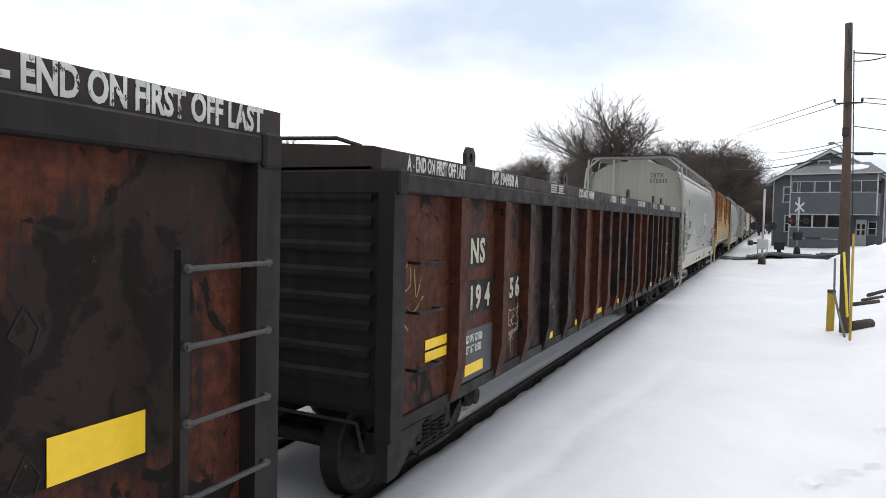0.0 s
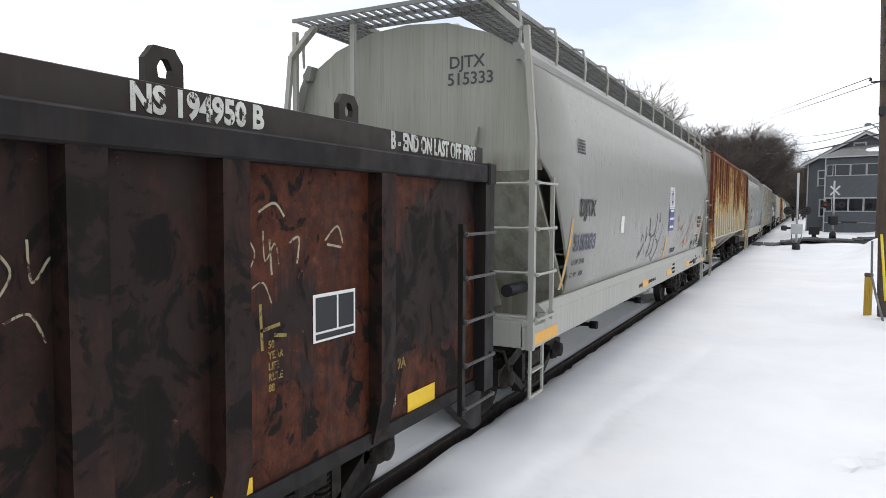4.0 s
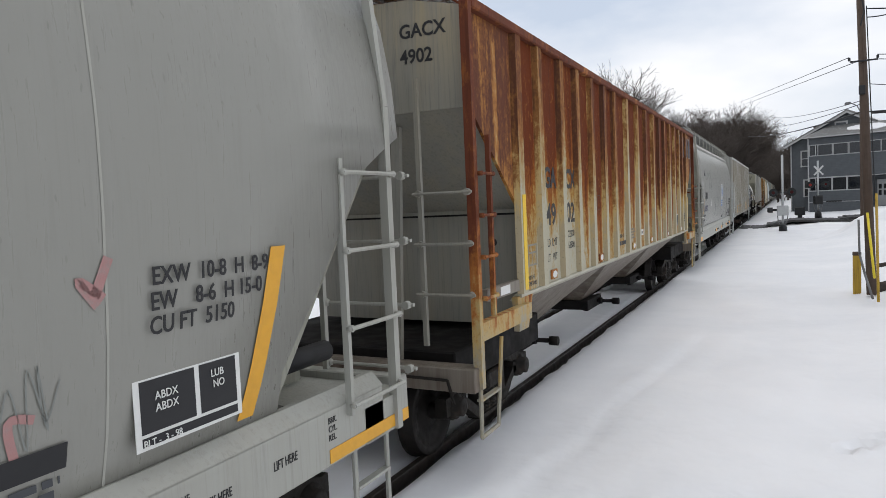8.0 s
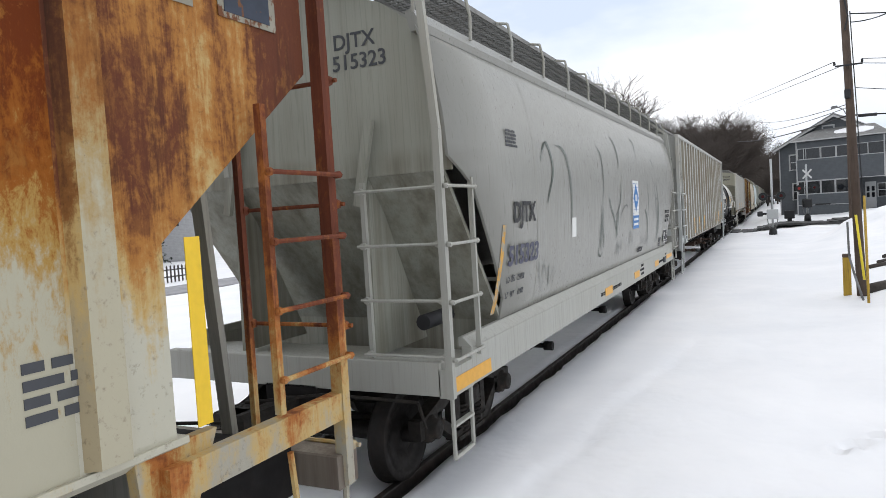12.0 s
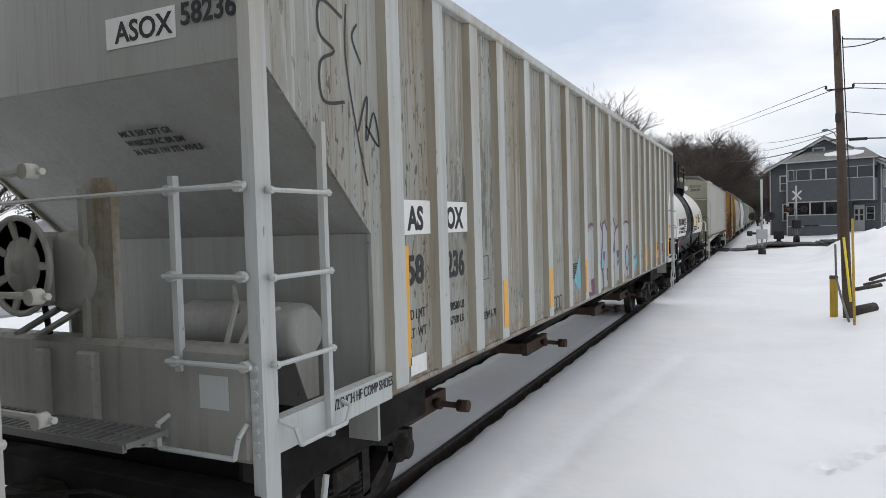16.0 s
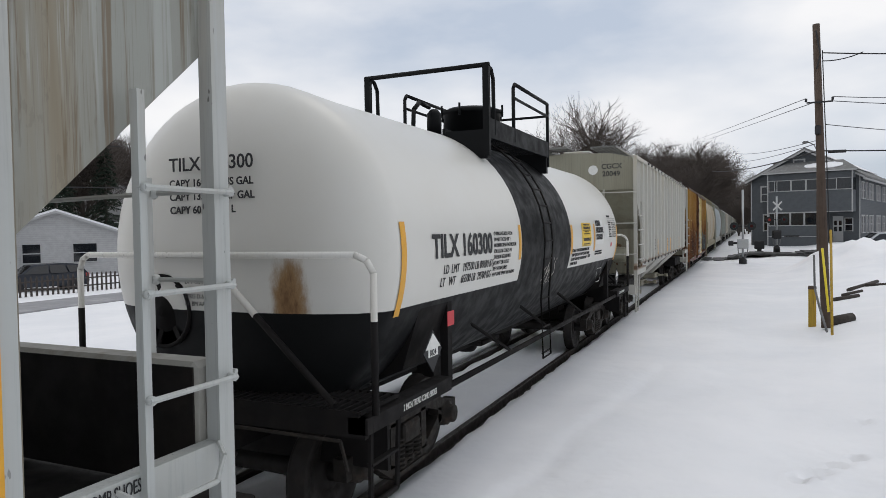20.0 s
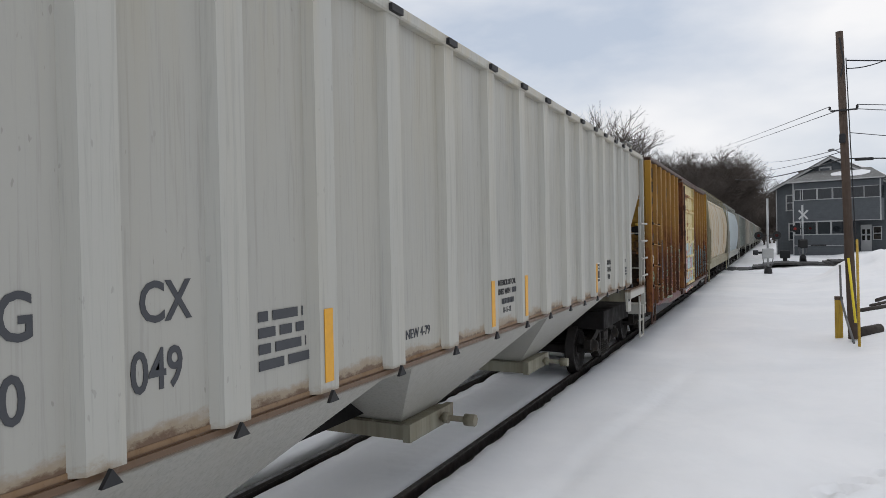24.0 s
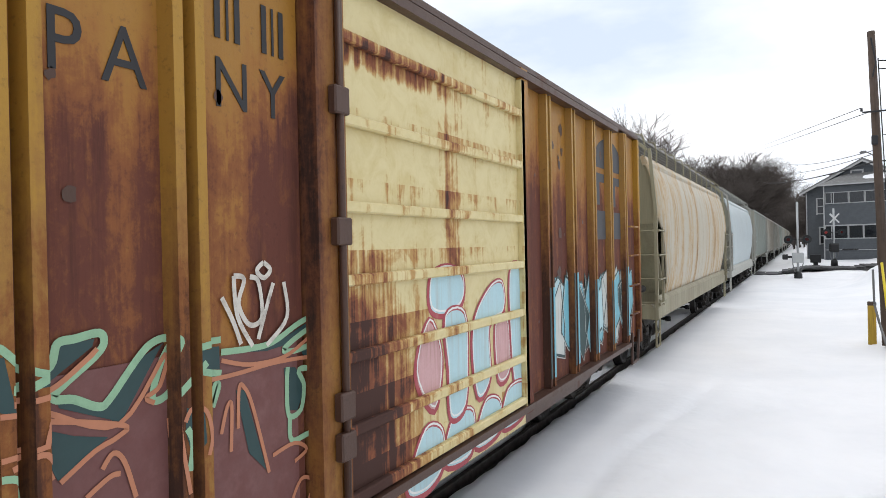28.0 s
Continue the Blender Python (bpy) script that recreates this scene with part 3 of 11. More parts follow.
def window(parent, axis, at, u0, u1, z0, z1, out, trim=0.11, name="window", sash=True):
    """A window with frame, sill and panes. axis u: along x at y = at, or v: along y at x = at; out is the outward sign."""
    def bx(bm, a, b, c, d, lo, hi):
        p, q = sorted((at + out * lo, at + out * hi))
        if axis == "u":
            box(bm, a, b, p, q, c, d)
        else:
            box(bm, p, q, a, b, c, d)
    bm = B()
    bx(bm, u0, u1, z0, z1, 0.005, 0.02)
    w = part(name, bm, DARKGLASS, parent, "dark window pane")
    bm = B()
    bx(bm, u0 - trim, u0, z0 - trim, z1 + trim, 0, 0.06)
    bx(bm, u1, u1 + trim, z0 - trim, z1 + trim, 0, 0.06)
    bx(bm, u0, u1, z1, z1 + trim, 0, 0.06)
    part("window_frame", bm, TRIM, w)
    bm = B()
    bx(bm, u0 - trim, u1 + trim, z0 - 0.7 * trim, z0, 0, 0.10)
    part("window_sill", bm, TRIM, w)
    if sash:
        bm = B()
        zm = (z0 + z1) / 2
        bx(bm, u0, u1, zm - 0.03, zm + 0.03, 0.02, 0.045)
        part("sash_bar", bm, TRIM, w)
    return w


def grey_house():
    h = thing("house", "grey clapboard two-storey house with enclosed double porch", "house", at=(4.5, 66, 0), rz=-16)
    W, D, ze, za = 8.25, 22.0, 6.45, 8.75
    bm = B()
    prism(bm, [(0, 0.2), (W, 0.2), (W, ze), (W / 2 + 0.2, za - 0.1), (0, ze)], "y", 0, D)
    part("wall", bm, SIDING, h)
    for s in (-1, 1):
        bm = B()
        e = 0.42
        slope = (za - ze) / (W / 2)
        xe = -e if s < 0 else W + e
        xm = W / 2 + 0.2
        prism(bm, [(xe, ze - e * slope), (xm, za), (xm, za + 0.16), (xe, ze - e * slope + 0.16)], "y", -0.45, D + 0.4)
        part("roof", bm, SHINGLE, h)
        bm = B()
        prism(bm, [(xe, ze - e * slope - 0.12), (xm, za - 0.14), (xm, za + 0.02), (xe, ze - e * slope + 0.04)], "y", -0.49, -0.44)
        part("bargeboard", bm, TRIM, h)
    bm = B()
    box(bm, W + 0.28, W + 0.46, -0.4, D, ze - 0.42, ze - 0.28)
    part("gutter", bm, TRIM, h)
    bm = B()
    prism(bm, [(W * 0.62, 0.4), (W * 0.95, 0.4), (W * 0.98, 6), (W * 0.9, D), (W * 0.6, D)], "z", 0, 0.06)
    ob = part("roof_snow", bm, SNOW, h, "patch of snow left on the shingles")
    ob.matrix_basis = Matrix.Translation((W / 2 + 0.2, 0, za + 0.175)) @ pose(0, 0, 0, 0, math.degrees(math.atan((za - ze) / (W / 2))), 0) @ Matrix.Translation((-W / 2 - 0.2 + 0.2, 0, 0)) @ Matrix.Diagonal((0.9, 1, 1, 1))
    for x in (0.0, W):
        bm = B()
        box(bm, x - 0.04, x + 0.04, -0.05, 0.06, 0.2, ze - 0.1)
        part("corner_board", bm, TRIM, h)
    # louvred vent in the gable
    bm = B()
    box(bm, 3.35, 4.3, -0.07, 0, 7.62, 8.02)
    v = part("gable_vent", bm, TRIM, h)
    bm = B()
    box(bm, 3.47, 4.18, -0.09, -0.06, 7.62, 7.9)
    part("vent_louvre", bm, SIDING, v)
    window(h, "u", 0, 0.86, 1.5, 4.55, 5.75, -1)
    window(h, "u", 0, 1.05, 1.6, 2.0, 3.3, -1)
    bm = B()
    box(bm, 1.25, 1.65, 2.2, 2.6, 6.7, 7.95)
    c = part("chimney", bm, CHIMNEY, h)
    bm = B()
    box(bm, 1.2, 1.7, 2.15, 2.65, 7.9, 8.02)
    part("chimney_cap", bm, CHIMNEY, c)
    # porch, two storeys, set before the gable
    px0, px1, pd = 1.78, 8.0, 1.7
    bm = B()
    box(bm, px0, px1, -pd, -0.0, 3.45, 5.22)
    part("porch_spandrel", bm, SIDING, h)
    bm = B()
    box(bm, px0, 5.55, -pd, 0, 0.6, 2.34)
    part("porch_apron", bm, SIDING, h)
    bm = B()
    box(bm, px0, px1, -pd, 0, 6.16, 6.68)
    part("porch_frieze", bm, SIDING, h)
    bm = B()
    for z0, z1 in ((5.22, 5.27), (6.13, 6.17), (3.45, 3.50), (2.34, 2.39), (1.44, 1.49)):
        box(bm, px0 - 0.05, px1 + 0.05 if z0 > 2.5 else 5.6, -pd - 0.05, -pd + 0.02, z0, z1)
    box(bm, px0 - 0.35, px1 + 0.35, -pd - 0.38, -pd - 0.30, 6.70, 6.80)
    part("porch_trim", bm, TRIM, h)
    for x in (px0, px1):
        bm = B()
        box(bm, x - 0.04, x + 0.04, -pd - 0.06, -pd + 0.08, 0.4 if x < 3 else 3.4, 6.7)
        part("corner_board", bm, TRIM, h)
    bm = B()
    prism(bm, [(px0 - 0.38, 6.78), (px1 + 0.38, 6.78), (px1 - 1.4, 7.65), (px0 + 1.4, 7.65)], "y", -0.02, 0.0)
    # hipped porch roof
    a = [(px0 - 0.38, -pd - 0.36, 6.8), (px1 + 0.38, -pd - 0.36, 6.8), (px1 - 0.9, 0.0, 7.75), (px0 + 1.2, 0.0, 7.75), (px0 - 0.38, 0.0, 6.8), (px1 + 0.38, 0.0, 6.8)]
    vs = [bm.verts.new(q) for q in a]
    for f in ((0, 1, 2, 3), (0, 3, 4), (1, 5, 2), (0, 4, 5, 1)):
        bm.faces.new([vs[i] for i in f])
    bmesh.ops.recalc_face_normals(bm, faces=bm.faces)
    part("porch_roof", bm, SHINGLE, h)
    bm = B()
    pts = []
    rnd = random.Random(3)
    for i in range(18):
        t = 2 * math.pi * i / 18
        pts.append((5.9 + 1.45 * math.cos(t) * (1 + 0.15 * rnd.uniform(-1, 1)), 0.62 * math.sin(t) * (1 + 0.2 * rnd.uniform(-1, 1))))
    prism(bm, pts, "z", 0, 0.09)
    sn = part("porch_roof_snow", bm, SNOW, h, "melting snow patch on the porch roof")
    sn.matrix_basis = Matrix.Translation((0, -1.0, 7.24)) @ pose(0, 0, 0, 24.5)
    # glazed bays of the porch
    for k in range(6):
        x0 = px0 + 0.12 + (0 if k == 0 else 0.62 + (k - 1) * 1.12)
        x1 = x0 + (0.40 if k == 0 else 1.0)
        if x1 < px1:
            window(h, "u", -pd + 0.03, x0, x1, 5.29, 6.11, -1, 0.05, "porch_window", False)
    for k in range(4):
        x0 = px0 + 0.12 + (0 if k == 0 else 0.62 + (k - 1) * 1.06)
        x1 = x0 + (0.40 if k == 0 else 0.94)
        window(h, "u", -pd + 0.03, x0, x1, 2.42, 3.40, -1, 0.05, "porch_window", False)
    bm = B()
    box(bm, px0, px1, -pd + 0.05, -0.05, 5.2, 6.2)
    part("porch_screen", bm, DARKGLASS, h)
    bm = B()
    box(bm, px0, 5.5, -pd + 0.05, -0.05, 2.3, 3.45)
    part("porch_screen", bm, DARKGLASS, h)
    # entry
    bm = B()
    box(bm, 6.35, 7.1, -0.06, 0.0, 1.0, 3.1)
    d = part("door", bm, TRIM, h, "white panelled front door")
    for z in (2.35, 1.85):
        for x in (6.45, 6.8):
            bm = B()
            box(bm, x, x + 0.2, -0.075, -0.06, z, z + 0.38)
            part("pane", bm, DARKGLASS, d)
    window(h, "u", 0, 7.25, 7.75, 1.9, 2.9, -1, 0.06)
    bm = B()
    for k in range(3):
        box(bm, 5.6, 8.3, -pd - 0.3 * k, -pd + 0.3 - 0.3 * k, 0.4, 1.0 - 0.2 * k)
    part("entry_steps", bm, TRIM, h)
    bm = B()
    box(bm, 5.5, px1, -pd, -0.02, 0.5, 1.0)
    part("porch_floor", bm, SIDING, h)
    # long side wall with pairs of narrow windows
    for v in (0.9, 1.75, 3.2, 4.7, 5.5, 6.3, 8.6, 9.4, 10.4, 12.6, 13.5, 15.6, 17.4, 18.3, 20.2):
        window(h, "v", W, v, v + 0.5, 4.55, 5.85, 1, 0.09)
        window(h, "v", W, v, v + 0.5, 1.75, 3.1, 1, 0.09)
    return h


grey_house()


# ---------------------------------------------------------------- parked car by the house
def parked_car(x, y, z, rz, paint_mat, label):
    c = thing("car", label, "car", "parked cars", at=(x, y, z), rz=rz)
    glass = DARKGLASS
    bm = B()
    prof = [(-2.2, 0.35), (-2.25, 0.75), (-1.95, 0.92), (-1.2, 1.02), (-0.55, 1.52), (0.9, 1.58), (1.75, 1.5), (2.15, 1.02), (2.22, 0.6), (2.15, 0.35)]
    lo = [[bm.verts.new((u, s * w, v)) for u, v in prof] for s, w in ((-1, 0.88), (1, 0.88))]
    n = len(prof)
    for k, (u, v) in enumerate(prof):
        if v > 1.1:
            for s, ring in zip((-1, 1), lo):
                ring[k].co.y = s * 0.70
    bm.faces.new(lo[0][::-1]), bm.faces.new(lo[1])
    for i in range(n):
        bm.faces.new((lo[0][i], lo[0][(i + 1) % n], lo[1][(i + 1) % n], lo[1][i]))
    bmesh.ops.recalc_face_normals(bm, faces=bm.faces)
    part("body", bm, paint_mat, c)
    for s in (-1, 1):
        for pts in ([(-1.0, 1.06), (-0.5, 1.44), (0.2, 1.50), (0.2, 1.06)], [(0.28, 1.06), (0.28, 1.50), (1.0, 1.50), (1.15, 1.06)], [(1.22, 1.08), (1.1, 1.48), (1.65, 1.42), (1.85, 1.1)]):
            bm = B()
            vs = []
            for d in (0.0, 0.02):
                vs.append([bm.verts.new((u, s * ((0.885 - (v - 1.02) * 0.36) + d), v)) for u, v in pts])
            bm.faces.new(vs[0]), bm.faces.new(vs[1])
            k = len(pts)
            for i in range(k):
                bm.faces.new((vs[0][i], vs[0][(i + 1) % k], vs[1][(i + 1) % k], vs[1][i]))
            bmesh.ops.recalc_face_normals(bm, faces=bm.faces)
            part("side_window", bm, glass, c)
        for u in (-1.35, 1.4):
            bm = B()
            lathe(bm, [(s * 0.70, 0.20), (s * 0.70, 0.33), (s * 0.73, 0.35), (s * 0.88, 0.35), (s * 0.91, 0.32), (s * 0.91, 0.21)], "y", 18, (u, 0, 0.35))
            w = part("tyre", bm, BLACK_PAINT, c)
            part("rim", lathe(B(), [(s * 0.72, 0.20), (s * 0.90, 0.20), (s * 0.905, 0.06), (s * 0.915, 0.04)], "y", 14, (u, 0, 0.35)), ALU, w)
        bm = B()
        box(bm, -2.22, -2.02, *sorted((s * 0.55, s * 0.86)), 0.68, 0.84, 0, 0.02)
        part("headlight", bm, SIGN_WHITE, c)
        bm = B()
        box(bm, 2.05, 2.23, *sorted((s * 0.6, s * 0.87)), 0.8, 1.0, 0, 0.02)
        part("tail_light", bm, TAIL_RED, c)
    bm = B()
    v4 = [bm.verts.new(q) for q in ((-1.17, -0.78, 1.06), (-1.17, 0.78, 1.06), (-0.60, 0.64, 1.50), (-0.60, -0.64, 1.50))]
    bm.faces.new(v4)
    bmesh.ops.solidify(bm, geom=bm.faces[:], thickness=0.02)
    part("windscreen", bm, glass, c)
    return c


CAR_SILVER = plain("car_silver", (0.50, 0.51, 0.52), 0.25, 0.3)
CAR_DARK = plain("car_dark", (0.03, 0.035, 0.045), 0.25, 0.2)
parked_car(11.3, 45.5, ground_height(11.3, 45.5) - 0.02, 6, CAR_SILVER, "silver estate car parked behind a snow bank")

# ---------------------------------------------------------------- trees
BARK = paint("bark_grey_brown", (0.060, 0.050, 0.043), (0.03, 0.025, 0.02), 0.6, 0.9, True, 1.5, 0.5)
TWIG = plain("twig_brown", (0.085, 0.070, 0.060), 0.9)
NEEDLE = plain("spruce_needles", (0.016, 0.028, 0.016), 0.8)


def tube(verts, faces, a, b, ra, rb, n):
    d = (b - a)
    q = d.to_track_quat("Z", "Y")
    o = len(verts)
    for p, r in ((a, ra), (b, rb)):
        for i in range(n):
            t = 2 * math.pi * i / n
            verts.append(p + q @ Vector((r * math.cos(t), r * math.sin(t), 0)))
    for i in range(n):
        j = (i + 1) % n
        faces.append((o + i, o + j, o + n + j, o + n + i))


def bare_tree(seed, height, spread, label, levels=5):
    """Forking limbs, thinner and thinner, down to fine twigs."""
    rnd = random.Random(seed)
    tv, tf, cv, cf = [], [], [], []

    def grow(p, d, length, r, level):
        steps = 3 if level < 3 else 2
        for s in range(steps):
            wob = Vector((rnd.uniform(-1, 1), rnd.uniform(-1, 1), rnd.uniform(-0.45, 0.55))) * (0.14 + 0.06 * level)
            d = (d + wob).normalized()
            q = p + d * (length / steps)
            r2 = r * (0.86 if level else 0.9)
            if level < 1:
                tube(tv, tf, p, q, r, r2, 9)
            else:
                tube(cv, cf, p, q, r, r2, 6 if level < 2 else (4 if level < 3 else 3))
            p, r = q, r2
            if level < levels and (level > 0 or s > 0):
                kids = (3 if level == 0 else 2) + (1 if level < 3 and rnd.random() < 0.5 else 0) - (1 if level > 2 and rnd.random() < (0.30 if level == 3 else 0.80) else 0)
                for _ in range(kids):
                    a = rnd.uniform(0, 2 * math.pi)
                    side = Vector((math.cos(a), math.sin(a), rnd.uniform(-0.15, 0.5)))
                    dd = (d * rnd.uniform(0.45, 0.9) + side * spread * rnd.uniform(0.6, 1.15)).normalized()
                    grow(p, dd, length * rnd.uniform(0.52, 0.76), max(0.010, r * rnd.uniform(0.48, 0.66)), level + 1)
        if level < levels:
            grow(p, (d + Vector((rnd.uniform(-0.3, 0.3), rnd.uniform(-0.3, 0.3), 0.1))).normalized(), length * 0.66, max(0.010, r * 0.78), level + 1)

    grow(Vector((0, 0, -0.3)), Vector((0, 0, 1)), height * 0.30, height * 0.021, 0)
    top = max(v.z for v in cv)
    k = height / top
    t = thing("tree", label, "tree", "bare trees")
    for nm, v, f, m in (("trunk", tv, tf, BARK), ("crown", cv, cf, TWIG)):
        me = bpy.data.meshes.new(nm)
        me.from_pydata([q * k for q in v], [], f)
        me.materials.append(m)
        ob = new(nm, me)
        ob.parent = t
    return t


def spruce(seed, height):
    rnd = random.Random(seed)
    t = thing("spruce_tree", "dark green spruce with drooping boughs", "tree", "spruces")
    part("trunk", rod(B(), (0, 0, -0.2), (0, 0, height), 0.2, 8, 0.03), BARK, t)
    verts, faces = [], []
    z = 1.2
    while z < height - 0.2:
        reach = (height - z) * 0.26 + 0.15
        for k in range(9):
            a = rnd.uniform(0, 2 * math.pi)
            l = reach * rnd.uniform(0.7, 1.1)
            for s in range(7):
                f = (s + 0.5) / 7
                c = Vector((math.cos(a) * l * f, math.sin(a) * l * f, z - 0.35 * l * f * f + rnd.uniform(-0.06, 0.06)))
                for _ in range(3):
                    d = Vector((rnd.uniform(-1, 1), rnd.uniform(-1, 1), rnd.uniform(-0.9, 0.2))).normalized() * rnd.uniform(0.16, 0.34) * (0.6 + reach * 0.2)
                    e = Vector((rnd.uniform(-1, 1), rnd.uniform(-1, 1), rnd.uniform(-0.3, 0.3))).normalized() * 0.10
                    o = len(verts)
                    verts += [c - e, c + e, c + d]
                    faces.append((o, o + 1, o + 2))
        z += 0.32
    me = bpy.data.meshes.new("crown")
    me.from_pydata(verts, [], faces)
    me.materials.append(NEEDLE)
    ob = new("crown", me)
    ob.parent = t
    return t


def plant(tree, x, y, scale, rz, z=None):
    m = pose(x, y, ground_height(x, y) if z is None else z, 0, 0, rz)
    c = copy_thing(tree, m)
    c.scale = (scale, scale, scale)
    return c


big_tree = bare_tree(11, 21.5, 0.85, "tall bare broad-crowned deciduous tree")
big_tree.matrix_basis = pose(-14.6, 93, -0.4, 0, 0, 40)
round_tree = bare_tree(5, 17.0, 0.85, "bare round-crowned deciduous tree")
round_tree.matrix_basis = pose(-9.5, 128, -0.2, 0, 0, 10)
tall_tree = bare_tree(23, 15.0, 0.6, "slender bare deciduous tree with upright twigs")
tall_tree.matrix_basis = pose(-30.0, 112, -0.4, 0, 0, 75)
rt = random.Random(77)
for k, (x, y, s) in enumerate(((-8.5, 146, 1.25), (-12.5, 155, 1.35), (-9.0, 170, 1.45), (-8.0, 192, 1.45), (-7.5, 214, 1.5), (-6.5, 240, 1.45), (-6.0, 268, 1.45), (-6.5, 300, 1.4), (-15, 128, 1.05), (9.5, 185, 0.95), (7.5, 265, 1.15), (12, 205, 1.0), (6.0, 330, 1.2), (4.2, 400, 1.5), (5.2, 250, 0.95), (-5.5, 345, 1.5), (-8.5, 106, 0.7))):
    plant(round_tree, x, y, s, rt.uniform(0, 360))
for k, (x, y, s) in enumerate(((-20, 104, 0.85), (-24, 118, 0.95), (-22, 128, 1.15), (-27, 136, 1.2), (-17.5, 120, 1.05), (-31, 140, 1.2), (-37, 118, 0.9), (-43, 112, 0.85), (-52, 125, 0.95), (-60, 118, 0.8), (-28, 130, 1.0), (-19, 135, 1.05), (-12, 108, 0.9), (30, 96, 1.05), (34, 92, 1.1), (38, 98, 1.1), (27, 104, 1.0), (44, 95, 1.0), (6.0, 125, 0.75), (13, 140, 0.8), (10, 128, 0.7), (-46, 60, 0.8), (-52, 45, 0.85), (-44, 38, 0.8), (-56, 30, 0.9), (-50, 22, 0.8), (-60, 52, 0.9), (-47, 30, 0.75), (4.6, 150, 0.42), (6.2, 165, 0.5), (7.8, 150, 0.48), (9.2, 170, 0.55), (5.2, 195, 0.6), (7.0, 205, 0.65), (4.4, 235, 0.7), (11, 155, 0.5), (3.4, 290, 0.85), (8.6, 225, 0.75), (2.6, 175, 0.5), (3.4, 190, 0.6), (2.4, 210, 0.62), (3.3, 225, 0.7), (1.9, 240, 0.75), (2.8, 262, 0.8), (1.4, 285, 0.85), (3.9, 165, 0.5), (0.6, 330, 1.0), (2.0, 330, 1.0), (-0.6, 380, 1.2), (1.4, 390, 1.2))):
    plant(tall_tree, x, y, s, rt.uniform(0, 360))
for k, (x, y, s) in enumerate(((-13, 90.5, 0.55), (-17, 98, 0.6), (40, 110, 0.8))):
    plant(big_tree, x, y, s, rt.uniform(0, 360))
sp = spruce(3, 11.5)
sp.matrix_basis = pose(-40.5, 32.5, -0.3)
for x, y, s in ((-43.5, 34.5, 1.05), (-40, 36.2, 0.9), (-46, 33, 0.8), (33.5, 70, 1.05), (36, 74, 1.1)):
    plant(sp, x, y, s, rt.uniform(0, 360))

# ---------------------------------------------------------------- the street across the track
ROAD_GREY = paint("packed_snow_road", (0.26, 0.26, 0.27), (0.6, 0.6, 0.6), 0.4, 0.8, False, 0.5)
bm = B()
box(bm, -24.5, -21.0, -30, 48, -0.72, -0.42)
tagged(part("street", bm, ROAD_GREY), "street of packed grey snow behind the railway", "road", kind="structure")
BLUEGREY = siding_mat("pale_blue_siding", (0.30, 0.34, 0.37), 0.14)
GREYSIDE = siding_mat("pale_grey_siding", (0.38, 0.38, 0.38), 0.14)
DARKROOF = paint("dark_roof", (0.06, 0.058, 0.06), (0.2, 0.2, 0.2), 0.4, 0.85, False, 2)
FENCE = plain("fence_dark", (0.06, 0.05, 0.045), 0.8)


def small_house(x, y, rz, W, D, ze, za, wall, label, wins, snow_roof):
    h = thing("house", label, "house", "houses across the track", at=(x, y, -0.5), rz=rz)
    bm = B()
    prism(bm, [(0, 0), (W, 0), (W, ze), (W / 2, za), (0, ze)], "y", 0, D)
    part("wall", bm, wall, h)
    for s in (0, 1):
        e = 0.4
        xe = -e if s == 0 else W + e
        dz = e * (za - ze) / (W / 2)
        bm = B()
        prism(bm, [(xe, ze - dz), (W / 2, za), (W / 2, za + 0.14), (xe, ze - dz + 0.14)], "y", -0.4, D + 0.4)
        r = part("roof", bm, SNOW if snow_roof else DARKROOF, h)
        bm = B()
        prism(bm, [(xe, ze - dz - 0.14), (W / 2, za - 0.14), (W / 2, za), (xe, ze - dz)], "y", -0.44, -0.40)
        part("bargeboard", bm, TRIM, h)
    for u0, u1, z0, z1 in wins:
        window(h, "u", 0, u0, u1, z0, z1, -1, 0.09)
    for v in (1.5, 4.0, 6.5):
        window(h, "v", W, v, v + 1.0, 1.0, 2.0, 1, 0.09)
    return h


small_house(-38.2, 17.0, 62, 7.5, 8, 2.5, 3.9, BLUEGREY, "pale blue single-storey house under a snowy gable roof", ((0.8, 2.0, 1.1, 2.0), (3.2, 4.4, 1.1, 2.0), (5.4, 6.6, 0.2, 2.1)), True)
small_house(-40.0, 26.5, 58, 9.0, 8, 3.0, 4.6, GREYSIDE, "pale grey house with white-framed windows", ((0.9, 1.9, 1.2, 2.4), (2.6, 3.6, 1.2, 2.4), (5.5, 6.9, 1.2, 2.4)), True)
small_house(-46.0, 37.0, 55, 8.0, 8, 5.2, 7.2, GREYSIDE, "two-storey pale grey house behind spruces", ((0.9, 1.9, 3.4, 4.6), (3.4, 4.4, 3.4, 4.6), (5.6, 6.6, 3.4, 4.6)), False)
fence = thing("picket_fence", "dark picket fence along the street in snow", "fence")
for k in range(44):
    bm = B()
    y = 18.5 + k * 0.28
    prism(bm, [(y - 0.05, -0.6), (y + 0.05, -0.6), (y + 0.05, 0.42), (y, 0.5), (y - 0.05, 0.42)], "x", -27.5, -27.47)
    part("picket", bm, FENCE, fence)
for z in (-0.2, 0.2):
    part("rail", box(B(), -27.47, -27.43, 18.3, 31, z, z + 0.07), FENCE, fence)
parked_car(-29.8, 16.2, -0.62, 80, CAR_DARK, "dark car parked before the blue house")
parked_car(-31.0, 24.5, -0.62, 70, CAR_DARK, "dark car parked in a snowy drive")
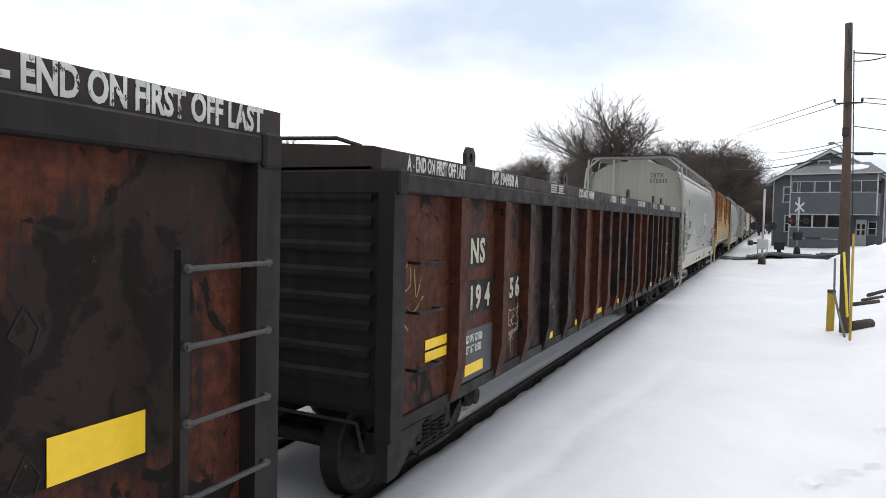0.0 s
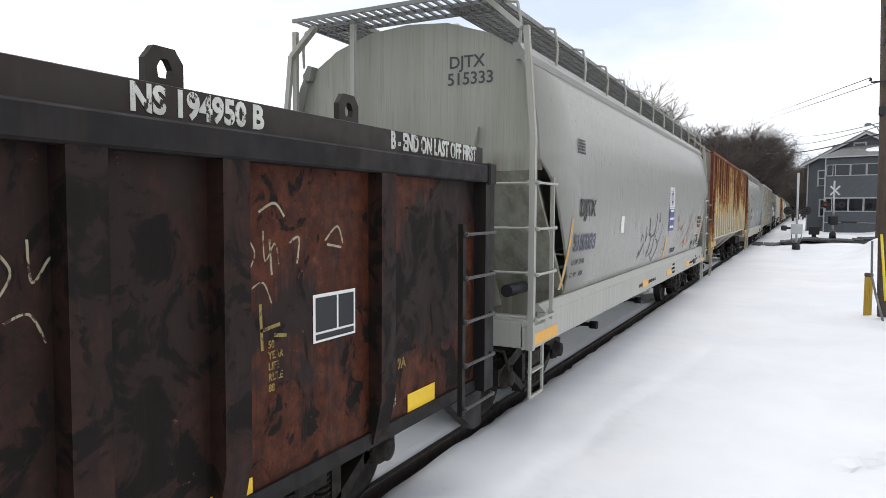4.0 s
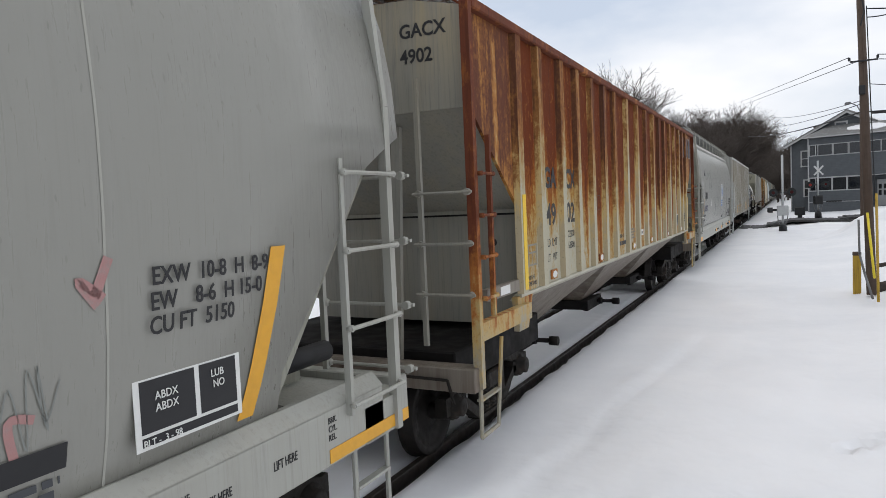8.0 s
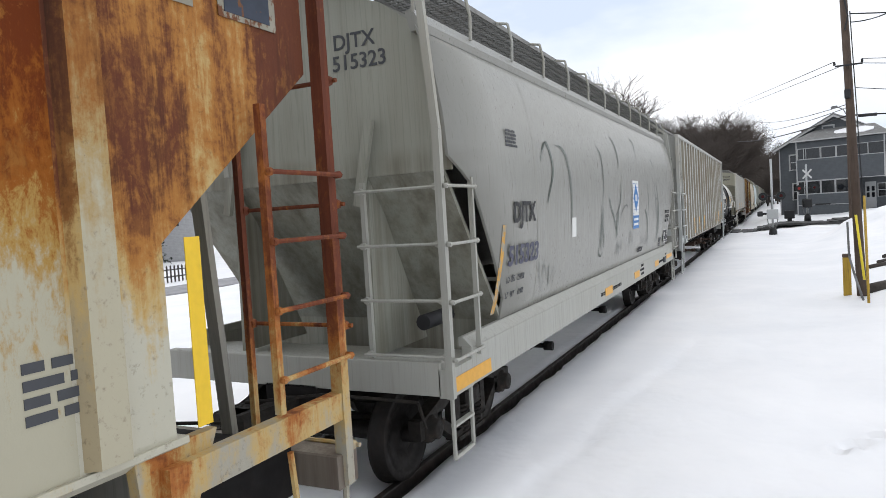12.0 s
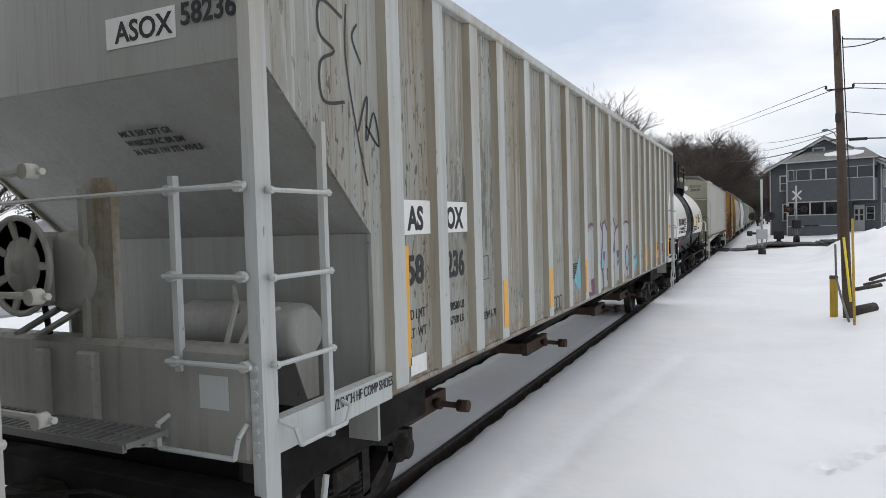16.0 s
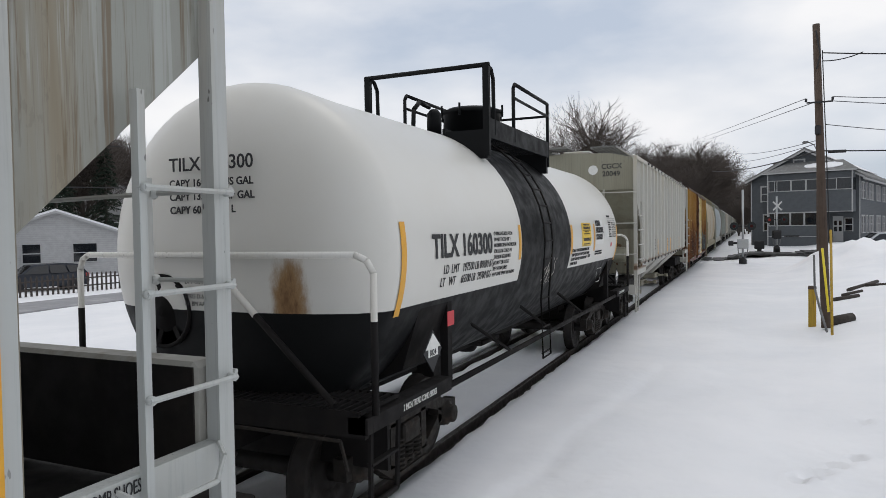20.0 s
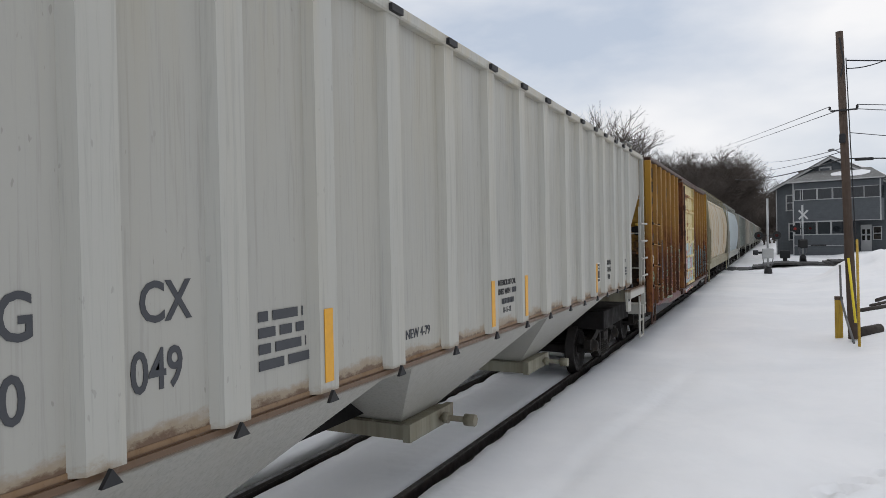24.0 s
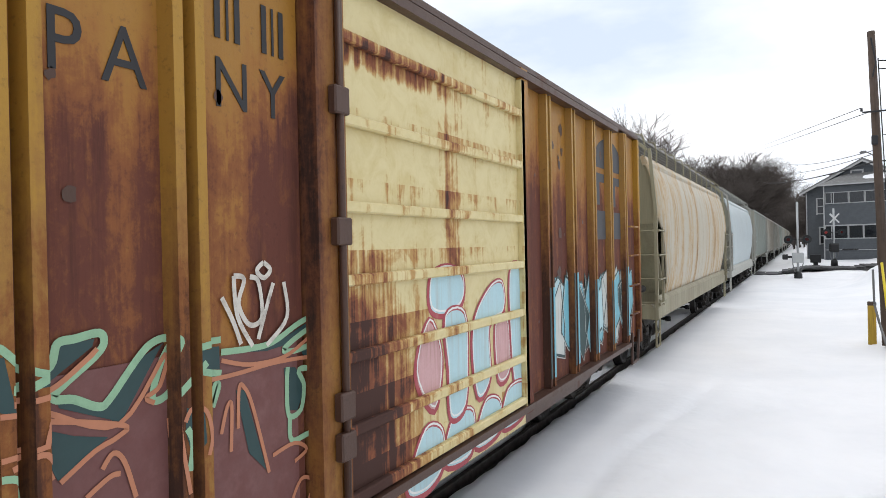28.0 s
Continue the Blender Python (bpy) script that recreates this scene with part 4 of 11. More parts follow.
for x, y in ((-30, 9.0), (-26.5, 32.5)):
    lp = thing("utility_pole", "weathered wooden utility pole across the street", "utility pole")
    part("shaft", rod(B(), (x, y, -0.6), (x, y, 8.2), 0.14, 10, 0.10), POLE, lp)
    part("crossarm", bar(B(), (x - 0.9, y, 7.6), (x + 0.9, y, 7.6), 0.09, 0.1), POLE, lp)
wire((-30, 9, 7.65), (-26.5, 32.5, 7.65), 0.5, 0.02, CABLE, "black overhead cable across the street")
wire((-30, 9, 5.4), (-26.5, 32.5, 5.4), 0.5, 0.03, CABLE, "black overhead cable across the street")

# ================================================================ the train
# ---- paints of the cars
def gondola_paint(name, black, lo=(0.037, 0.0122, 0.0076), hi=(0.074, 0.0232, 0.0120)):
    """Old oxide red over brown primer, worn through to black in soft-edged scabs of many sizes."""
    m = Nodes(name, 0.72, 0.0, 0.13)
    big = m.noise(0.9, 4, 0.55, m.coords((1, 1, 0.75)), 0.8)
    scab = m.noise(3.6, 7, 0.6, m.coords((1, 1, 0.8)), 1.1)
    small = m.noise(11, 6, 0.7)
    runs = m.noise(1.0, 5, 0.7, m.coords((12, 12, 0.8)))
    c = m.mix(m.ramp(small, 0.35, 0.7), lo, hi)
    c = m.mix(m.ramp(m.math("ADD", big, m.math("MULTIPLY", runs, 0.3)), black - 0.02 + 0.15, black + 0.2), c, (0.020, 0.012, 0.010))
    k = m.math("ADD", m.math("MULTIPLY", scab, 0.76), m.math("MULTIPLY", big, 0.32))
    k = m.math("ADD", k, m.math("MULTIPLY", small, 0.18))
    c = m.mix(m.ramp(k, black + 0.13, black + 0.17), c, (0.009, 0.0065, 0.0055))
    c = m.mix(m.ramp(runs, 0.5, 0.72, 0, 0.55), c, (0.016, 0.010, 0.008))
    flakes = m.math("MULTIPLY", m.ramp(m.noise(17, 6, 0.75), 0.62, 0.65), m.ramp(m.noise(1.3, 3), 0.56, 0.66))
    c = m.mix(flakes, c, (0.17, 0.075, 0.038))
    grit = m.math("MULTIPLY", m.ramp(m.noise(26, 4, 0.7), 0.60, 0.66), m.ramp(m.noise(2.4, 3), 0.45, 0.62))
    c = m.mix(m.math("MULTIPLY", grit, 0.8), c, (0.008, 0.006, 0.005))
    m.color(c)
    m.rough(m.ramp(scab, 0.3, 0.7, 0.45, 0.75))
    m.bump(m.math("ADD", scab, m.math("MULTIPLY", m.noise(60, 3), 0.2)), 0.35, 0.012)
    return m.mat


def chipped(name, base, under, scale=20, hold=0.56):
    """Old lettering flaked away to what lies under it."""
    m = Nodes(name, 0.6, 0.0, 0.3)
    n = m.noise(scale, 6, 0.7, m.coords((1, 1, 0.6)))
    c = m.mix(m.ramp(m.noise(9, 4), 0.3, 0.7), base, tuple(0.75 * v for v in base))
    m.color(m.mix(m.ramp(n, hold, hold + 0.05), c, under))
    return m.mat


def tongue_paint(name, amount):
    """One panel of the rusted hopper: a tongue of rust runs down its middle from the roof, pale paint is left along its edges."""
    m = Nodes(name, 0.66, 0.0, 0.15)
    y, z, rnd = m.axis(1), m.axis(2), m.rand()
    vec = m.coords((1, 1, 1))
    off = m.n.new("ShaderNodeVectorMath")
    m.l.new(vec, off.inputs[0])
    cmb = m.n.new("ShaderNodeCombineXYZ")
    m.l.new(m.math("MULTIPLY", rnd, 37.0), cmb.inputs[1])
    m.l.new(cmb.outputs[0], off.inputs[1])
    v = off.outputs[0]

    def scaled(sx, sz):
        t = m.n.new("ShaderNodeMapping")
        t.inputs["Scale"].default_value = (sx, sx, sz)
        m.l.new(v, t.inputs["Vector"])
        return t.outputs["Vector"]
    runs = m.noise(1.0, 5, 0.6, scaled(3.0, 0.22), 0.3)
    thin = m.noise(1.0, 6, 0.7, scaled(11, 0.6))
    lump = m.noise(1.0, 8, 0.75, scaled(12, 6.0), 0.6)
    fleck = m.noise(1.0, 5, 0.75, scaled(24, 16))
    d = m.ramp(m.math("ABSOLUTE", m.math("ADD", y, m.math("MULTIPLY", m.math("SUBTRACT", rnd, 0.75), 0.20))), 0.08, 0.34)
    h = m.ramp(z, 1.6, 3.7)
    k = m.math("ADD", m.math("MULTIPLY", h, 0.66), m.math("MULTIPLY", m.math("SUBTRACT", rnd, 0.5), 0.30))
    k = m.math("SUBTRACT", k, m.math("MULTIPLY", d, 0.34))
    k = m.math("ADD", k, m.math("MULTIPLY", m.math("SUBTRACT", runs, 0.5), 0.75))
    k = m.math("ADD", k, m.math("MULTIPLY", m.math("SUBTRACT", thin, 0.5), 0.30))
    k = m.math("ADD", k, m.math("MULTIPLY", m.math("SUBTRACT", lump, 0.5), 0.75))
    k = m.math("ADD", k, m.math("MULTIPLY", m.math("SUBTRACT", fleck, 0.5), 0.40))
    k = m.math("ADD", k, amount)
    c = m.mix(m.ramp(k, 0.16, 0.36), (0.41, 0.385, 0.29), (0.36, 0.22, 0.06))
    c = m.mix(m.ramp(k, 0.34, 0.48), c, (0.25, 0.078, 0.010))
    c = m.mix(m.ramp(k, 0.48, 0.66), c, (0.125, 0.026, 0.005))
    c = m.mix(m.math("MULTIPLY", m.ramp(thin, 0.50, 0.68), m.ramp(k, 0.40, 0.65, 0.0, 0.45)), c, (0.055, 0.015, 0.007))
    c = m.mix(m.math("MULTIPLY", m.ramp(lump, 0.55, 0.68), m.ramp(k, 0.3, 0.5, 0.0, 0.75)), c, (0.30, 0.125, 0.024))
    m.color(c)
    m.rough(m.ramp(k, 0.2, 0.6, 0.45, 0.82))
    m.bump(m.math("ADD", fleck, lump), 0.25, 0.01)
    return m.mat


def rust_paint(name, base, z_lo, z_hi, rust_a=(0.125, 0.030, 0.011), rust_b=(0.34, 0.115, 0.022), bias=0.0, tan=(0.46, 0.32, 0.12)):
    """Pale paint eaten by rust from the top down, with long runs; z_lo to z_hi is where it thins out."""
    m = Nodes(name, 0.66, 0.0, 0.35)
    z = m.axis(2)
    runs = m.noise(1.0, 6, 0.62, m.coords((2.3, 2.3, 0.16)), 0.25)
    thin = m.noise(1.0, 6, 0.7, m.coords((9, 9, 0.55)))
    fleck = m.noise(16, 5, 0.75)
    h = m.ramp(z, z_lo, z_hi)
    k = m.math("ADD", m.math("MULTIPLY", h, 0.52), m.math("MULTIPLY", runs, 1.05))
    k = m.math("ADD", k, m.math("MULTIPLY", thin, 0.34))
    lump = m.noise(7.5, 8, 0.72, m.coords((1, 1, 0.6)), 0.5)
    k = m.math("ADD", k, m.math("MULTIPLY", fleck, 0.22))
    k = m.math("ADD", k, m.math("MULTIPLY", lump, 0.42))
    k = m.math("ADD", k, bias - 0.57)
    c = m.mix(m.ramp(k, 0.58, 0.78), base, tan)
    c = m.mix(m.ramp(k, 0.74, 0.88), c, rust_b)
    c = m.mix(m.ramp(k, 0.86, 1.00), c, rust_a)
    c = m.mix(m.math("MULTIPLY", m.ramp(lump, 0.50, 0.66), m.ramp(k, 0.9, 1.05, 0.0, 0.45)), c, rust_b)
    c = m.mix(m.math("MULTIPLY", m.ramp(thin, 0.50, 0.66), m.ramp(k, 0.8, 1.0, 0.0, 0.55)), c, tuple(0.45 * v for v in rust_a))
    c = m.mix(m.ramp(m.noise(30, 4, 0.7), 0.55, 0.75, 0, 0.4), c, tuple(0.5 * v for v in rust_a))
    m.color(c)
    m.rough(m.ramp(k, 0.5, 1.0, 0.45, 0.82))
    m.bump(m.math("ADD", fleck, m.math("MULTIPLY", thin, 0.5)), 0.25, 0.01)
    return m.mat


def soiled(name, base, dirt, z_lo, z_hi, amount=0.8, rough=0.5, speck=0.0, foot=0.0):
    """Pale car paint with grime in vertical runs, heavier towards z_hi, and a few dark specks; foot: height up to which rust creeps from the lower seam."""
    m = Nodes(name, rough, 0.0, 0.5)
    z = m.axis(2)
    runs = m.noise(1.0, 6, 0.65, m.coords((5.5, 5.5, 0.22)), 0.2)
    fine = m.noise(1.0, 5, 0.7, m.coords((38, 38, 1.2)), 0.6)
    blot = m.noise(0.7, 5, 0.6)
    k = m.math("MULTIPLY", m.ramp(z, z_lo, z_hi, 0.25, 1.0), m.ramp(m.math("ADD", m.math("MULTIPLY", runs, 0.65), m.math("MULTIPLY", blot, 0.5)), 0.42, 0.78))
    c = m.mix(m.math("MULTIPLY", k, amount), base, dirt)
    c = m.mix(m.ramp(fine, 0.50, 0.68, 0, 0.45 * amount + 0.05), c, tuple(0.62 * v for v in base))
    c = m.mix(m.ramp(blot, 0.25, 0.8, 0, 0.16), c, tuple(min(1, v * 1.2) for v in base))
    if speck:
        sp = m.math("MULTIPLY", m.ramp(m.noise(1.0, 2, 0.5, m.coords((30, 30, 11))), 0.70, 0.74), m.ramp(m.noise(0.5, 2), 0.45, 0.6))
        c = m.mix(m.math("MULTIPLY", sp, speck), c, (0.03, 0.025, 0.02))
    if foot:
        edge = m.math("SUBTRACT", m.ramp(z, foot, foot - 0.26), m.math("MULTIPLY", m.noise(1.0, 6, 0.7, m.coords((4, 4, 7))), 1.15))
        seam = m.ramp(z, foot - 0.31, foot - 0.25)
        c = m.mix(m.math("MULTIPLY", seam, m.ramp(edge, -0.25, 0.10, 0.0, 0.7)), c, (0.24, 0.165, 0.085))
        c = m.mix(m.math("MULTIPLY", seam, m.ramp(edge, 0.10, 0.28, 0.0, 0.9)), c, (0.10, 0.05, 0.022))
    m.color(c)
    m.rough(m.ramp(fine, 0.3, 0.7, rough - 0.08, rough + 0.16))
    m.bump(m.math("ADD", m.math("MULTIPLY", m.noise(1.3, 3), 1.0), m.math("MULTIPLY", m.noise(40, 3), 0.06)), 0.18, 0.03)
    return m.mat


GON_A = gondola_paint("gondola_oxide", 0.545, (0.038, 0.0120, 0.0070), (0.092, 0.0275, 0.0125))
GON_B = gondola_paint("gondola_black", 0.515, (0.020, 0.011, 0.009), (0.036, 0.017, 0.012))
GON_RUNG = paint("gondola_rung_steel", (0.045, 0.041, 0.039), (0.02, 0.016, 0.014), 0.5, 0.5, False, 6.0)
GON_RIB = gondola_paint("gondola_rib", 0.565)
GON_DARK = paint("gondola_chord", (0.011, 0.010, 0.010), (0.04, 0.022, 0.016), 0.5, 0.6, spec=0.2)
LID = paint("lid_black", (0.025, 0.0185, 0.0155), (0.045, 0.030, 0.022), 0.5, 0.55, spec=0.25)
LID_END = paint("lid_tarp", (0.011, 0.014, 0.015), (0.03, 0.028, 0.025), 0.3, 0.7, spec=0.2)
D_SIDE = soiled("hopper_grey", (0.252, 0.248, 0.222), (0.205, 0.20, 0.165), 1.2, 4.2, 0.16, 0.33, 0.2)
D_FRAME = soiled("hopper_frame_grey", (0.35, 0.35, 0.315), (0.22, 0.19, 0.13), 0.8, 3.5, 0.6, 0.5)
# turns darker below z 2.9, where the slope sheet begins
D_END = soiled("hopper_end_grey", (0.30, 0.30, 0.25), (0.11, 0.092, 0.06), 3.06, 2.86, 1.1, 0.55)
GRATE = paint("galvanised_grate", (0.20, 0.20, 0.19), (0.10, 0.08, 0.06), 0.4, 0.5, False, 1.0, 0.1, 0.5, 0.6)
C_SIDE = rust_paint("rusted_hopper_side", (0.46, 0.44, 0.35), 1.5, 2.9, (0.11, 0.030, 0.011), (0.36, 0.15, 0.03), 0.0)
C_RIB = rust_paint("rusted_hopper_rib", (0.41, 0.375, 0.27), 1.5, 3.6, (0.11, 0.030, 0.008), (0.27, 0.105, 0.018), -0.04, (0.36, 0.25, 0.10))
# rib flanks: rust, with the flank's shade put into a darker colour
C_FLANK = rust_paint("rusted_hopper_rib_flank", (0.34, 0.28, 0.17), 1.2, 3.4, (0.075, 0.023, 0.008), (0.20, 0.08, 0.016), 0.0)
# end paint darker than the side, tan towards the roof
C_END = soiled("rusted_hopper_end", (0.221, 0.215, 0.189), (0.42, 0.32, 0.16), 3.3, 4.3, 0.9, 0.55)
C_FRAME = rust_paint("rusted_hopper_frame", (0.32, 0.30, 0.24), 0.4, 2.6, bias=0.12)
C_BAY = soiled("bay_grey", (0.21, 0.185, 0.15), (0.06, 0.028, 0.015), 1.9, 0.7, 1.1, 0.55, 0.5)


def streaked():
    """Beige car paint under brown washes, long fine drips, a rusty lower seam and dark chips in clusters."""
    m = Nodes("beige_hopper_side", 0.52, 0.0, 0.4)
    z = m.axis(2)
    wide = m.noise(1.0, 5, 0.6, m.coords((2.6, 2.6, 0.13)), 0.3)
    fine = m.noise(1.0, 5, 0.7, m.coords((26, 26, 0.75)), 0.5)
    hair = m.noise(1.0, 4, 0.7, m.coords((75, 75, 1.6)), 0.4)
    blot = m.noise(1.1, 5, 0.65, m.coords((1, 1, 0.6)))
    c = m.mix(m.ramp(blot, 0.35, 0.65), (0.285, 0.292, 0.262), (0.245, 0.242, 0.210))
    c = m.mix(m.math("MULTIPLY", m.ramp(wide, 0.43, 0.66, 0.0, 0.85), m.ramp(z, 1.3, 2.8, 0.35, 1.0)), c, (0.235, 0.195, 0.130))
    c = m.mix(m.math("MULTIPLY", m.ramp(wide, 0.60, 0.72, 0.0, 0.7), m.ramp(z, 2.2, 3.8)), c, (0.13, 0.095, 0.055))
    c = m.mix(m.math("MULTIPLY", m.ramp(fine, 0.52, 0.66, 0.0, 0.75), m.ramp(z, 1.2, 3.0, 0.3, 1.0)), c, (0.15, 0.105, 0.06))
    c = m.mix(m.ramp(hair, 0.56, 0.68, 0.0, 0.4), c, (0.16, 0.14, 0.11))
    drip = m.noise(1.0, 4, 0.6, m.coords((17, 17, 0.42), (3.0, 7.0, 1.0)), 0.35)
    c = m.mix(m.math("MULTIPLY", m.ramp(drip, 0.53, 0.60, 0.0, 0.7), m.ramp(m.noise(0.8, 3), 0.38, 0.58)), c, (0.37, 0.385, 0.36))
    worn = m.math("MULTIPLY", m.ramp(m.math("ABSOLUTE", m.math("SUBTRACT", m.axis(1), 3.1)), 0.75, 0.35), m.ramp(m.noise(1.0, 6, 0.7, m.coords((9, 9, 2.2))), 0.46, 0.54))
    worn = m.math("MULTIPLY", worn, m.math("MULTIPLY", m.ramp(z, 1.7, 2.2), m.ramp(z, 3.5, 2.9)))
    c = m.mix(m.math("MULTIPLY", worn, 0.8), c, (0.085, 0.085, 0.075))
    c = m.mix(m.math("MULTIPLY", m.ramp(z, 1.50, 1.30, 0.0, 0.8), m.ramp(m.noise(6, 5, 0.7), 0.40, 0.62)), c, (0.20, 0.115, 0.055))
    chips = m.math("MULTIPLY", m.ramp(m.noise(1.0, 3, 0.55, m.coords((30, 30, 9))), 0.61, 0.64), m.ramp(m.noise(0.6, 3), 0.42, 0.56))
    c = m.mix(m.math("MULTIPLY", chips, m.ramp(m.axis(1), 4.5, 9.0, 0.85, 0.12)), c, (0.045, 0.035, 0.028))
    m.color(c)
    m.rough(m.ramp(fine, 0.3, 0.7, 0.42, 0.68))
    m.bump(m.math("ADD", m.math("MULTIPLY", m.noise(1.3, 3), 1.0), m.math("MULTIPLY", fine, 0.08)), 0.18, 0.03)
    return m.mat


A_SIDE = streaked()
# rib flanks: grime plus the shade beside each rib, both in the colour
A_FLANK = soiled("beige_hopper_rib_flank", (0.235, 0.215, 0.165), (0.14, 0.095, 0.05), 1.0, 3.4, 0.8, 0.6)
A_RIB = soiled("beige_hopper_rib", (0.43, 0.45, 0.44), (0.26, 0.20, 0.12), 1.6, 4.2, 0.8, 0.5, 0.7)
# end paint goes darker from roof to sill
A_END = soiled("beige_hopper_end", (0.30, 0.302, 0.28), (0.11, 0.09, 0.06), 4.4, 1.2, 0.5, 0.5, 0.4)
K_SIDE = soiled("white_hopper_side", (0.365, 0.358, 0.325), (0.33, 0.28, 0.17), 2.4, 4.6, 0.6, 0.36, 0.25, 1.78)
K_RIB = soiled("white_hopper_rib", (0.41, 0.405, 0.37), (0.45, 0.36, 0.2), 3.3, 4.4, 0.6, 0.45, 0.2, 1.70)
# darker than the side paint, most of all low down
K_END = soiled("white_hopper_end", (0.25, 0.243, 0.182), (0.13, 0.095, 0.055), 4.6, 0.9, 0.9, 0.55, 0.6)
T_WHITE = soiled("tank_white", (0.645, 0.635, 0.60), (0.50, 0.44, 0.33), 4.2, 1.6, 0.35, 0.32)


def head_paint():
    """White tank paint with a brown run of rust low on the head."""
    m = Nodes("tank_white_head", 0.34, 0.0, 0.45)
    x, y, z = m.axis(0), m.axis(1), m.axis(2)
    runs = m.noise(1.0, 7, 0.75, m.coords((14, 14, 5)))
    blot = m.noise(0.8, 5, 0.6)
    c = m.mix(m.ramp(blot, 0.3, 0.7, 0.0, 0.5), (0.64, 0.63, 0.592), (0.605, 0.585, 0.53))
    near = m.math("MULTIPLY", m.ramp(m.math("ABSOLUTE", m.math("SUBTRACT", x, 0.74)), 0.30, 0.02), m.ramp(z, 2.55, 1.95))
    near = m.math("MULTIPLY", near, m.ramp(y, 0.8, 0.5))
    k = m.math("ADD", near, m.math("MULTIPLY", m.math("SUBTRACT", runs, 0.5), 0.9))
    c = m.mix(m.math("MULTIPLY", m.ramp(k, 0.35, 0.9), m.ramp(near, 0.0, 0.3)), c, (0.28, 0.17, 0.08))
    c = m.mix(m.math("MULTIPLY", m.ramp(k, 0.85, 1.15), m.ramp(near, 0.2, 0.6)), c, (0.12, 0.06, 0.03))
    m.color(c)
    m.bump(m.noise(1.4, 3), 0.15, 0.03)
    return m.mat


T_HEAD = head_paint()
T_BLACK = paint("tank_black", (0.008, 0.0085, 0.009), (0.012, 0.012, 0.012), 0.3, 0.5, spec=0.10)
UNDER = paint("underframe_black", (0.010, 0.009, 0.009), (0.03, 0.024, 0.018), 0.5, 0.75, False, spec=0.15)
TRUCK = paint("truck_cast_steel", (0.016, 0.014, 0.012), (0.05, 0.035, 0.025), 0.6, 0.68, False, 3.0, 0.3, 0.2)
WHEEL = paint("wheel_steel", (0.014, 0.012, 0.011), (0.03, 0.022, 0.016), 0.5, 0.6, False, 3.0, spec=0.2)
TREAD = plain("bright_tread", (0.28, 0.27, 0.26), 0.3, 0.9)
S_SIDE = rust_paint("boxcar_ochre", (0.30, 0.142, 0.020), 3.95, 2.7, (0.105, 0.032, 0.020), (0.20, 0.07, 0.022), 0.04, (0.28, 0.12, 0.024))
S_RIB = rust_paint("boxcar_rib", (0.33, 0.175, 0.020), 4.4, 1.4, (0.07, 0.022, 0.010), (0.19, 0.065, 0.015), -0.08, (0.26, 0.125, 0.025))
# ochre in the upper part, near black towards the bottom
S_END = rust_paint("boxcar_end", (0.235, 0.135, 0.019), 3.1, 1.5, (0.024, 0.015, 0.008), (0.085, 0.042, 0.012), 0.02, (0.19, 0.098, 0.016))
# boxcar rib flanks: rusty, and darkened in the paint for their shade
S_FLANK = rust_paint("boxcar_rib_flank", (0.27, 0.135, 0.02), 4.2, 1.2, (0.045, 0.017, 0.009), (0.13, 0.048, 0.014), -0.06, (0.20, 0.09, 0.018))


def door_paint():
    """Cream paint with rust bleeding down from the bars and eaten away at the lower leading corner."""
    m = Nodes("boxcar_door_cream", 0.6, 0.0, 0.35)
    y, z = m.axis(1), m.axis(2)
    runs = m.noise(1.0, 6, 0.65, m.coords((13, 13, 0.5)), 0.2)
    lump = m.noise(4.0, 8, 0.72, None, 0.5)
    wash = m.noise(0.8, 4, 0.6, m.coords((1, 1, 0.5)))
    step = m.math("FRACT", m.math("MULTIPLY", m.math("SUBTRACT", z, 1.12), 1 / 0.44))
    below = m.ramp(step, 0.45, 1.0)
    corner = m.math("MULTIPLY", m.ramp(y, 7.5, 6.1), m.ramp(z, 3.0, 1.3))
    k = m.math("ADD", m.math("MULTIPLY", runs, 0.75), m.math("MULTIPLY", lump, 0.5))
    k = m.math("ADD", k, m.math("MULTIPLY", below, 0.10))
    k = m.math("ADD", k, m.math("MULTIPLY", wash, 0.35))
    k = m.math("ADD", k, m.math("MULTIPLY", corner, 0.46))
    seam = m.math("MULTIPLY", m.ramp(m.math("ABSOLUTE", m.math("SUBTRACT", y, 7.47)), 0.28, 0.05), m.ramp(z, 3.8, 3.4))
    k = m.math("ADD", k, m.math("MULTIPLY", seam, 0.17))
    k = m.math("ADD", k, m.math("MULTIPLY", m.ramp(m.math("ABSOLUTE", m.math("SUBTRACT", z, 3.66)), 0.16, 0.03), m.ramp(y, 8.0, 6.6, 0.0, 0.30)))
    c = m.mix(m.ramp(lump, 0.35, 0.7), (0.62, 0.53, 0.28), (0.54, 0.44, 0.20))
    c = m.mix(m.ramp(k, 0.88, 1.0), c, (0.42, 0.24, 0.08))
    c = m.mix(m.ramp(k, 0.98, 1.10), c, (0.20, 0.065, 0.03))
    c = m.mix(m.ramp(k, 1.10, 1.2), c, (0.05, 0.02, 0.014))
    m.color(c)
    m.rough(m.ramp(k, 0.8, 1.1, 0.45, 0.8))
    m.bump(lump, 0.25, 0.01)
    return m.mat


S_DOOR = door_paint()
S_SILL = rust_paint("boxcar_sill", (0.065, 0.032, 0.021), 9, 10, (0.016, 0.010, 0.008), (0.06, 0.024, 0.014), 0.05, (0.09, 0.036, 0.02))
YELLOW = plain("reflector_yellow", (0.80, 0.52, 0.02), 0.4)
ORANGE = plain("reflector_orange", (0.72, 0.36, 0.03), 0.4)
BLACK = plain("stencil_black", (0.02, 0.02, 0.022), 0.6)
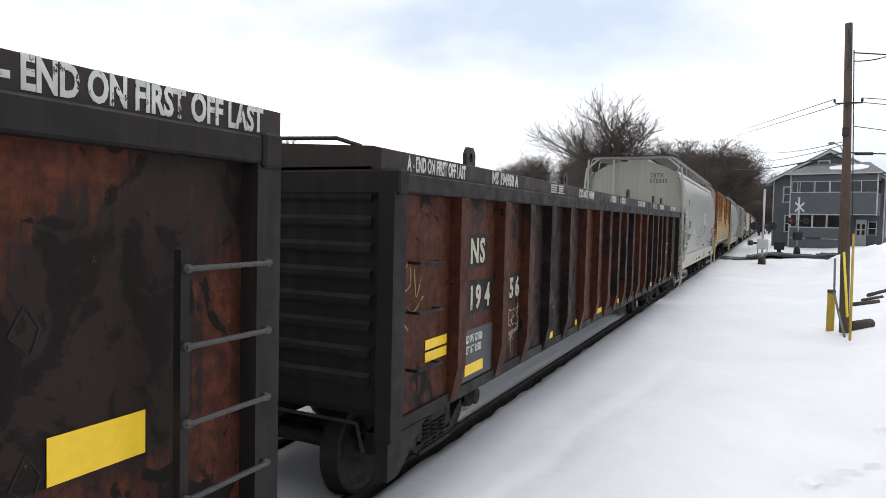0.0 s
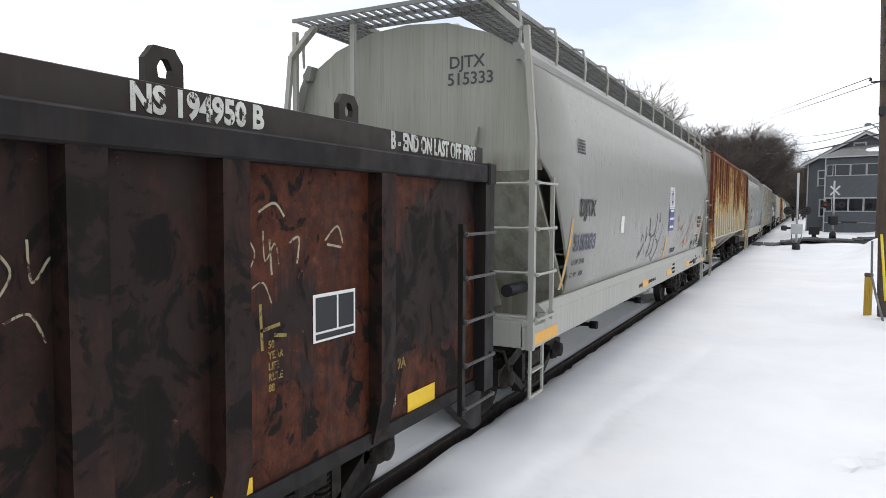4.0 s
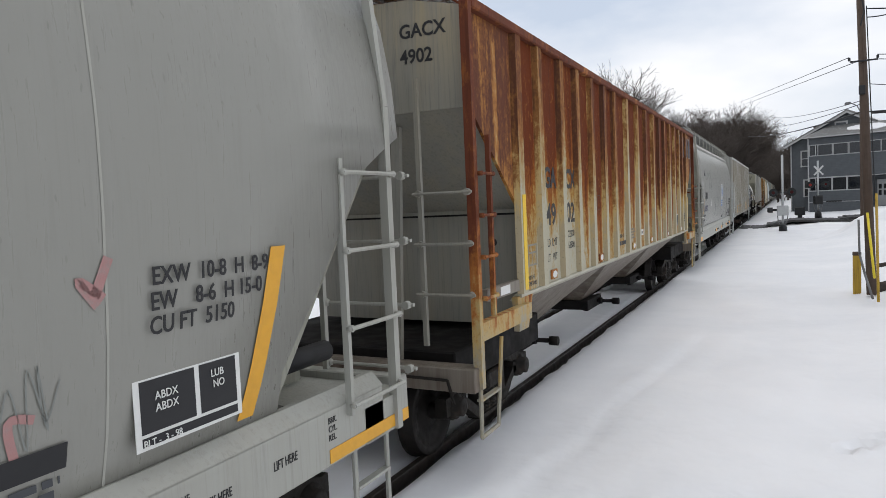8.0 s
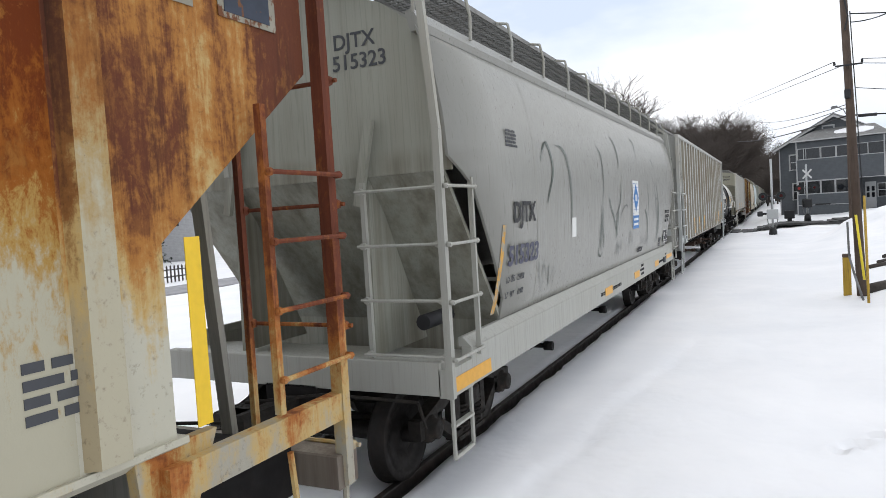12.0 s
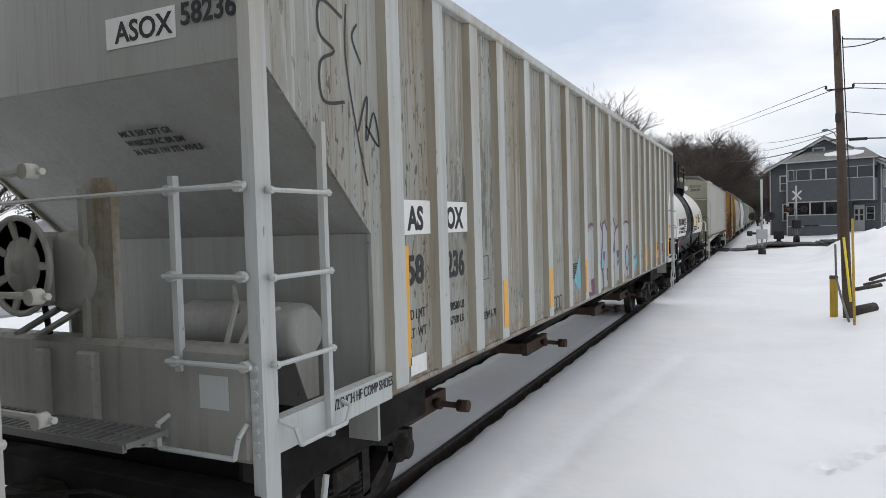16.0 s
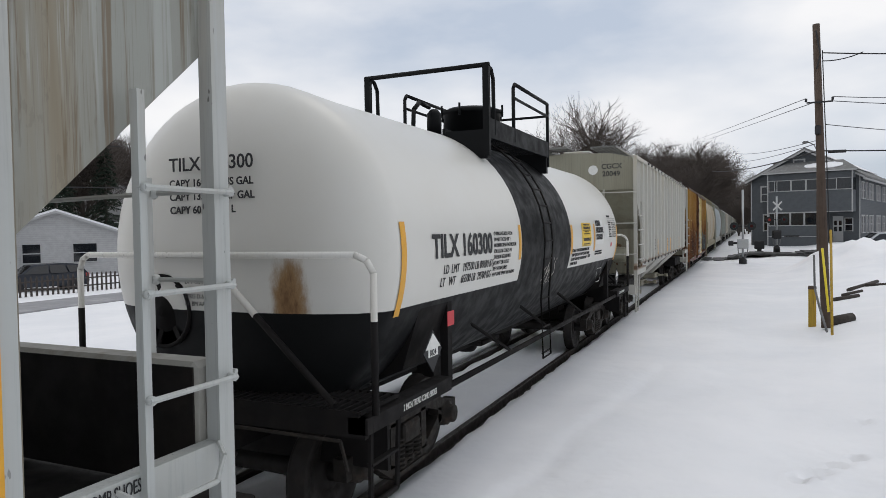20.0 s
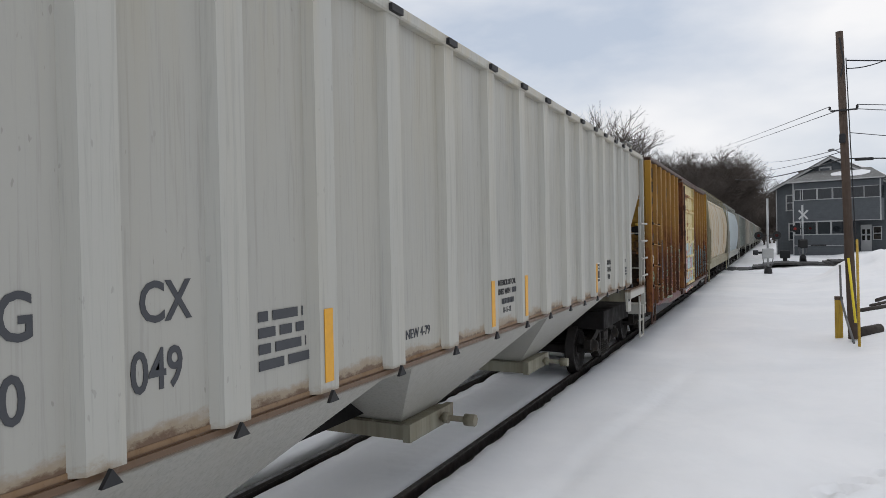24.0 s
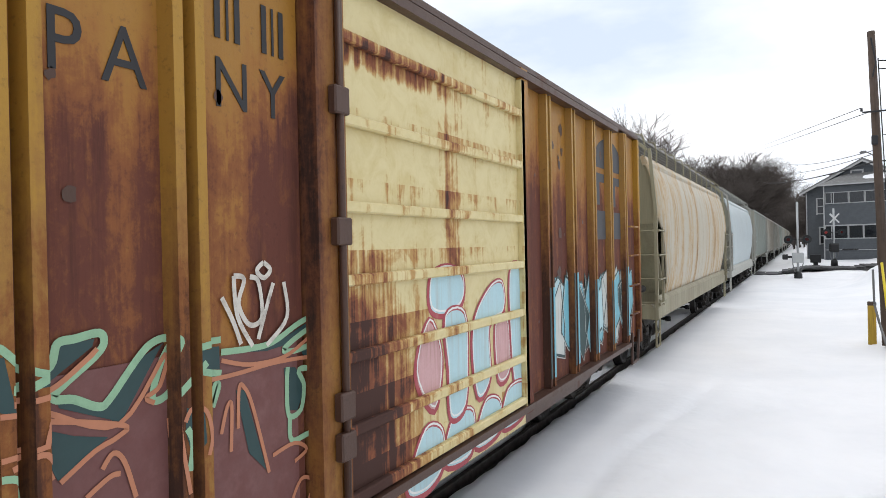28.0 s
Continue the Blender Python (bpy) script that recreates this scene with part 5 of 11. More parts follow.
DARKGREY = plain("stencil_grey", (0.055, 0.058, 0.065), 0.6)
WHITE = chipped("stencil_white", (0.62, 0.62, 0.57), (0.025, 0.018, 0.015))
STENCIL = chipped("stencil_cream", (0.52, 0.48, 0.36), (0.05, 0.025, 0.018), 26, 0.58)
C_PANEL = tongue_paint("rusted_hopper_panel", 0.37)
C_PANEL_PALE = tongue_paint("rusted_hopper_panel_less_eaten", 0.20)
CREAM = plain("decal_white", (0.72, 0.72, 0.69), 0.5)
BLUE = plain("decal_blue", (0.03, 0.19, 0.50), 0.45)
NAVY = plain("decal_navy", (0.03, 0.03, 0.20), 0.45)
RED = plain("placard_red", (0.55, 0.04, 0.05), 0.5)
OXIDE = paint("oxide_patch", (0.11, 0.028, 0.022), (0.05, 0.02, 0.015), 0.4, 0.6)
G_RED = paint("spray_faded_red", (0.38, 0.20, 0.19), (0.26, 0.25, 0.23), 0.9, 0.6, False, 7.0)
G_WHITE = paint("spray_white", (0.55, 0.52, 0.46), (0.12, 0.08, 0.06), 0.8, 0.6, False, 5.0)
G_BLACK = plain("spray_black", (0.02, 0.02, 0.02), 0.5)
G_GREY = plain("spray_grey", (0.22, 0.23, 0.215), 0.6)
G_PURPLE = paint("spray_purple", (0.125, 0.055, 0.105), (0.20, 0.12, 0.17), 0.6, 0.6, True, 2.0)
G_TEAL = paint("spray_turquoise", (0.16, 0.42, 0.50), (0.12, 0.12, 0.10), 0.6, 0.55, True, 2.0)
G_PINK = paint("spray_pink", (0.55, 0.33, 0.33), (0.22, 0.10, 0.07), 0.8, 0.6, True, 2.5)
G_CRIMSON = paint("spray_crimson", (0.34, 0.055, 0.07), (0.42, 0.20, 0.16), 0.35, 0.6, True, 2.5)
G_GREEN = paint("spray_green", (0.19, 0.34, 0.22), (0.20, 0.12, 0.05), 0.7, 0.6, True, 2.5)
G_BLUE = paint("spray_light_blue", (0.40, 0.58, 0.62), (0.36, 0.30, 0.24), 0.45, 0.6, True, 2.5)
G_TEALDARK = plain("spray_dark_teal", (0.02, 0.05, 0.05), 0.55)

WHEEL_R = 0.43
MOVING = []        # cars and their place in the train
TURNING = []       # wheelsets


# ---- running gear, shared by all cars
def build_wheel():
    bm = B()
    lathe(bm, [(0.66, 0.10), (0.66, 0.30), (0.675, 0.345), (0.675, 0.455), (0.70, 0.455), (0.715, 0.432), (0.82, 0.424), (0.826, 0.416), (0.826, 0.352), (0.80, 0.34), (0.765, 0.17), (0.80, 0.15), (0.80, 0.10)], "x", 32)
    return bm


def build_axle():
    return lathe(B(), [(-1.05, 0.07), (-0.8, 0.08), (-0.7, 0.10), (-0.2, 0.085), (0.2, 0.085), (0.7, 0.10), (0.8, 0.08), (1.05, 0.07)], "x", 12)


def build_sideframe(sg):
    """Cast truck side: arch, columns, tension member and pedestal jaws."""
    bm = B()
    a, b = (0.96, 1.08) if sg > 0 else (-1.08, -0.96)
    prism(bm, [(-1.02, 0.62), (-0.80, 0.68), (-0.42, 0.80), (0.42, 0.80), (0.80, 0.68), (1.02, 0.62), (1.02, 0.52), (0.80, 0.54), (0.40, 0.67), (-0.40, 0.67), (-0.80, 0.54), (-1.02, 0.52)], "x", a, b)
    prism(bm, [(-0.78, 0.50), (-0.36, 0.22), (0.36, 0.22), (0.78, 0.50), (0.68, 0.54), (0.32, 0.32), (-0.32, 0.32), (-0.68, 0.54)], "x", a, b)
    for s in (-1, 1):
        prism(bm, [(s * 0.26, 0.30), (s * 0.37, 0.30), (s * 0.36, 0.70), (s * 0.26, 0.70)], "x", a, b)
        box(bm, a, b, *sorted((s * 0.74, s * 0.66)), 0.44, 0.60)
        box(bm, a, b, *sorted((s * 1.02, s * 1.10)), 0.44, 0.62)
    box(bm, a - 0.02, b + 0.02, -0.34, 0.34, 0.20, 0.24)
    return bm


def build_springs(sg):
    bm = B()
    prof = []
    for i in range(7):
        z = 0.25 + i * 0.042
        prof += [(z, 0.055), (z + 0.012, 0.082), (z + 0.028, 0.082), (z + 0.036, 0.055)]
    return lathe(bm, prof, "z", 10, (1.03 * sg, 0, 0), False)


def build_cap(sg):
    bm = B()
    lathe(bm, [(0.98 * sg, 0.125), (1.09 * sg, 0.125), (1.10 * sg, 0.095), (1.16 * sg, 0.09), (1.165 * sg, 0.06), (1.18 * sg, 0.03)], "x", 14)
    return bm


def build_bolster():
    bm = B()
    box(bm, -1.12, 1.12, -0.17, 0.17, 0.47, 0.66, 0, 0.02)
    box(bm, -0.3, 0.3, -0.25, 0.25, 0.62, 0.74)
    for s in (-1, 1):
        box(bm, -0.85, 0.85, s * 0.36 - 0.05, s * 0.36 + 0.05, 0.30, 0.40)
        for q in (-1, 1):
            box(bm, q * 0.75 - 0.07, q * 0.75 + 0.07, s * 0.40 - 0.06, s * 0.40 + 0.06, 0.28, 0.60, 0, 0.02)
    return bm


GEAR = {}


def gear(key, fn, mat, *args):
    if key not in GEAR:
        bm = fn(*args)
        me = bpy.data.meshes.new(key)
        bm.normal_update()
        bm.to_mesh(me)
        bm.free()
        me.materials.append(mat)
        GEAR[key] = me
    return GEAR[key]


def put(name, me, parent, m=None):
    o = new(name, me)
    o.parent = parent
    if m:
        o.matrix_basis = m
    return o


def add_truck(car, yc, turn=True):
    put("bolster", gear("bolster", build_bolster, TRUCK), car, pose(0, yc, 0))
    for sg in (-1, 1):
        sf = put("sideframe", gear("sideframe%d" % sg, build_sideframe, TRUCK, sg), car, pose(0, yc, 0))
        for d in (-0.17, 0.0, 0.17):
            put("spring", gear("springs%d" % sg, build_springs, TRUCK, sg), sf, pose(0, d, 0))
        for s in (-1, 1):
            put("bearing_cap", gear("cap%d" % sg, build_cap, TRUCK, sg), sf, pose(0, s * 0.889, 0.5))
    for s in (-1, 1):
        ws = put("wheelset", gear("axle", build_axle, WHEEL), car, pose(0, yc + s * 0.889, WHEEL_R))
        put("wheel", gear("wheel", build_wheel, WHEEL), ws)
        put("wheel", gear("wheel", build_wheel, WHEEL), ws, pose(0, 0, 0, 0, 0, 180))
        if turn:
            TURNING.append((ws, yc + s * 0.889))


def build_coupler():
    bm = B()
    box(bm, -0.09, 0.09, -0.62, 0.2, 0.74, 0.90, 0, 0.02)
    box(bm, -0.19, 0.14, -0.86, -0.60, 0.68, 0.96, 0, 0.04)
    box(bm, 0.02, 0.16, -0.98, -0.80, 0.72, 0.92, 0, 0.03)
    pipe(bm, [(0.32, -0.05, 0.72), (0.33, -0.3, 0.55), (0.25, -0.55, 0.42), (0.1, -0.75, 0.45)], 0.025, 6)
    pipe(bm, [(-0.12, -0.5, 0.95), (0.5, -0.2, 0.98), (1.35, -0.14, 0.95), (1.42, -0.16, 0.75)], 0.014, 6)
    return bm


def add_couplers(car, L):
    me = gear("coupler", build_coupler, TRUCK)
    put("coupler", me, car, pose(0, 0.05, 0))
    put("coupler", me, car, pose(0, L - 0.05, 0, 0, 0, 180))


def add_sill(car, L, mat, z0=0.72, z1=1.0):
    bm = B()
    box(bm, -0.28, 0.28, 0.0, L, z0, z1)
    box(bm, -0.36, 0.36, 0.1, L - 0.1, z1 - 0.03, z1 + 0.01)
    part("center_sill", bm, mat, car)


def car_thing(name, label, y0, group=""):
    car = thing(name, label, "railcar", group or "cars of the train")
    MOVING.append((car, y0))
    return car


# ---- ladders, grab irons, decals, lettering
def side_ladder(car, mat, x, ya, yb, z0, z1, n, span=None, name="ladder", rails=None, rung_mat=None, half=0.025):
    """Flat rails along z and n round rungs, in a plane of constant x."""
    bm = B()
    for y in rails or (ya, yb):
        box(bm, x - 0.03, x + 0.012, y - half, y + half, z0, z1)
    lad = part(name, bm, mat, car)
    for i in range(n):
        z = z0 + 0.06 + (z1 - z0 - 0.14) * i / (n - 1) if span is None else span[0] + (span[1] - span[0]) * i / (n - 1)
        bm = B()
        rod(bm, (x + 0.035, ya - 0.015, z), (x + 0.035, yb + 0.015, z), 0.014, 6)
        for y in (ya, yb):
            disc(bm, (x + 0.02, y, z), "x", 0.021, 0.04, 8)
        part("rung", bm, rung_mat or mat, lad)
    return lad


def end_ladder(car, mat, y, xa, xb, z0, z1, n, face=-1, rails=None, span=None):
    bm = B()
    for x in rails or (xa, xb):
        box(bm, x - 0.02, x + 0.02, y - 0.02, y + 0.02, z0, z1)
    lad = part("end_ladder", bm, mat, car)
    low, high = span or (z0 + 0.06, z1 - 0.08)
    for i in range(n):
        z = low + (high - low) * i / (n - 1)
        bm = B()
        rod(bm, (xa - 0.05, y + 0.05 * face, z), (xb + 0.05, y + 0.05 * face, z), 0.014, 6)
        for x in (xa, xb):
            disc(bm, (x, y + 0.03 * face, z), "y", 0.03, 0.05, 8)
        part("rung", bm, mat, lad)
    return lad


def grab(car, mat, a, b, out, r=0.013):
    """A grab iron from a to b, standing off by the vector out."""
    a, b, o = Vector(a), Vector(b), Vector(out)
    part("grab_iron", pipe(B(), [a, a + o, b + o, b], r, 6), mat, car)


def decal(car, mat, x, ya, yb, z0, z1, name="reflector", lean=0.0):
    bm = B()
    prism(bm, [(ya, z0), (yb, z0), (yb + lean, z1), (ya + lean, z1)], "x", x, x + 0.004)
    return part(name, bm, mat, car)


def side_text(car, body, y, z, cap, mat, x, wide=1.0, thick=0.0, tilt=0.0, align="LEFT", spacing=1.0):
    m = Matrix.Translation((x, y, z)) @ pose(0, 0, 0, 0, -tilt, 0) @ pose(0, 0, 0, 0, 0, 90)
    return letters(body, cap / 0.70, mat, car, m, align, wide, thick, spacing)


def end_text(car, body, x, y, z, cap, mat, wide=1.0, thick=0.0, tilt=0.0, align="LEFT"):
    return letters(body, cap / 0.70, mat, car, pose(x, y, z, tilt), align, wide, thick)


def fine_print(car, mat, x, ya, yb, z0, z1, rows, name="small_print"):
    """Lines too small to read: broken bars."""
    bm = B()
    rnd = random.Random(int(ya * 1000 + z0 * 77))
    h = (z1 - z0) / rows
    for r in range(rows):
        y = ya
        end = yb - rnd.random() * 0.25 * (yb - ya)
        while y < end:
            w = min(end - y, h * rnd.uniform(0.8, 2.6))
            box(bm, x, x + 0.003, y, y + w, z1 - (r + 0.72) * h, z1 - (r + 0.1) * h)
            y += w + h * 0.45
    return part(name, bm, mat, car)


def consolidated(car, x, ya, yb, z0, z1, name="stencil_box"):
    """The black maintenance panel with its white border."""
    bm = B()
    box(bm, x, x + 0.003, ya, yb, z0, z1)
    p = part(name, bm, CREAM, car, "white-bordered black maintenance stencil")
    w, h = yb - ya, z1 - z0
    for a, b, c, d in ((0.05, 0.53, 0.22, 0.93), (0.58, 0.95, 0.22, 0.93), (0.05, 0.95, 0.05, 0.17)):
        bm = B()
        box(bm, x + 0.003, x + 0.006, ya + a * w, ya + b * w, z0 + c * h, z0 + d * h)
        part("panel", bm, BLACK, p)
    return p


def ribbon(bm, pts, w, x, closed=False, taper=False):
    """A sprayed line through points (y, z) on the plane x."""
    n = len(pts)
    vs = []
    for i, (y, z) in enumerate(pts):
        a = pts[(i - 1) % n] if (closed or i) else pts[i]
        b = pts[(i + 1) % n] if (closed or i < n - 1) else pts[i]
        d = Vector((b[0] - a[0], b[1] - a[1]))
        d = d.normalized() if d.length > 1e-6 else Vector((1, 0))
        k = w / 2 * (1 - 0.6 * i / n if taper else 1)
        vs.append((bm.verts.new((x, y - d.y * k, z + d.x * k)), bm.verts.new((x, y + d.y * k, z - d.x * k))))
    for i in range(n if closed else n - 1):
        p, q = vs[i], vs[(i + 1) % n]
        try:
            bm.faces.new((p[0], p[1], q[1], q[0]))
        except ValueError:
            pass
    return bm


def smooth_line(ctrl, k=6, closed=False):
    """Points on a soft curve through the control points."""
    out, n = [], len(ctrl)
    for i in range(n if closed else n - 1):
        p = [ctrl[j % n] if closed else ctrl[min(max(j, 0), n - 1)] for j in range(i - 1, i + 3)]
        for s in range(k):
            t = s / k
            out.append(tuple(0.5 * (2 * p[1][c] + (p[2][c] - p[0][c]) * t + (2 * p[0][c] - 5 * p[1][c] + 4 * p[2][c] - p[3][c]) * t * t + (3 * p[1][c] - p[0][c] - 3 * p[2][c] + p[3][c]) * t ** 3) for c in (0, 1)))
    return out if closed else out + [ctrl[-1]]


def scrawl(car, mat, x, ya, yb, z0, z1, n, w, seed, name="graffiti", label="", strokes=1):
    """A loose unreadable tag: looping hand-drawn strokes between ya and yb."""
    rnd = random.Random(seed)
    bm = B()
    for s in range(strokes):
        a = ya + (yb - ya) * s / strokes
        b = ya + (yb - ya) * (s + 1) / strokes
        pts = []
        for i in range(n):
            f = i / (n - 1)
            pts.append((a + (b - a) * min(1, max(0, f + rnd.uniform(-0.18, 0.18))), z0 + (z1 - z0) * (rnd.uniform(0.6, 1.0) if i % 2 else rnd.uniform(0.0, 0.4))))
        ribbon(bm, smooth_line(pts), w, x)
    return part(name, bm, mat, car, label)


def patch(bm, pts, x):
    vs = [bm.verts.new((x, y, z)) for y, z in pts]
    bm.faces.new(vs)
    return bm


def grating(car, x0, x1, y0, y1, z, mat, step=0.085, name="running_board"):
    """Open steel walkway: bearing bars and cross bars."""
    bm = B()
    for x in (x0, x1):
        box(bm, x - 0.012, x + 0.012, y0, y1, z - 0.045, z + 0.005)
    n = max(2, int((y1 - y0) / step))
    for i in range(n + 1):
        y = y0 + (y1 - y0) * i / n
        box(bm, x0, x1, y - 0.011, y + 0.011, z - 0.022, z)
    k = max(2, int((x1 - x0) / 0.09))
    for i in range(1, k):
        x = x0 + (x1 - x0) * i / k
        box(bm, x - 0.006, x + 0.006, y0, y1, z - 0.03, z - 0.004)
    return part(name, bm, mat, car)


SLATS = {}


def slatted(car, x0, x1, y0, y1, z, n, mat):
    """An end platform: a frame of three cross bars, and slats along y laid on it."""
    frame_bar = part("end_platform", box(B(), x0, x1, y0 - 0.012, y0 + 0.012, z - 0.045, z - 0.004), mat, car)
    for y in ((y0 + y1) / 2, y1):
        part("cross_bar", box(B(), x0, x1, y - 0.012, y + 0.012, z - 0.045, z - 0.004), mat, frame_bar)
    key = (round(y1 - y0, 3), mat.name)
    if key not in SLATS:
        first = part("slat", box(B(), -0.011, 0.011, 0, y1 - y0, -0.028, 0), mat, frame_bar)
        first.matrix_basis = pose(x0, y0, z)
        SLATS[key] = first
    else:
        share("slat", SLATS[key], frame_bar, pose(x0, y0, z))
    for i in range(1, n + 1):
        share("slat", SLATS[key], frame_bar, pose(x0 + (x1 - x0) * i / n, y0, z))
    return frame_bar


def brake_wheel(car, mat, x, y, z, r=0.28):
    rim = [(math.cos(2 * math.pi * i / 20) * 0.02, r + math.sin(2 * math.pi * i / 20) * 0.02) for i in range(0, 20, 3)]
    hw = part("brake_wheel", lathe(B(), rim + rim[:1], "y", 24, (x, y, z)), mat, car, "iron hand-brake wheel with a dished centre plate")
    part("hub", lathe(B(), [(-0.03, 0.001), (-0.03, 0.04), (0.0, 0.05), (0.02, r * 0.60), (0.035, r * 0.60), (0.05, 0.05), (0.09, 0.04)], "y", 20, (x, y, z)), mat, hw)
    for i in range(7):
        a = 2 * math.pi * i / 7
        part("spoke", bar(B(), (x + r * 0.55 * math.cos(a), y + 0.025, z + r * 0.55 * math.sin(a)), (x + r * math.cos(a), y, z + r * math.sin(a)), 0.045, 0.018, (0, 1, 0)), mat, hw)
    bm = B()
    box(bm, x - 0.15, x + 0.15, y + 0.07, y + 0.24, z - 0.25, z + 0.2, 0, 0.03)
    part("gear_case", bm, mat, hw)
    rod_bm = rod(B(), (x, y + 0.15, z - 0.25), (x, y + 0.3, 0.9), 0.018, 6)
    part("brake_rod", rod_bm, UNDER, hw)


def bay(car, mat, yc, half_y, z_top, hx, gate_mat, z_gate=0.50, handle=True):
    """A tapering outlet hopper with its slide gate and the capstan sticking out at the side."""
    bm = B()
    top = [(-hx, yc - half_y), (hx, yc - half_y), (hx, yc + half_y), (-hx, yc + half_y)]
    low = [(-0.62, yc - 0.36), (0.62, yc - 0.36), (0.62, yc + 0.36), (-0.62, yc + 0.36)]
    a = [bm.verts.new((*p, z_top)) for p in top]
    b = [bm.verts.new((*p, z_gate + 0.12)) for p in low]
    for i in range(4):
        bm.faces.new((a[i], b[i], b[(i + 1) % 4], a[(i + 1) % 4]))
    bm.faces.new(b)
    bmesh.ops.recalc_face_normals(bm, faces=bm.faces)
    h = part("hopper_bay", bm, mat, car)
    bm = B()
    box(bm, -0.72, 0.72, yc - 0.42, yc + 0.42, z_gate + 0.05, z_gate + 0.14)
    for s in (-1, 1):
        box(bm, -0.75, 0.75, yc + s * 0.42 - 0.04, yc + s * 0.42 + 0.04, z_gate - 0.02, z_gate + 0.13)
    box(bm, 0.72, 0.80, yc - 0.5, yc + 0.5, z_gate - 0.03, z_gate + 0.15)
    part("slide_gate", bm, gate_mat, h)
    if handle:
        bm = B()
        rod(bm, (0.3, yc + 0.2, z_gate + 0.06), (1.12, yc + 0.2, z_gate + 0.06), 0.032, 8)
        disc(bm, (1.14, yc + 0.2, z_gate + 0.06), "x", 0.062, 0.12, 10)
        disc(bm, (0.86, yc + 0.2, z_gate + 0.06), "x", 0.06, 0.06, 10)
        part("capstan", bm, gate_mat, h)
    return h


# ---- gondola with steel covers
def gondola(y0, L, ribs, first, lift=0.0):
    car = car_thing("gondola_car", "rust-brown and black ribbed steel gondola car with black covers", y0)
    add_truck(car, 1.75)
    add_truck(car, L - 1.75)
    add_couplers(car, L)
    add_sill(car, L, UNDER)
    zb, zc, zt = 0.84, 2.62 + lift, 2.76 + lift
    edges = [0.0] + ribs + [L]
    for sg in (-1, 1):
        for i, (a, b) in enumerate(zip(edges[:-1], edges[1:])):
            bm = B()
            box(bm, *sorted((sg * 1.49, sg * 1.525)), a, b, zb + 0.06, zc)
            part("side_panel", bm, GON_B if (11 < a < 14.2 or 2.8 < a < 5.0) else GON_A, car)
        for r in ribs:
            bm = B()
            w = 0.085
            s = sg
            prism(bm, [(s * 1.52, zb + 0.02), (s * 1.56, zb + 0.02), (s * 1.625, zb + 0.32), (s * 1.63, zc), (s * 1.52, zc)], "y", r - w, r + w)
            part("rib", bm, GON_B if r > 11.5 or 3.5 < r < 5.0 else GON_RIB, car)
        bm = B()
        box(bm, *sorted((sg * 1.50, sg * 1.64)), -0.04, L + 0.04, zc, zt, 0, 0.012)
        part("top_chord", bm, GON_DARK, car)
        bm = B()
        box(bm, *sorted((sg * 1.44, sg * 1.55)), 0, L, zb, zb + 0.10)
        part("side_sill", bm, GON_DARK, car)
    for y, s in ((0.0, -1), (L, 1)):
        bm = B()
        box(bm, -1.52, 1.52, y - 0.03, y + 0.03, zb + 0.2, zt)
        wall = part("end_wall", bm, GON_DARK, car)
        for i in range(9):
            z = zb + 0.42 + i * 0.19
            part("end_rib", prism(B(), [(y + s * 0.02, z - 0.06), (y + s * 0.06, z - 0.02), (y + s * 0.06, z + 0.02), (y + s * 0.02, z + 0.06)], "x", -1.42, 1.42), GON_DARK, wall)
        bm = B()
        box(bm, -1.66, 1.66, y - 0.07, y + 0.07, zc - 0.02, zt + 0.02, 0, 0.015)
        part("end_chord", bm, GON_DARK, car)
        for sg in (-1, 1):
            bm = B()
            box(bm, *sorted((sg * 1.50, sg * 1.63)), y - 0.09, y + 0.09, zb, zc)
            prism(bm, [(y, zb), (y - s * 0.6, zb), (y - s * 0.15, zb - 0.32), (y, zb - 0.32)], "x", *sorted((sg * 1.46, sg * 1.56)))
            part("corner_post", bm, GON_DARK, car)
    bm = B()
    box(bm, -1.48, 1.48, 0.02, L - 0.02, 0.98, 1.04)
    part("floor", bm, GON_DARK, car)
    for ya in (L - 0.62,):
        side_ladder(car, GON_DARK, 1.68, ya, ya + 0.52, 0.78, 2.28, 5, None, "ladder", (ya,), GON_RUNG)
        side_ladder(car, GON_DARK, -1.68, 0.17, 0.62, 0.78, 2.28, 5)
    end_ladder(car, GON_DARK, L + 0.10, 1.02, 1.42, 0.9, 2.6, 5, 1)
    end_ladder(car, GON_DARK, -0.10, -1.42, -1.02, 0.9, 2.6, 5, -1)
    for z in (1.28, 1.72, 2.1):
        grab(car, GON_DARK, (1.53, 0.32, z), (1.53, 0.75, z - 0.01), (0.09, 0, 0))
    # covers
    for k, (a, b) in enumerate(((-0.06, L / 2 - 0.05), (L / 2 + 0.0, L + (0.24 if lift else 0.12)))):
        bm = B()
        prism(bm, [(-1.50, zt + 0.02), (1.50, zt + 0.02), (1.50, zt + 0.165), (1.42, zt + 0.185), (0, zt + 0.25), (-1.42, zt + 0.185), (-1.50, zt + 0.165)], "y", a, b)
        lid = part("cover", bm, LID, car, "black steel gondola cover")
        for r in range(1, 5):
            bm = B()
            y = a + (b - a) * r / 5
            prism(bm, [(-1.45, zt + 0.175), (1.45, zt + 0.175), (0, zt + 0.295)], "y", y - 0.05, y + 0.05)
            part("stiffener", bm, LID_END, lid)
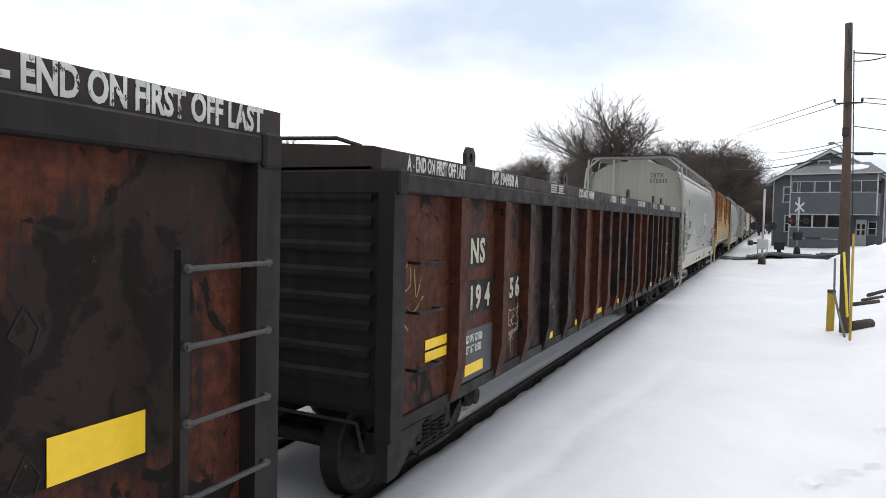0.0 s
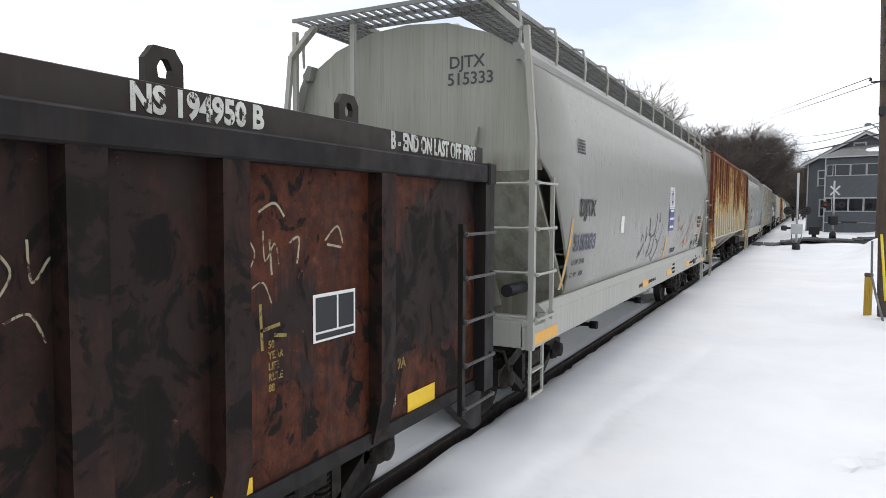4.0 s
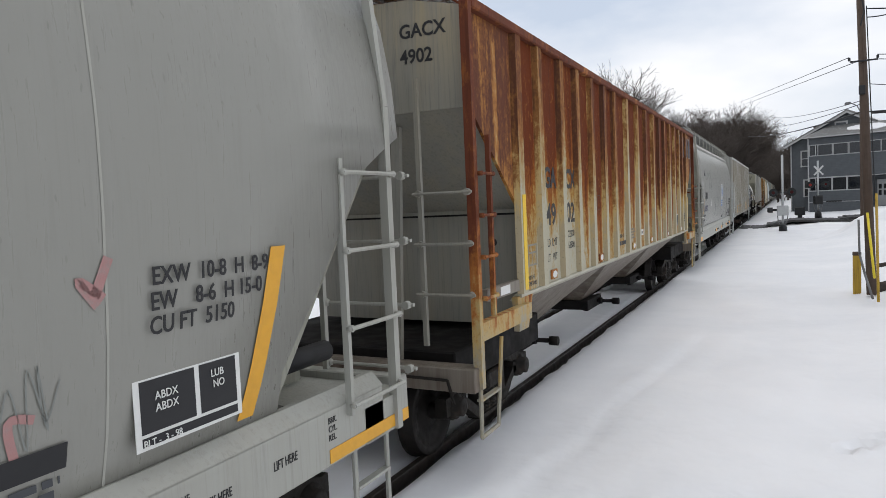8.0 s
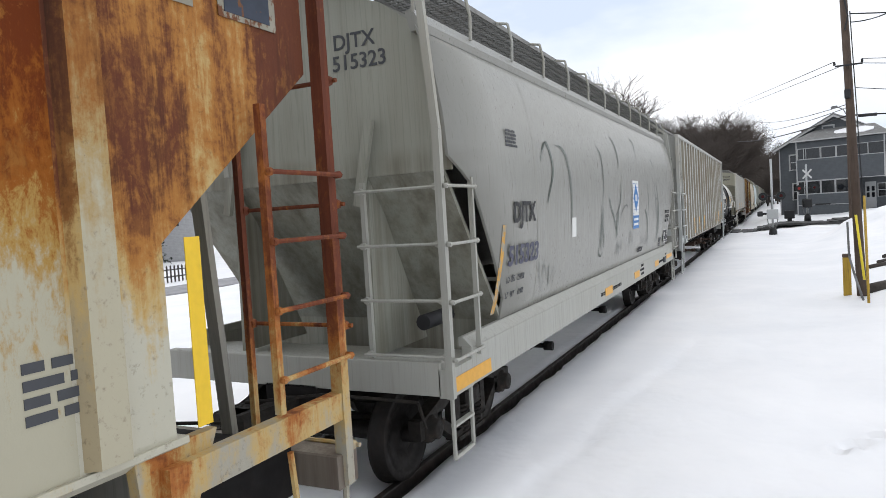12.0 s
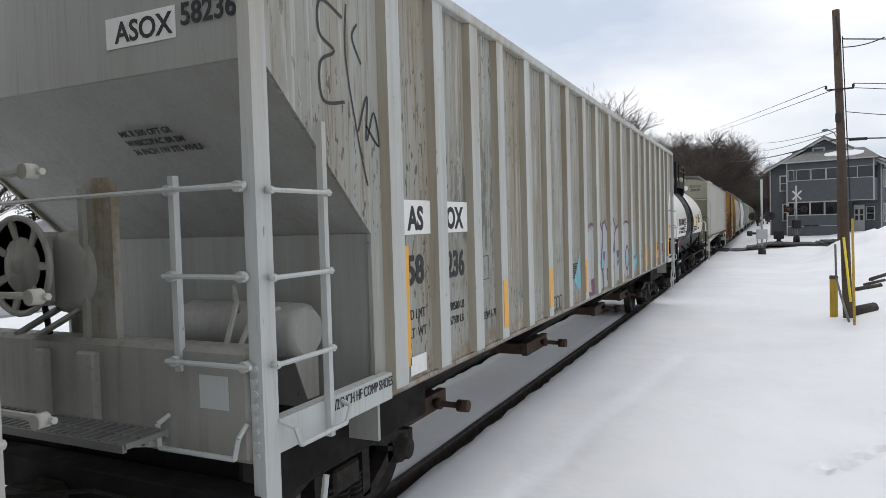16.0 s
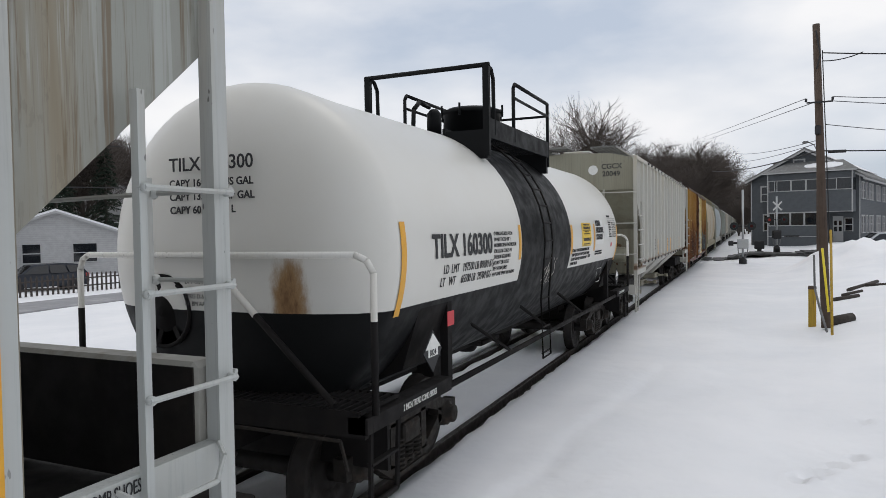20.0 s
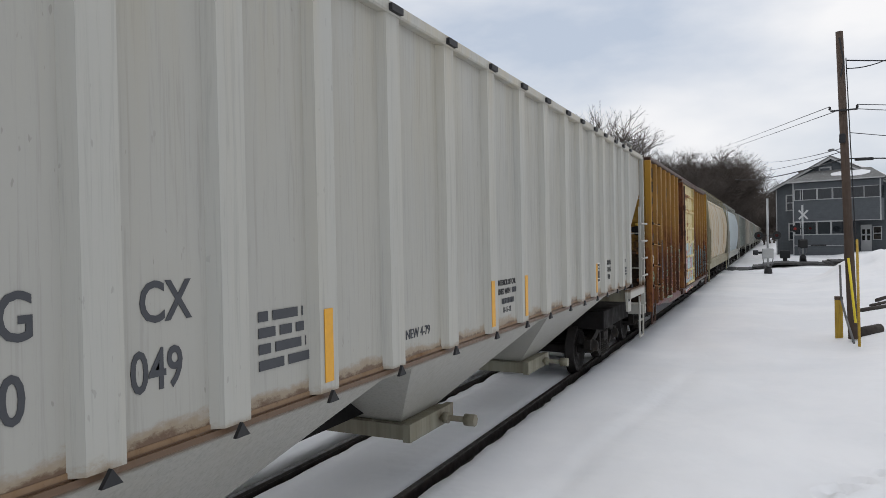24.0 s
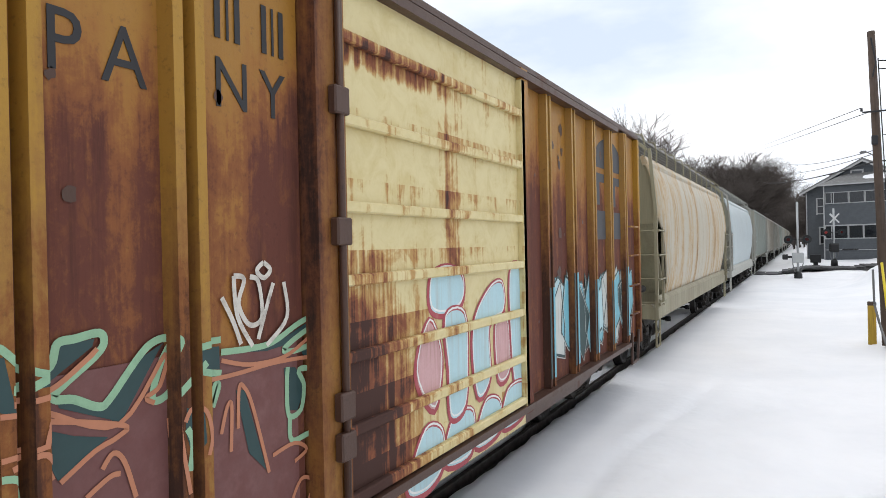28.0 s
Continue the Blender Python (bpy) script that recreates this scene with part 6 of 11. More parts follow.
        for x in (-1.28, 1.28):
            for y in ((2.0, 5.5) if k == 0 else (10.57, 14.15, 15.62)):
                bm = B()
                out = [(-0.11, 0.0), (0.11, 0.0), (0.11, 0.15), (0.06, 0.215), (-0.06, 0.215), (-0.11, 0.15)]
                hole = [(-0.035, 0.07), (0.035, 0.07), (0.045, 0.115), (0.02, 0.16), (-0.02, 0.16), (-0.045, 0.115)]
                vo = [[bm.verts.new((x + d, y + u, zt + 0.17 + v)) for u, v in out] for d in (-0.02, 0.02)]
                vi = [[bm.verts.new((x + d, y + u, zt + 0.17 + v)) for u, v in hole] for d in (-0.02, 0.02)]
                for i in range(6):
                    j = (i + 1) % 6
                    bm.faces.new((vo[0][i], vo[0][j], vi[0][j], vi[0][i]))
                    bm.faces.new((vo[1][j], vo[1][i], vi[1][i], vi[1][j]))
                    bm.faces.new((vo[0][j], vo[0][i], vo[1][i], vo[1][j]))
                    bm.faces.new((vi[0][i], vi[0][j], vi[1][j], vi[1][i]))
                bmesh.ops.recalc_face_normals(bm, faces=bm.faces)
                part("lifting_lug", bm, LID, lid)
    for s, y in ((-1, 0.0), (1, L)):
        bm = B()
        pipe(bm, [(0.2, y + s * 0.02, zt + 0.21), (0.35, y + s * 0.03, zt + 0.27), (1.1, y + s * 0.03, zt + 0.25), (1.3, y + s * 0.02, zt + 0.19)], 0.016, 6)
        part("grab_iron", bm, LID, car)
    X = 1.502
    if first:
        side_text(car, "A - END ON FIRST OFF LAST", 0.32, zt + 0.04, 0.11, WHITE, X, 0.55, 0.006)
        side_text(car, "B - END ON LAST OFF FIRST", L - 1.38, zt + 0.045, 0.115, WHITE, X, 0.66, 0.006)
    else:
        side_text(car, "A - END ON FIRST OFF LAST", L - 1.40, zt + 0.04, 0.125, WHITE, X, 0.66, 0.006)
    return car


G_OCHRE = chipped("spray_ochre_worn", (0.27, 0.19, 0.05), (0.04, 0.018, 0.010), 24, 0.53)
G_CHALK = chipped("spray_chalk", (0.36, 0.31, 0.21), (0.045, 0.018, 0.012), 30, 0.53)
G_RIBS = [1.15, 2.22, 3.02, 3.84, 4.71, 5.60, 6.45, 7.24, 8.01, 8.73, 9.46, 10.23, 11.12, 11.95, 12.80, 13.52, 14.27, 15.6]
gon = gondola(4.2, 17.2, G_RIBS, True)
X = 1.502
side_text(gon, "NS 194950 A", 2.07, 2.80, 0.115, WHITE, X, 0.86, 0.006)
side_text(gon, "NS 194950 B", 13.80, 2.80, 0.115, WHITE, X, 0.90, 0.006)
side_text(gon, "A - MIDDLE", 7.73, 2.80, 0.105, WHITE, X, 0.64, 0.007)
side_text(gon, "B - MIDDLE", 8.62, 2.80, 0.105, WHITE, X, 0.66, 0.007)
side_text(gon, "DO NOT HUMP", 5.54, 2.795, 0.115, WHITE, X, 0.80, 0.006)
side_text(gon, "DO NOT HUMP", 10.55, 2.795, 0.11, WHITE, X, 0.84, 0.006)
for ya in (4.1, 12.7):
    fine_print(gon, WHITE, X, ya, ya + 0.28, 2.79, 2.91, 4)
    fine_print(gon, WHITE, X, ya + 0.34, ya + 0.62, 2.79, 2.91, 4)
X = 1.527
for body, y, z, cap in (("N", 1.50, 2.04, 0.22), ("S", 1.73, 2.04, 0.22), ("1", 1.49, 1.61, 0.21), ("9", 1.65, 1.61, 0.21), ("4", 1.88, 1.61, 0.21), ("9", 2.40, 1.62, 0.20), ("5", 2.58, 1.62, 0.20), ("6", 2.76, 1.62, 0.20)):
    side_text(gon, body, y, z, cap, STENCIL, X + 0.004, 0.85, 0.010)
end_text(gon, "N S 1 9 4 9 5 6", -0.2, -0.073, 2.645, 0.085, WHITE, 1.0, 0.003)
decal(gon, DARKGREY, X - 0.001, 1.32, 2.10, 0.95, 1.42, "repaint_patch")
decal(gon, GON_DARK, X - 0.002, 1.46, 2.10, 1.56, 1.87, "repaint_patch")
decal(gon, GON_DARK, X - 0.002, 1.47, 1.93, 2.0, 2.30, "repaint_patch")
decal(gon, GON_DARK, X - 0.002, 2.33, 2.92, 1.58, 1.86, "repaint_patch")
side_text(gon, "LD WT 171500", 1.45, 1.30, 0.068, WHITE, X + 0.004, 0.62, 0.003)
side_text(gon, "LT WT  91500", 1.45, 1.20, 0.068, WHITE, X + 0.004, 0.62, 0.003)
decal(gon, YELLOW, X + 0.004, 1.43, 1.86, 1.0, 1.10)
decal(gon, YELLOW, X + 0.004, 0.62, 1.02, 1.28, 1.36)
decal(gon, YELLOW, X + 0.004, 0.62, 1.02, 1.38, 1.46)
for y in (3.86, 5.4, 6.75, 8.48, 10.12, 12.25, 14.05, 16.0):
    decal(gon, YELLOW, X + 0.002, y, y + 0.40, 0.91, 1.02 if y < 15 else 1.07)
consolidated(gon, X, 14.95, 15.36, 1.62, 1.9)


def marks(car, mat, x, y0, y1, z0, z1, lines, w, soft=True, label="", name="graffiti"):
    """Hand-drawn strokes, given in parts of the field from y0 to y1 and z0 to z1."""
    for line in lines:
        pts = [(y0 + (y1 - y0) * u, z0 + (z1 - z0) * v) for u, v in line]
        part(name, ribbon(B(), smooth_line(pts, 6) if soft and len(pts) > 2 else pts, w, x), mat, car, label)


TAG = ([(0.15, 0.92), (0.03, 0.78), (0.0, 0.38), (0.10, 0.22), (0.2, 0.34)], [(0.20, 0.52), (0.33, 0.62), (0.30, 0.84), (0.20, 0.74), (0.20, 0.34), (0.34, 0.26)], [(0.55, 0.86), (0.42, 0.92), (0.38, 0.42), (0.50, 0.26), (0.57, 0.46), (0.47, 0.5)], [(0.75, 0.92), (0.62, 0.86), (0.60, 0.32), (0.74, 0.30)], [(0.60, 0.58), (0.73, 0.62)], [(0.98, 0.98), (0.83, 0.90), (0.86, 0.65), (0.98, 0.50), (0.95, 0.25), (0.80, 0.28)], [(0.9, 1.15), (0.92, 0.12)],
       [(0.10, 0.12), (0.4, 0.0), (0.7, 0.04), (1.0, 0.14)], [(0.1, 0.02), (0.5, -0.09), (0.96, 0.02)], [(0.55, -0.05), (0.53, -0.85)], [(0.44, -0.34), (0.55, -0.14), (0.66, -0.34)])
marks(gon, G_CHALK, X, 2.38, 2.91, 1.24, 1.50, TAG, 0.017, True, "white sprayed tag")
marks(gon, G_CHALK, X, 3.92, 4.30, 1.28, 1.52, TAG[:7], 0.010)
WORD = ([(0.0, 0.0), (0.02, 0.9), (0.12, 1.0), (0.16, 0.75), (0.03, 0.55), (0.17, 0.05)], [(0.24, 0.0), (0.33, 0.95), (0.42, 0.0)], [(0.27, 0.4), (0.40, 0.4)], [(0.46, 1.0), (0.53, 0.05), (0.60, 1.0)], [(0.76, 0.95), (0.66, 0.9), (0.66, 0.1), (0.78, 0.1)], [(0.66, 0.5), (0.75, 0.52)], [(0.84, 0.0), (0.85, 1.0), (0.98, 0.1), (1.0, 1.05)])
marks(gon, G_CHALK, X, 9.60, 10.28, 1.86, 2.10, WORD, 0.020, False)
marks(gon, G_CHALK, X, 9.58, 9.80, 2.16, 2.40, ([(0.0, 1.0), (0.05, 0.0)], [(0.0, 0.45), (0.9, 0.55)], [(0.85, 0.95), (0.95, 0.2)]), 0.022)
ring = [(9.96 + 0.11 * math.cos(a), 2.36 + 0.075 * math.sin(a)) for a in [2 * math.pi * i / 16 for i in range(16)]]
part("graffiti", ribbon(B(), ring, 0.03, X, True), G_CHALK, gon, "sprayed skull")
marks(gon, G_CHALK, X, 9.86, 10.06, 2.14, 2.36, ([(0.2, 1.0), (0.35, 0.75), (0.55, 0.8), (0.8, 1.0)], [(0.35, 0.75), (0.4, 0.3), (0.2, 0.05)], [(0.6, 0.75), (0.55, 0.3), (0.9, 0.0)], [(0.3, 0.05), (0.8, 0.02)]), 0.022)
marks(gon, G_CHALK, X, 10.54, 10.70, 2.20, 2.36, ([(0.9, 0.9), (0.3, 1.0), (0.0, 0.55), (0.3, 0.05), (0.9, 0.2)], [(0.35, 0.6), (0.95, 0.5), (0.75, 0.2)]), 0.015)
ghost = smooth_line([(10.74, 2.18), (10.74, 2.32), (10.79, 2.37), (10.85, 2.32), (10.85, 2.17), (10.82, 2.21), (10.79, 2.17), (10.77, 2.21)], 5, True)
part("graffiti", ribbon(B(), ghost, 0.014, X, True), G_CHALK, gon)
marks(gon, G_CHALK, X, 10.52, 10.98, 1.0, 1.22, ([(0.02, 0.45), (0.1, 0.62), (0.15, 0.42), (0.24, 0.66)], [(0.36, 0.55), (0.5, 1.0), (0.55, 0.5), (0.82, 0.75)], [(0.4, 0.6), (0.62, 0.4), (0.9, 0.55)], [(0.3, 0.1), (0.9, 0.38)], [(0.32, 0.28), (0.94, 0.5)], [(0.42, 0.02), (0.5, 0.42)], [(0.58, 0.06), (0.66, 0.46)], [(0.74, 0.14), (0.82, 0.52)]), 0.010)
part("graffiti", patch(B(), [(10.02, 1.33), (10.06, 1.32), (10.05, 1.16), (10.02, 1.06), (10.00, 1.07), (9.985, 1.2)][::-1], X), G_CHALK, gon)
marks(gon, G_CHALK, X, 9.62, 10.0, 1.28, 1.62, ([(0.45, 0.9), (0.5, 0.4)], [(0.0, 0.1), (0.5, 0.2), (1.0, 0.5)], [(0.1, 0.7), (0.2, 0.4)], [(0.6, 0.35), (0.62, 0.02)]), 0.012)
side_text(gon, "BRAKESHOE", 11.38, 1.96, 0.05, G_OCHRE, X, 0.75, 0.001)
marks(gon, G_OCHRE, X, 11.4, 11.77, 1.78, 1.92, ([(0.0, 0.0), (0.97, 0.08), (1.0, 0.6), (0.75, 1.0), (0.6, 0.5), (0.05, 0.55), (0.0, 0.0)], [(0.2, 0.25), (0.26, 0.36)], [(0.7, 0.5), (0.8, 0.75), (0.9, 0.45)], [(0.35, 0.6), (0.5, 0.85), (0.6, 0.6)]), 0.013, False)
side_text(gon, "8-13", 11.5, 1.68, 0.06, G_OCHRE, X, 0.9, 0.001)
marks(gon, G_OCHRE, X, 9.02, 9.42, 1.25, 1.90, ([(0.0, 0.45), (0.15, 0.62), (0.35, 0.55), (0.2, 0.34), (0.0, 0.3)], [(0.52, 1.0), (0.6, 0.9), (0.5, 0.72), (0.54, 0.4), (0.5, 0.1)], [(0.5, 0.55), (0.75, 0.68), (1.0, 0.6), (0.95, 0.5)], [(0.02, 0.28), (0.3, 0.30), (0.5, 0.38)], [(0.02, 0.18), (0.2, 0.14), (0.36, 0.2)]), 0.020)
marks(gon, G_OCHRE, X, 9.05, 9.40, 1.0, 1.2, ([(0.5, 0.9), (0.8, 0.6), (0.6, 0.2)], [(0.0, 0.4), (0.3, 0.5)]), 0.02)
part("graffiti", ribbon(B(), smooth_line([(7.69, 1.55), (7.68, 1.38), (7.67, 1.2)], 5), 0.026, X), G_WHITE, gon, "white sprayed arrow")
part("graffiti", patch(B(), [(7.56, 1.28), (7.67, 1.23), (7.78, 1.33), (7.75, 1.20), (7.70, 1.12), (7.665, 1.00), (7.63, 1.12), (7.57, 1.19)][::-1], X), G_WHITE, gon, "white sprayed arrow head")
for y in (12.3, 13.2, 14.4):
    marks(gon, G_CHALK, X, y, y + 0.30, 1.85, 2.3, ([(0.1, 0.9), (0.3, 0.7), (0.15, 0.5)], [(0.5, 0.95), (0.55, 0.6), (0.8, 0.8), (0.9, 0.55)], [(0.2, 0.3), (0.5, 0.35), (0.7, 0.1)]), 0.010)
for k, body in enumerate(("50", "YEAR", "LIFE", "RULE", "88")):
    side_text(gon, body, 14.58, 1.66 - 0.058 * k, 0.04, G_OCHRE, X, 0.85, 0.001)
side_text(gon, "36 9A", 15.74, 1.28, 0.075, G_OCHRE, X, 0.9, 0.002)
for k in range(3):
    decal(gon, G_CHALK, X, 15.72, 15.84, 1.10 - 0.035 * k, 1.125 - 0.035 * k, "small_print")
marks(gon, G_CHALK, X, 14.52, 15.3, 1.95, 2.42, ([(0.0, 0.9), (0.15, 1.0), (0.25, 0.85)], [(0.1, 0.6), (0.12, 0.2)], [(0.3, 0.55), (0.4, 0.6), (0.38, 0.3)], [(0.7, 0.55), (0.85, 0.72), (0.92, 0.5)], [(0.72, 0.5), (0.9, 0.45)]), 0.014)
marks(gon, G_OCHRE, X, 14.5, 14.75, 1.55, 1.9, ([(0.1, 1.0), (0.15, 0.3)], [(0.1, 0.6), (0.7, 0.65)], [(0.5, 0.5), (0.9, 0.45)]), 0.02)
marks(gon, G_OCHRE, X, 0.22, 0.62, 1.55, 2.1, ([(0.1, 0.9), (0.3, 1.0), (0.35, 0.7), (0.1, 0.6)], [(0.5, 0.9), (0.6, 0.5), (0.8, 0.8)], [(0.2, 0.4), (0.5, 0.3), (0.9, 0.5)], [(0.05, 0.2), (0.3, 0.05)]), 0.016)

gon_lead = gondola(-14.4, 17.2, G_RIBS, False, 0.08)
decal(gon_lead, YELLOW, X + 0.002, 16.06, 16.51, 1.385, 1.575)
for z in (1.42, 1.98):
    part("placard_frame", ribbon(B(), [(15.92, z), (16.0, z - 0.08), (16.04, z + 0.02), (15.98, z + 0.11)], 0.012, X + 0.002, True), GON_DARK, gon_lead)


# ---- round-sided covered hopper
D_PROFILE = [(1.50, 1.36), (1.56, 1.62), (1.605, 2.0), (1.63, 2.5), (1.63, 2.85), (1.60, 3.25), (1.535, 3.62), (1.45, 3.88), (1.395, 3.98)]


def d_surface(z):
    for (xa, za), (xb, zb) in zip(D_PROFILE[:-1], D_PROFILE[1:]):
        if za <= z <= zb:
            f = (z - za) / (zb - za)
            return xa + f * (xb - xa), math.degrees(math.atan2(-(xb - xa), zb - za))
    return D_PROFILE[-1][0], 20.0


def round_hopper(y0, L, side, frame_m, end_m, label, near=True, rear=0.30, cut=0.0):
    car = car_thing("covered_hopper_car", label, y0)
    add_truck(car, 1.5, near)
    add_truck(car, L - 1.5, near)
    add_couplers(car, L)
    add_sill(car, L, UNDER)
    e = 0.28

    def inset(z):
        """How far the side sheet stops short of the car's end at height z."""
        if z > 2.84:
            return 0.16
        if z > 2.69:
            return 0.30 + 2.0 * (2.84 - z)
        return 0.60 + 0.76 * (2.69 - max(z, 1.6)) / 1.09
    zs = [1.36 + i * (3.98 - 1.36) / 22 for i in range(23)]
    for sg in (-1, 1):
        bm = B()
        cols = 12
        layers = []
        for off in (0.0, 0.025):
            rows = []
            for z in zs:
                x = d_surface(z)[0] - off
                p, q = inset(z), L - cut - inset(z)
                rows.append([bm.verts.new((sg * x, p + (q - p) * i / cols, z)) for i in range(cols + 1)])
            layers.append(rows)
        outer, back = layers
        for k in range(len(zs) - 1):
            for i in range(cols):
                for rows in layers:
                    bm.faces.new((rows[k][i], rows[k][i + 1], rows[k + 1][i + 1], rows[k + 1][i])).smooth = True
            for i in (0, cols):
                bm.faces.new((outer[k][i], outer[k + 1][i], back[k + 1][i], back[k][i]))
        for k in (0, len(zs) - 1):
            for i in range(cols):
                bm.faces.new((outer[k][i], outer[k][i + 1], back[k][i + 1], back[k][i]))
        bmesh.ops.recalc_face_normals(bm, faces=bm.faces)
        part("side_sheet", bm, side, car)
        # weld seams of the side sheets
        for q in range(1, 6):
            bm = B()
            y = L * q / 6
            for za, zb in zip(zs[:-1], zs[1:]):
                xa, xb = d_surface(za)[0], d_surface(zb)[0]
                box_pts = [(sg * (xa + 0.002), za), (sg * (xb + 0.002), zb)]
                v = [bm.verts.new((px, y + d, pz)) for px, pz in box_pts for d in (-0.006, 0.006)]
                bm.faces.new((v[0], v[1], v[3], v[2]))
            part("weld_seam", bm, frame_m, car)
        bm = B()
        prism(bm, [(sg * 1.34, 3.93), (sg * 1.42, 3.94), (sg * 1.44, 4.0), (sg * 1.40, 4.05), (sg * 1.36, 4.12), (sg * 1.30, 4.10)], "y", e - 0.1, L - cut - e + 0.1)
        part("eave_rail", bm, side, car)
        bm = B()
        box(bm, *sorted((sg * 1.50, sg * 1.60)), 0.45, L - 0.45, 0.97, 1.30, 0, 0.01)
        prism(bm, [(sg * 1.48, 1.30), (sg * 1.60, 1.30), (sg * 1.52, 1.38), (sg * 1.48, 1.38)], "y", 0.45, L - 0.45)
        for y, s in ((0.0, 1), (L - rear + 0.08, -1)):
            box(bm, *sorted((sg * 1.50, sg * 1.60)), *sorted((y, y + s * 0.45)), 0.97, 1.20)
        part("side_sill", bm, frame_m, car)
        for y, s in ((0.02, 1), (L - rear, -1)):
            bm = B()
            box(bm, *sorted((sg * 1.57, sg * 1.63)), y - 0.03, y + 0.03, 0.97, 3.1)
            bar(bm, (sg * 1.60, y, 3.1), (sg * 1.50, y + s * 0.03, 4.22), 0.06, 0.05, (0, 1, 0))
            bar(bm, (sg * 1.46, y, 4.20), (sg * 1.10, y, 4.52), 0.05, 0.08, (0, 1, 0))
            part("corner_post", bm, frame_m, car)
            if sg > 0 or not near:
                side_ladder(car, frame_m, sg * 1.63, *(sorted((y, y + s * 0.55))), 1.22, 2.74, 4, (1.28, 2.66), "ladder", (y + s * 0.55,), None, 0.016)
                bm = B()
                pipe(bm, [(sg * 1.56, y + s * 0.08, 1.0), (sg * 1.56, y + s * 0.08, 0.45), (sg * 1.56, y + s * 0.45, 0.45), (sg * 1.56, y + s * 0.45, 1.0)], 0.02, 6)
                bar(bm, (sg * 1.56, y + s * 0.08, 0.72), (sg * 1.56, y + s * 0.45, 0.72), 0.05, 0.02)
                part("sill_step", bm, frame_m, car)
    # roof
    bm = B()
    roof = [(-1.42, 3.95), (-1.30, 4.08), (-1.0, 4.26), (-0.5, 4.42), (0, 4.46), (0.5, 4.42), (1.0, 4.26), (1.30, 4.08), (1.42, 3.95)]
    prism(bm, roof, "y", e, L - cut - e, 0, True)
    part("roof", bm, side, car)
    bm = B()
    box(bm, -0.32, 0.32, 0.9, L - 0.9, 4.42, 4.60, 0, 0.03)
    part("hatch_trough", bm, side, car)
    for sg in (-1, 1):
        grating(car, *sorted((sg * 0.62, sg * 1.22)), 0.1, L - 0.1, 4.54, GRATE)
        n = int(L / 1.15)
        for i in range(n + 1):
            y = 0.15 + (L - 0.3) * i / n
            bm = B()
            pipe(bm, [(sg * 1.39, y, 4.08), (sg * 1.40, y, 4.30), (sg * 1.36, y, 4.50), (sg * 1.22, y, 4.53)], 0.016, 6)
            part("walkway_post", bm, frame_m, car)
    for y in (0.1, L - 0.1):
        s = 1 if y < 1 else -1
        slatted(car, -1.22, 1.22, *sorted((y - s * 0.35, y + s * 0.25)), 4.545, 22 if near else 8, GRATE)
    # ends: an upright sheet, then a slope sheet down to the truck
    for y, s in ((e, 1), (L - cut - e, -1)):
        bm = B()
        arc = [(-1.40, 3.97), (-1.0, 4.26), (-0.5, 4.42), (0, 4.46), (0.5, 4.42), (1.0, 4.26), (1.40, 3.97), (1.58, 3.3), (1.60, 2.8), (-1.60, 2.8), (-1.58, 3.3)]
        prism(bm, arc, "y", *sorted((y - s * 0.012, y + s * 0.012)))
        part("end_sheet", bm, end_m, car)
        bm = B()
        prism(bm, [(y, 2.82), (y + s * 1.14, 1.34), (y + s * 1.17, 1.38), (y + s * 0.03, 2.86)], "x", -1.50, 1.50)
        box(bm, -1.5, 1.5, *sorted((y + s * 1.11, y + s * 1.14)), 0.95, 1.38)
        part("slope_sheet", bm, end_m, car)
        bm = B()
        box(bm, -1.52, 1.52, *sorted((y - s * 0.28, y - s * 0.16)), 0.98, 1.26, 0, 0.01)
        box(bm, -1.5, 1.5, *sorted((y - s * 0.16, y + s * 0.5)), 1.16, 1.20)
        part("end_sill", bm, frame_m, car)
        for x in (-0.75, 0.75):
            bm = B()
            prism(bm, [(y + s * 0.02, 2.78), (y + s * 0.10, 2.78), (y + s * 0.95, 1.22), (y - s * 0.02, 1.22)], "x", x - 0.02, x + 0.02)
            part("slope_gusset", bm, end_m, car)
            part("slope_brace", bar(B(), (x - 0.05, y - s * 0.05, 2.55), (x + 0.12, y - s * 0.06, 3.28), 0.08, 0.05, (0, 1, 0)), end_m, car)
        # black disc put in for the dark inside a round hole
        part("bolt_hole", disc(B(), (1.15, y + s * 0.42, 1.50), "y", 0.07, 0.5, 12), BLACK, car)
        end_ladder(car, frame_m, y - s * 0.22, 0.86, 1.56, 1.24, 2.74, 4, -s, (0.86,))
        for x in (-1.46, -0.62):
            part("end_stanchion", bar(B(), (x, y - s * 0.2, 2.9), (x, y - s * 0.2, 4.5), 0.06, 0.05, (0, 1, 0)), frame_m, car)
    brake_wheel(car, UNDER, -0.75, L - 0.1, 2.0)
    for q in range(3):
        bay(car, end_m, L * (0.27 + 0.23 * q), 1.35, 1.35, 1.45, UNDER, 0.52)
    return car


def d_text(car, body, y, z, cap, mat, wide=1.0, thick=0.0):
    x, tilt = d_surface(z + cap / 2)
    return side_text(car, body, y, z, cap, mat, x + 0.012, wide, thick, tilt)


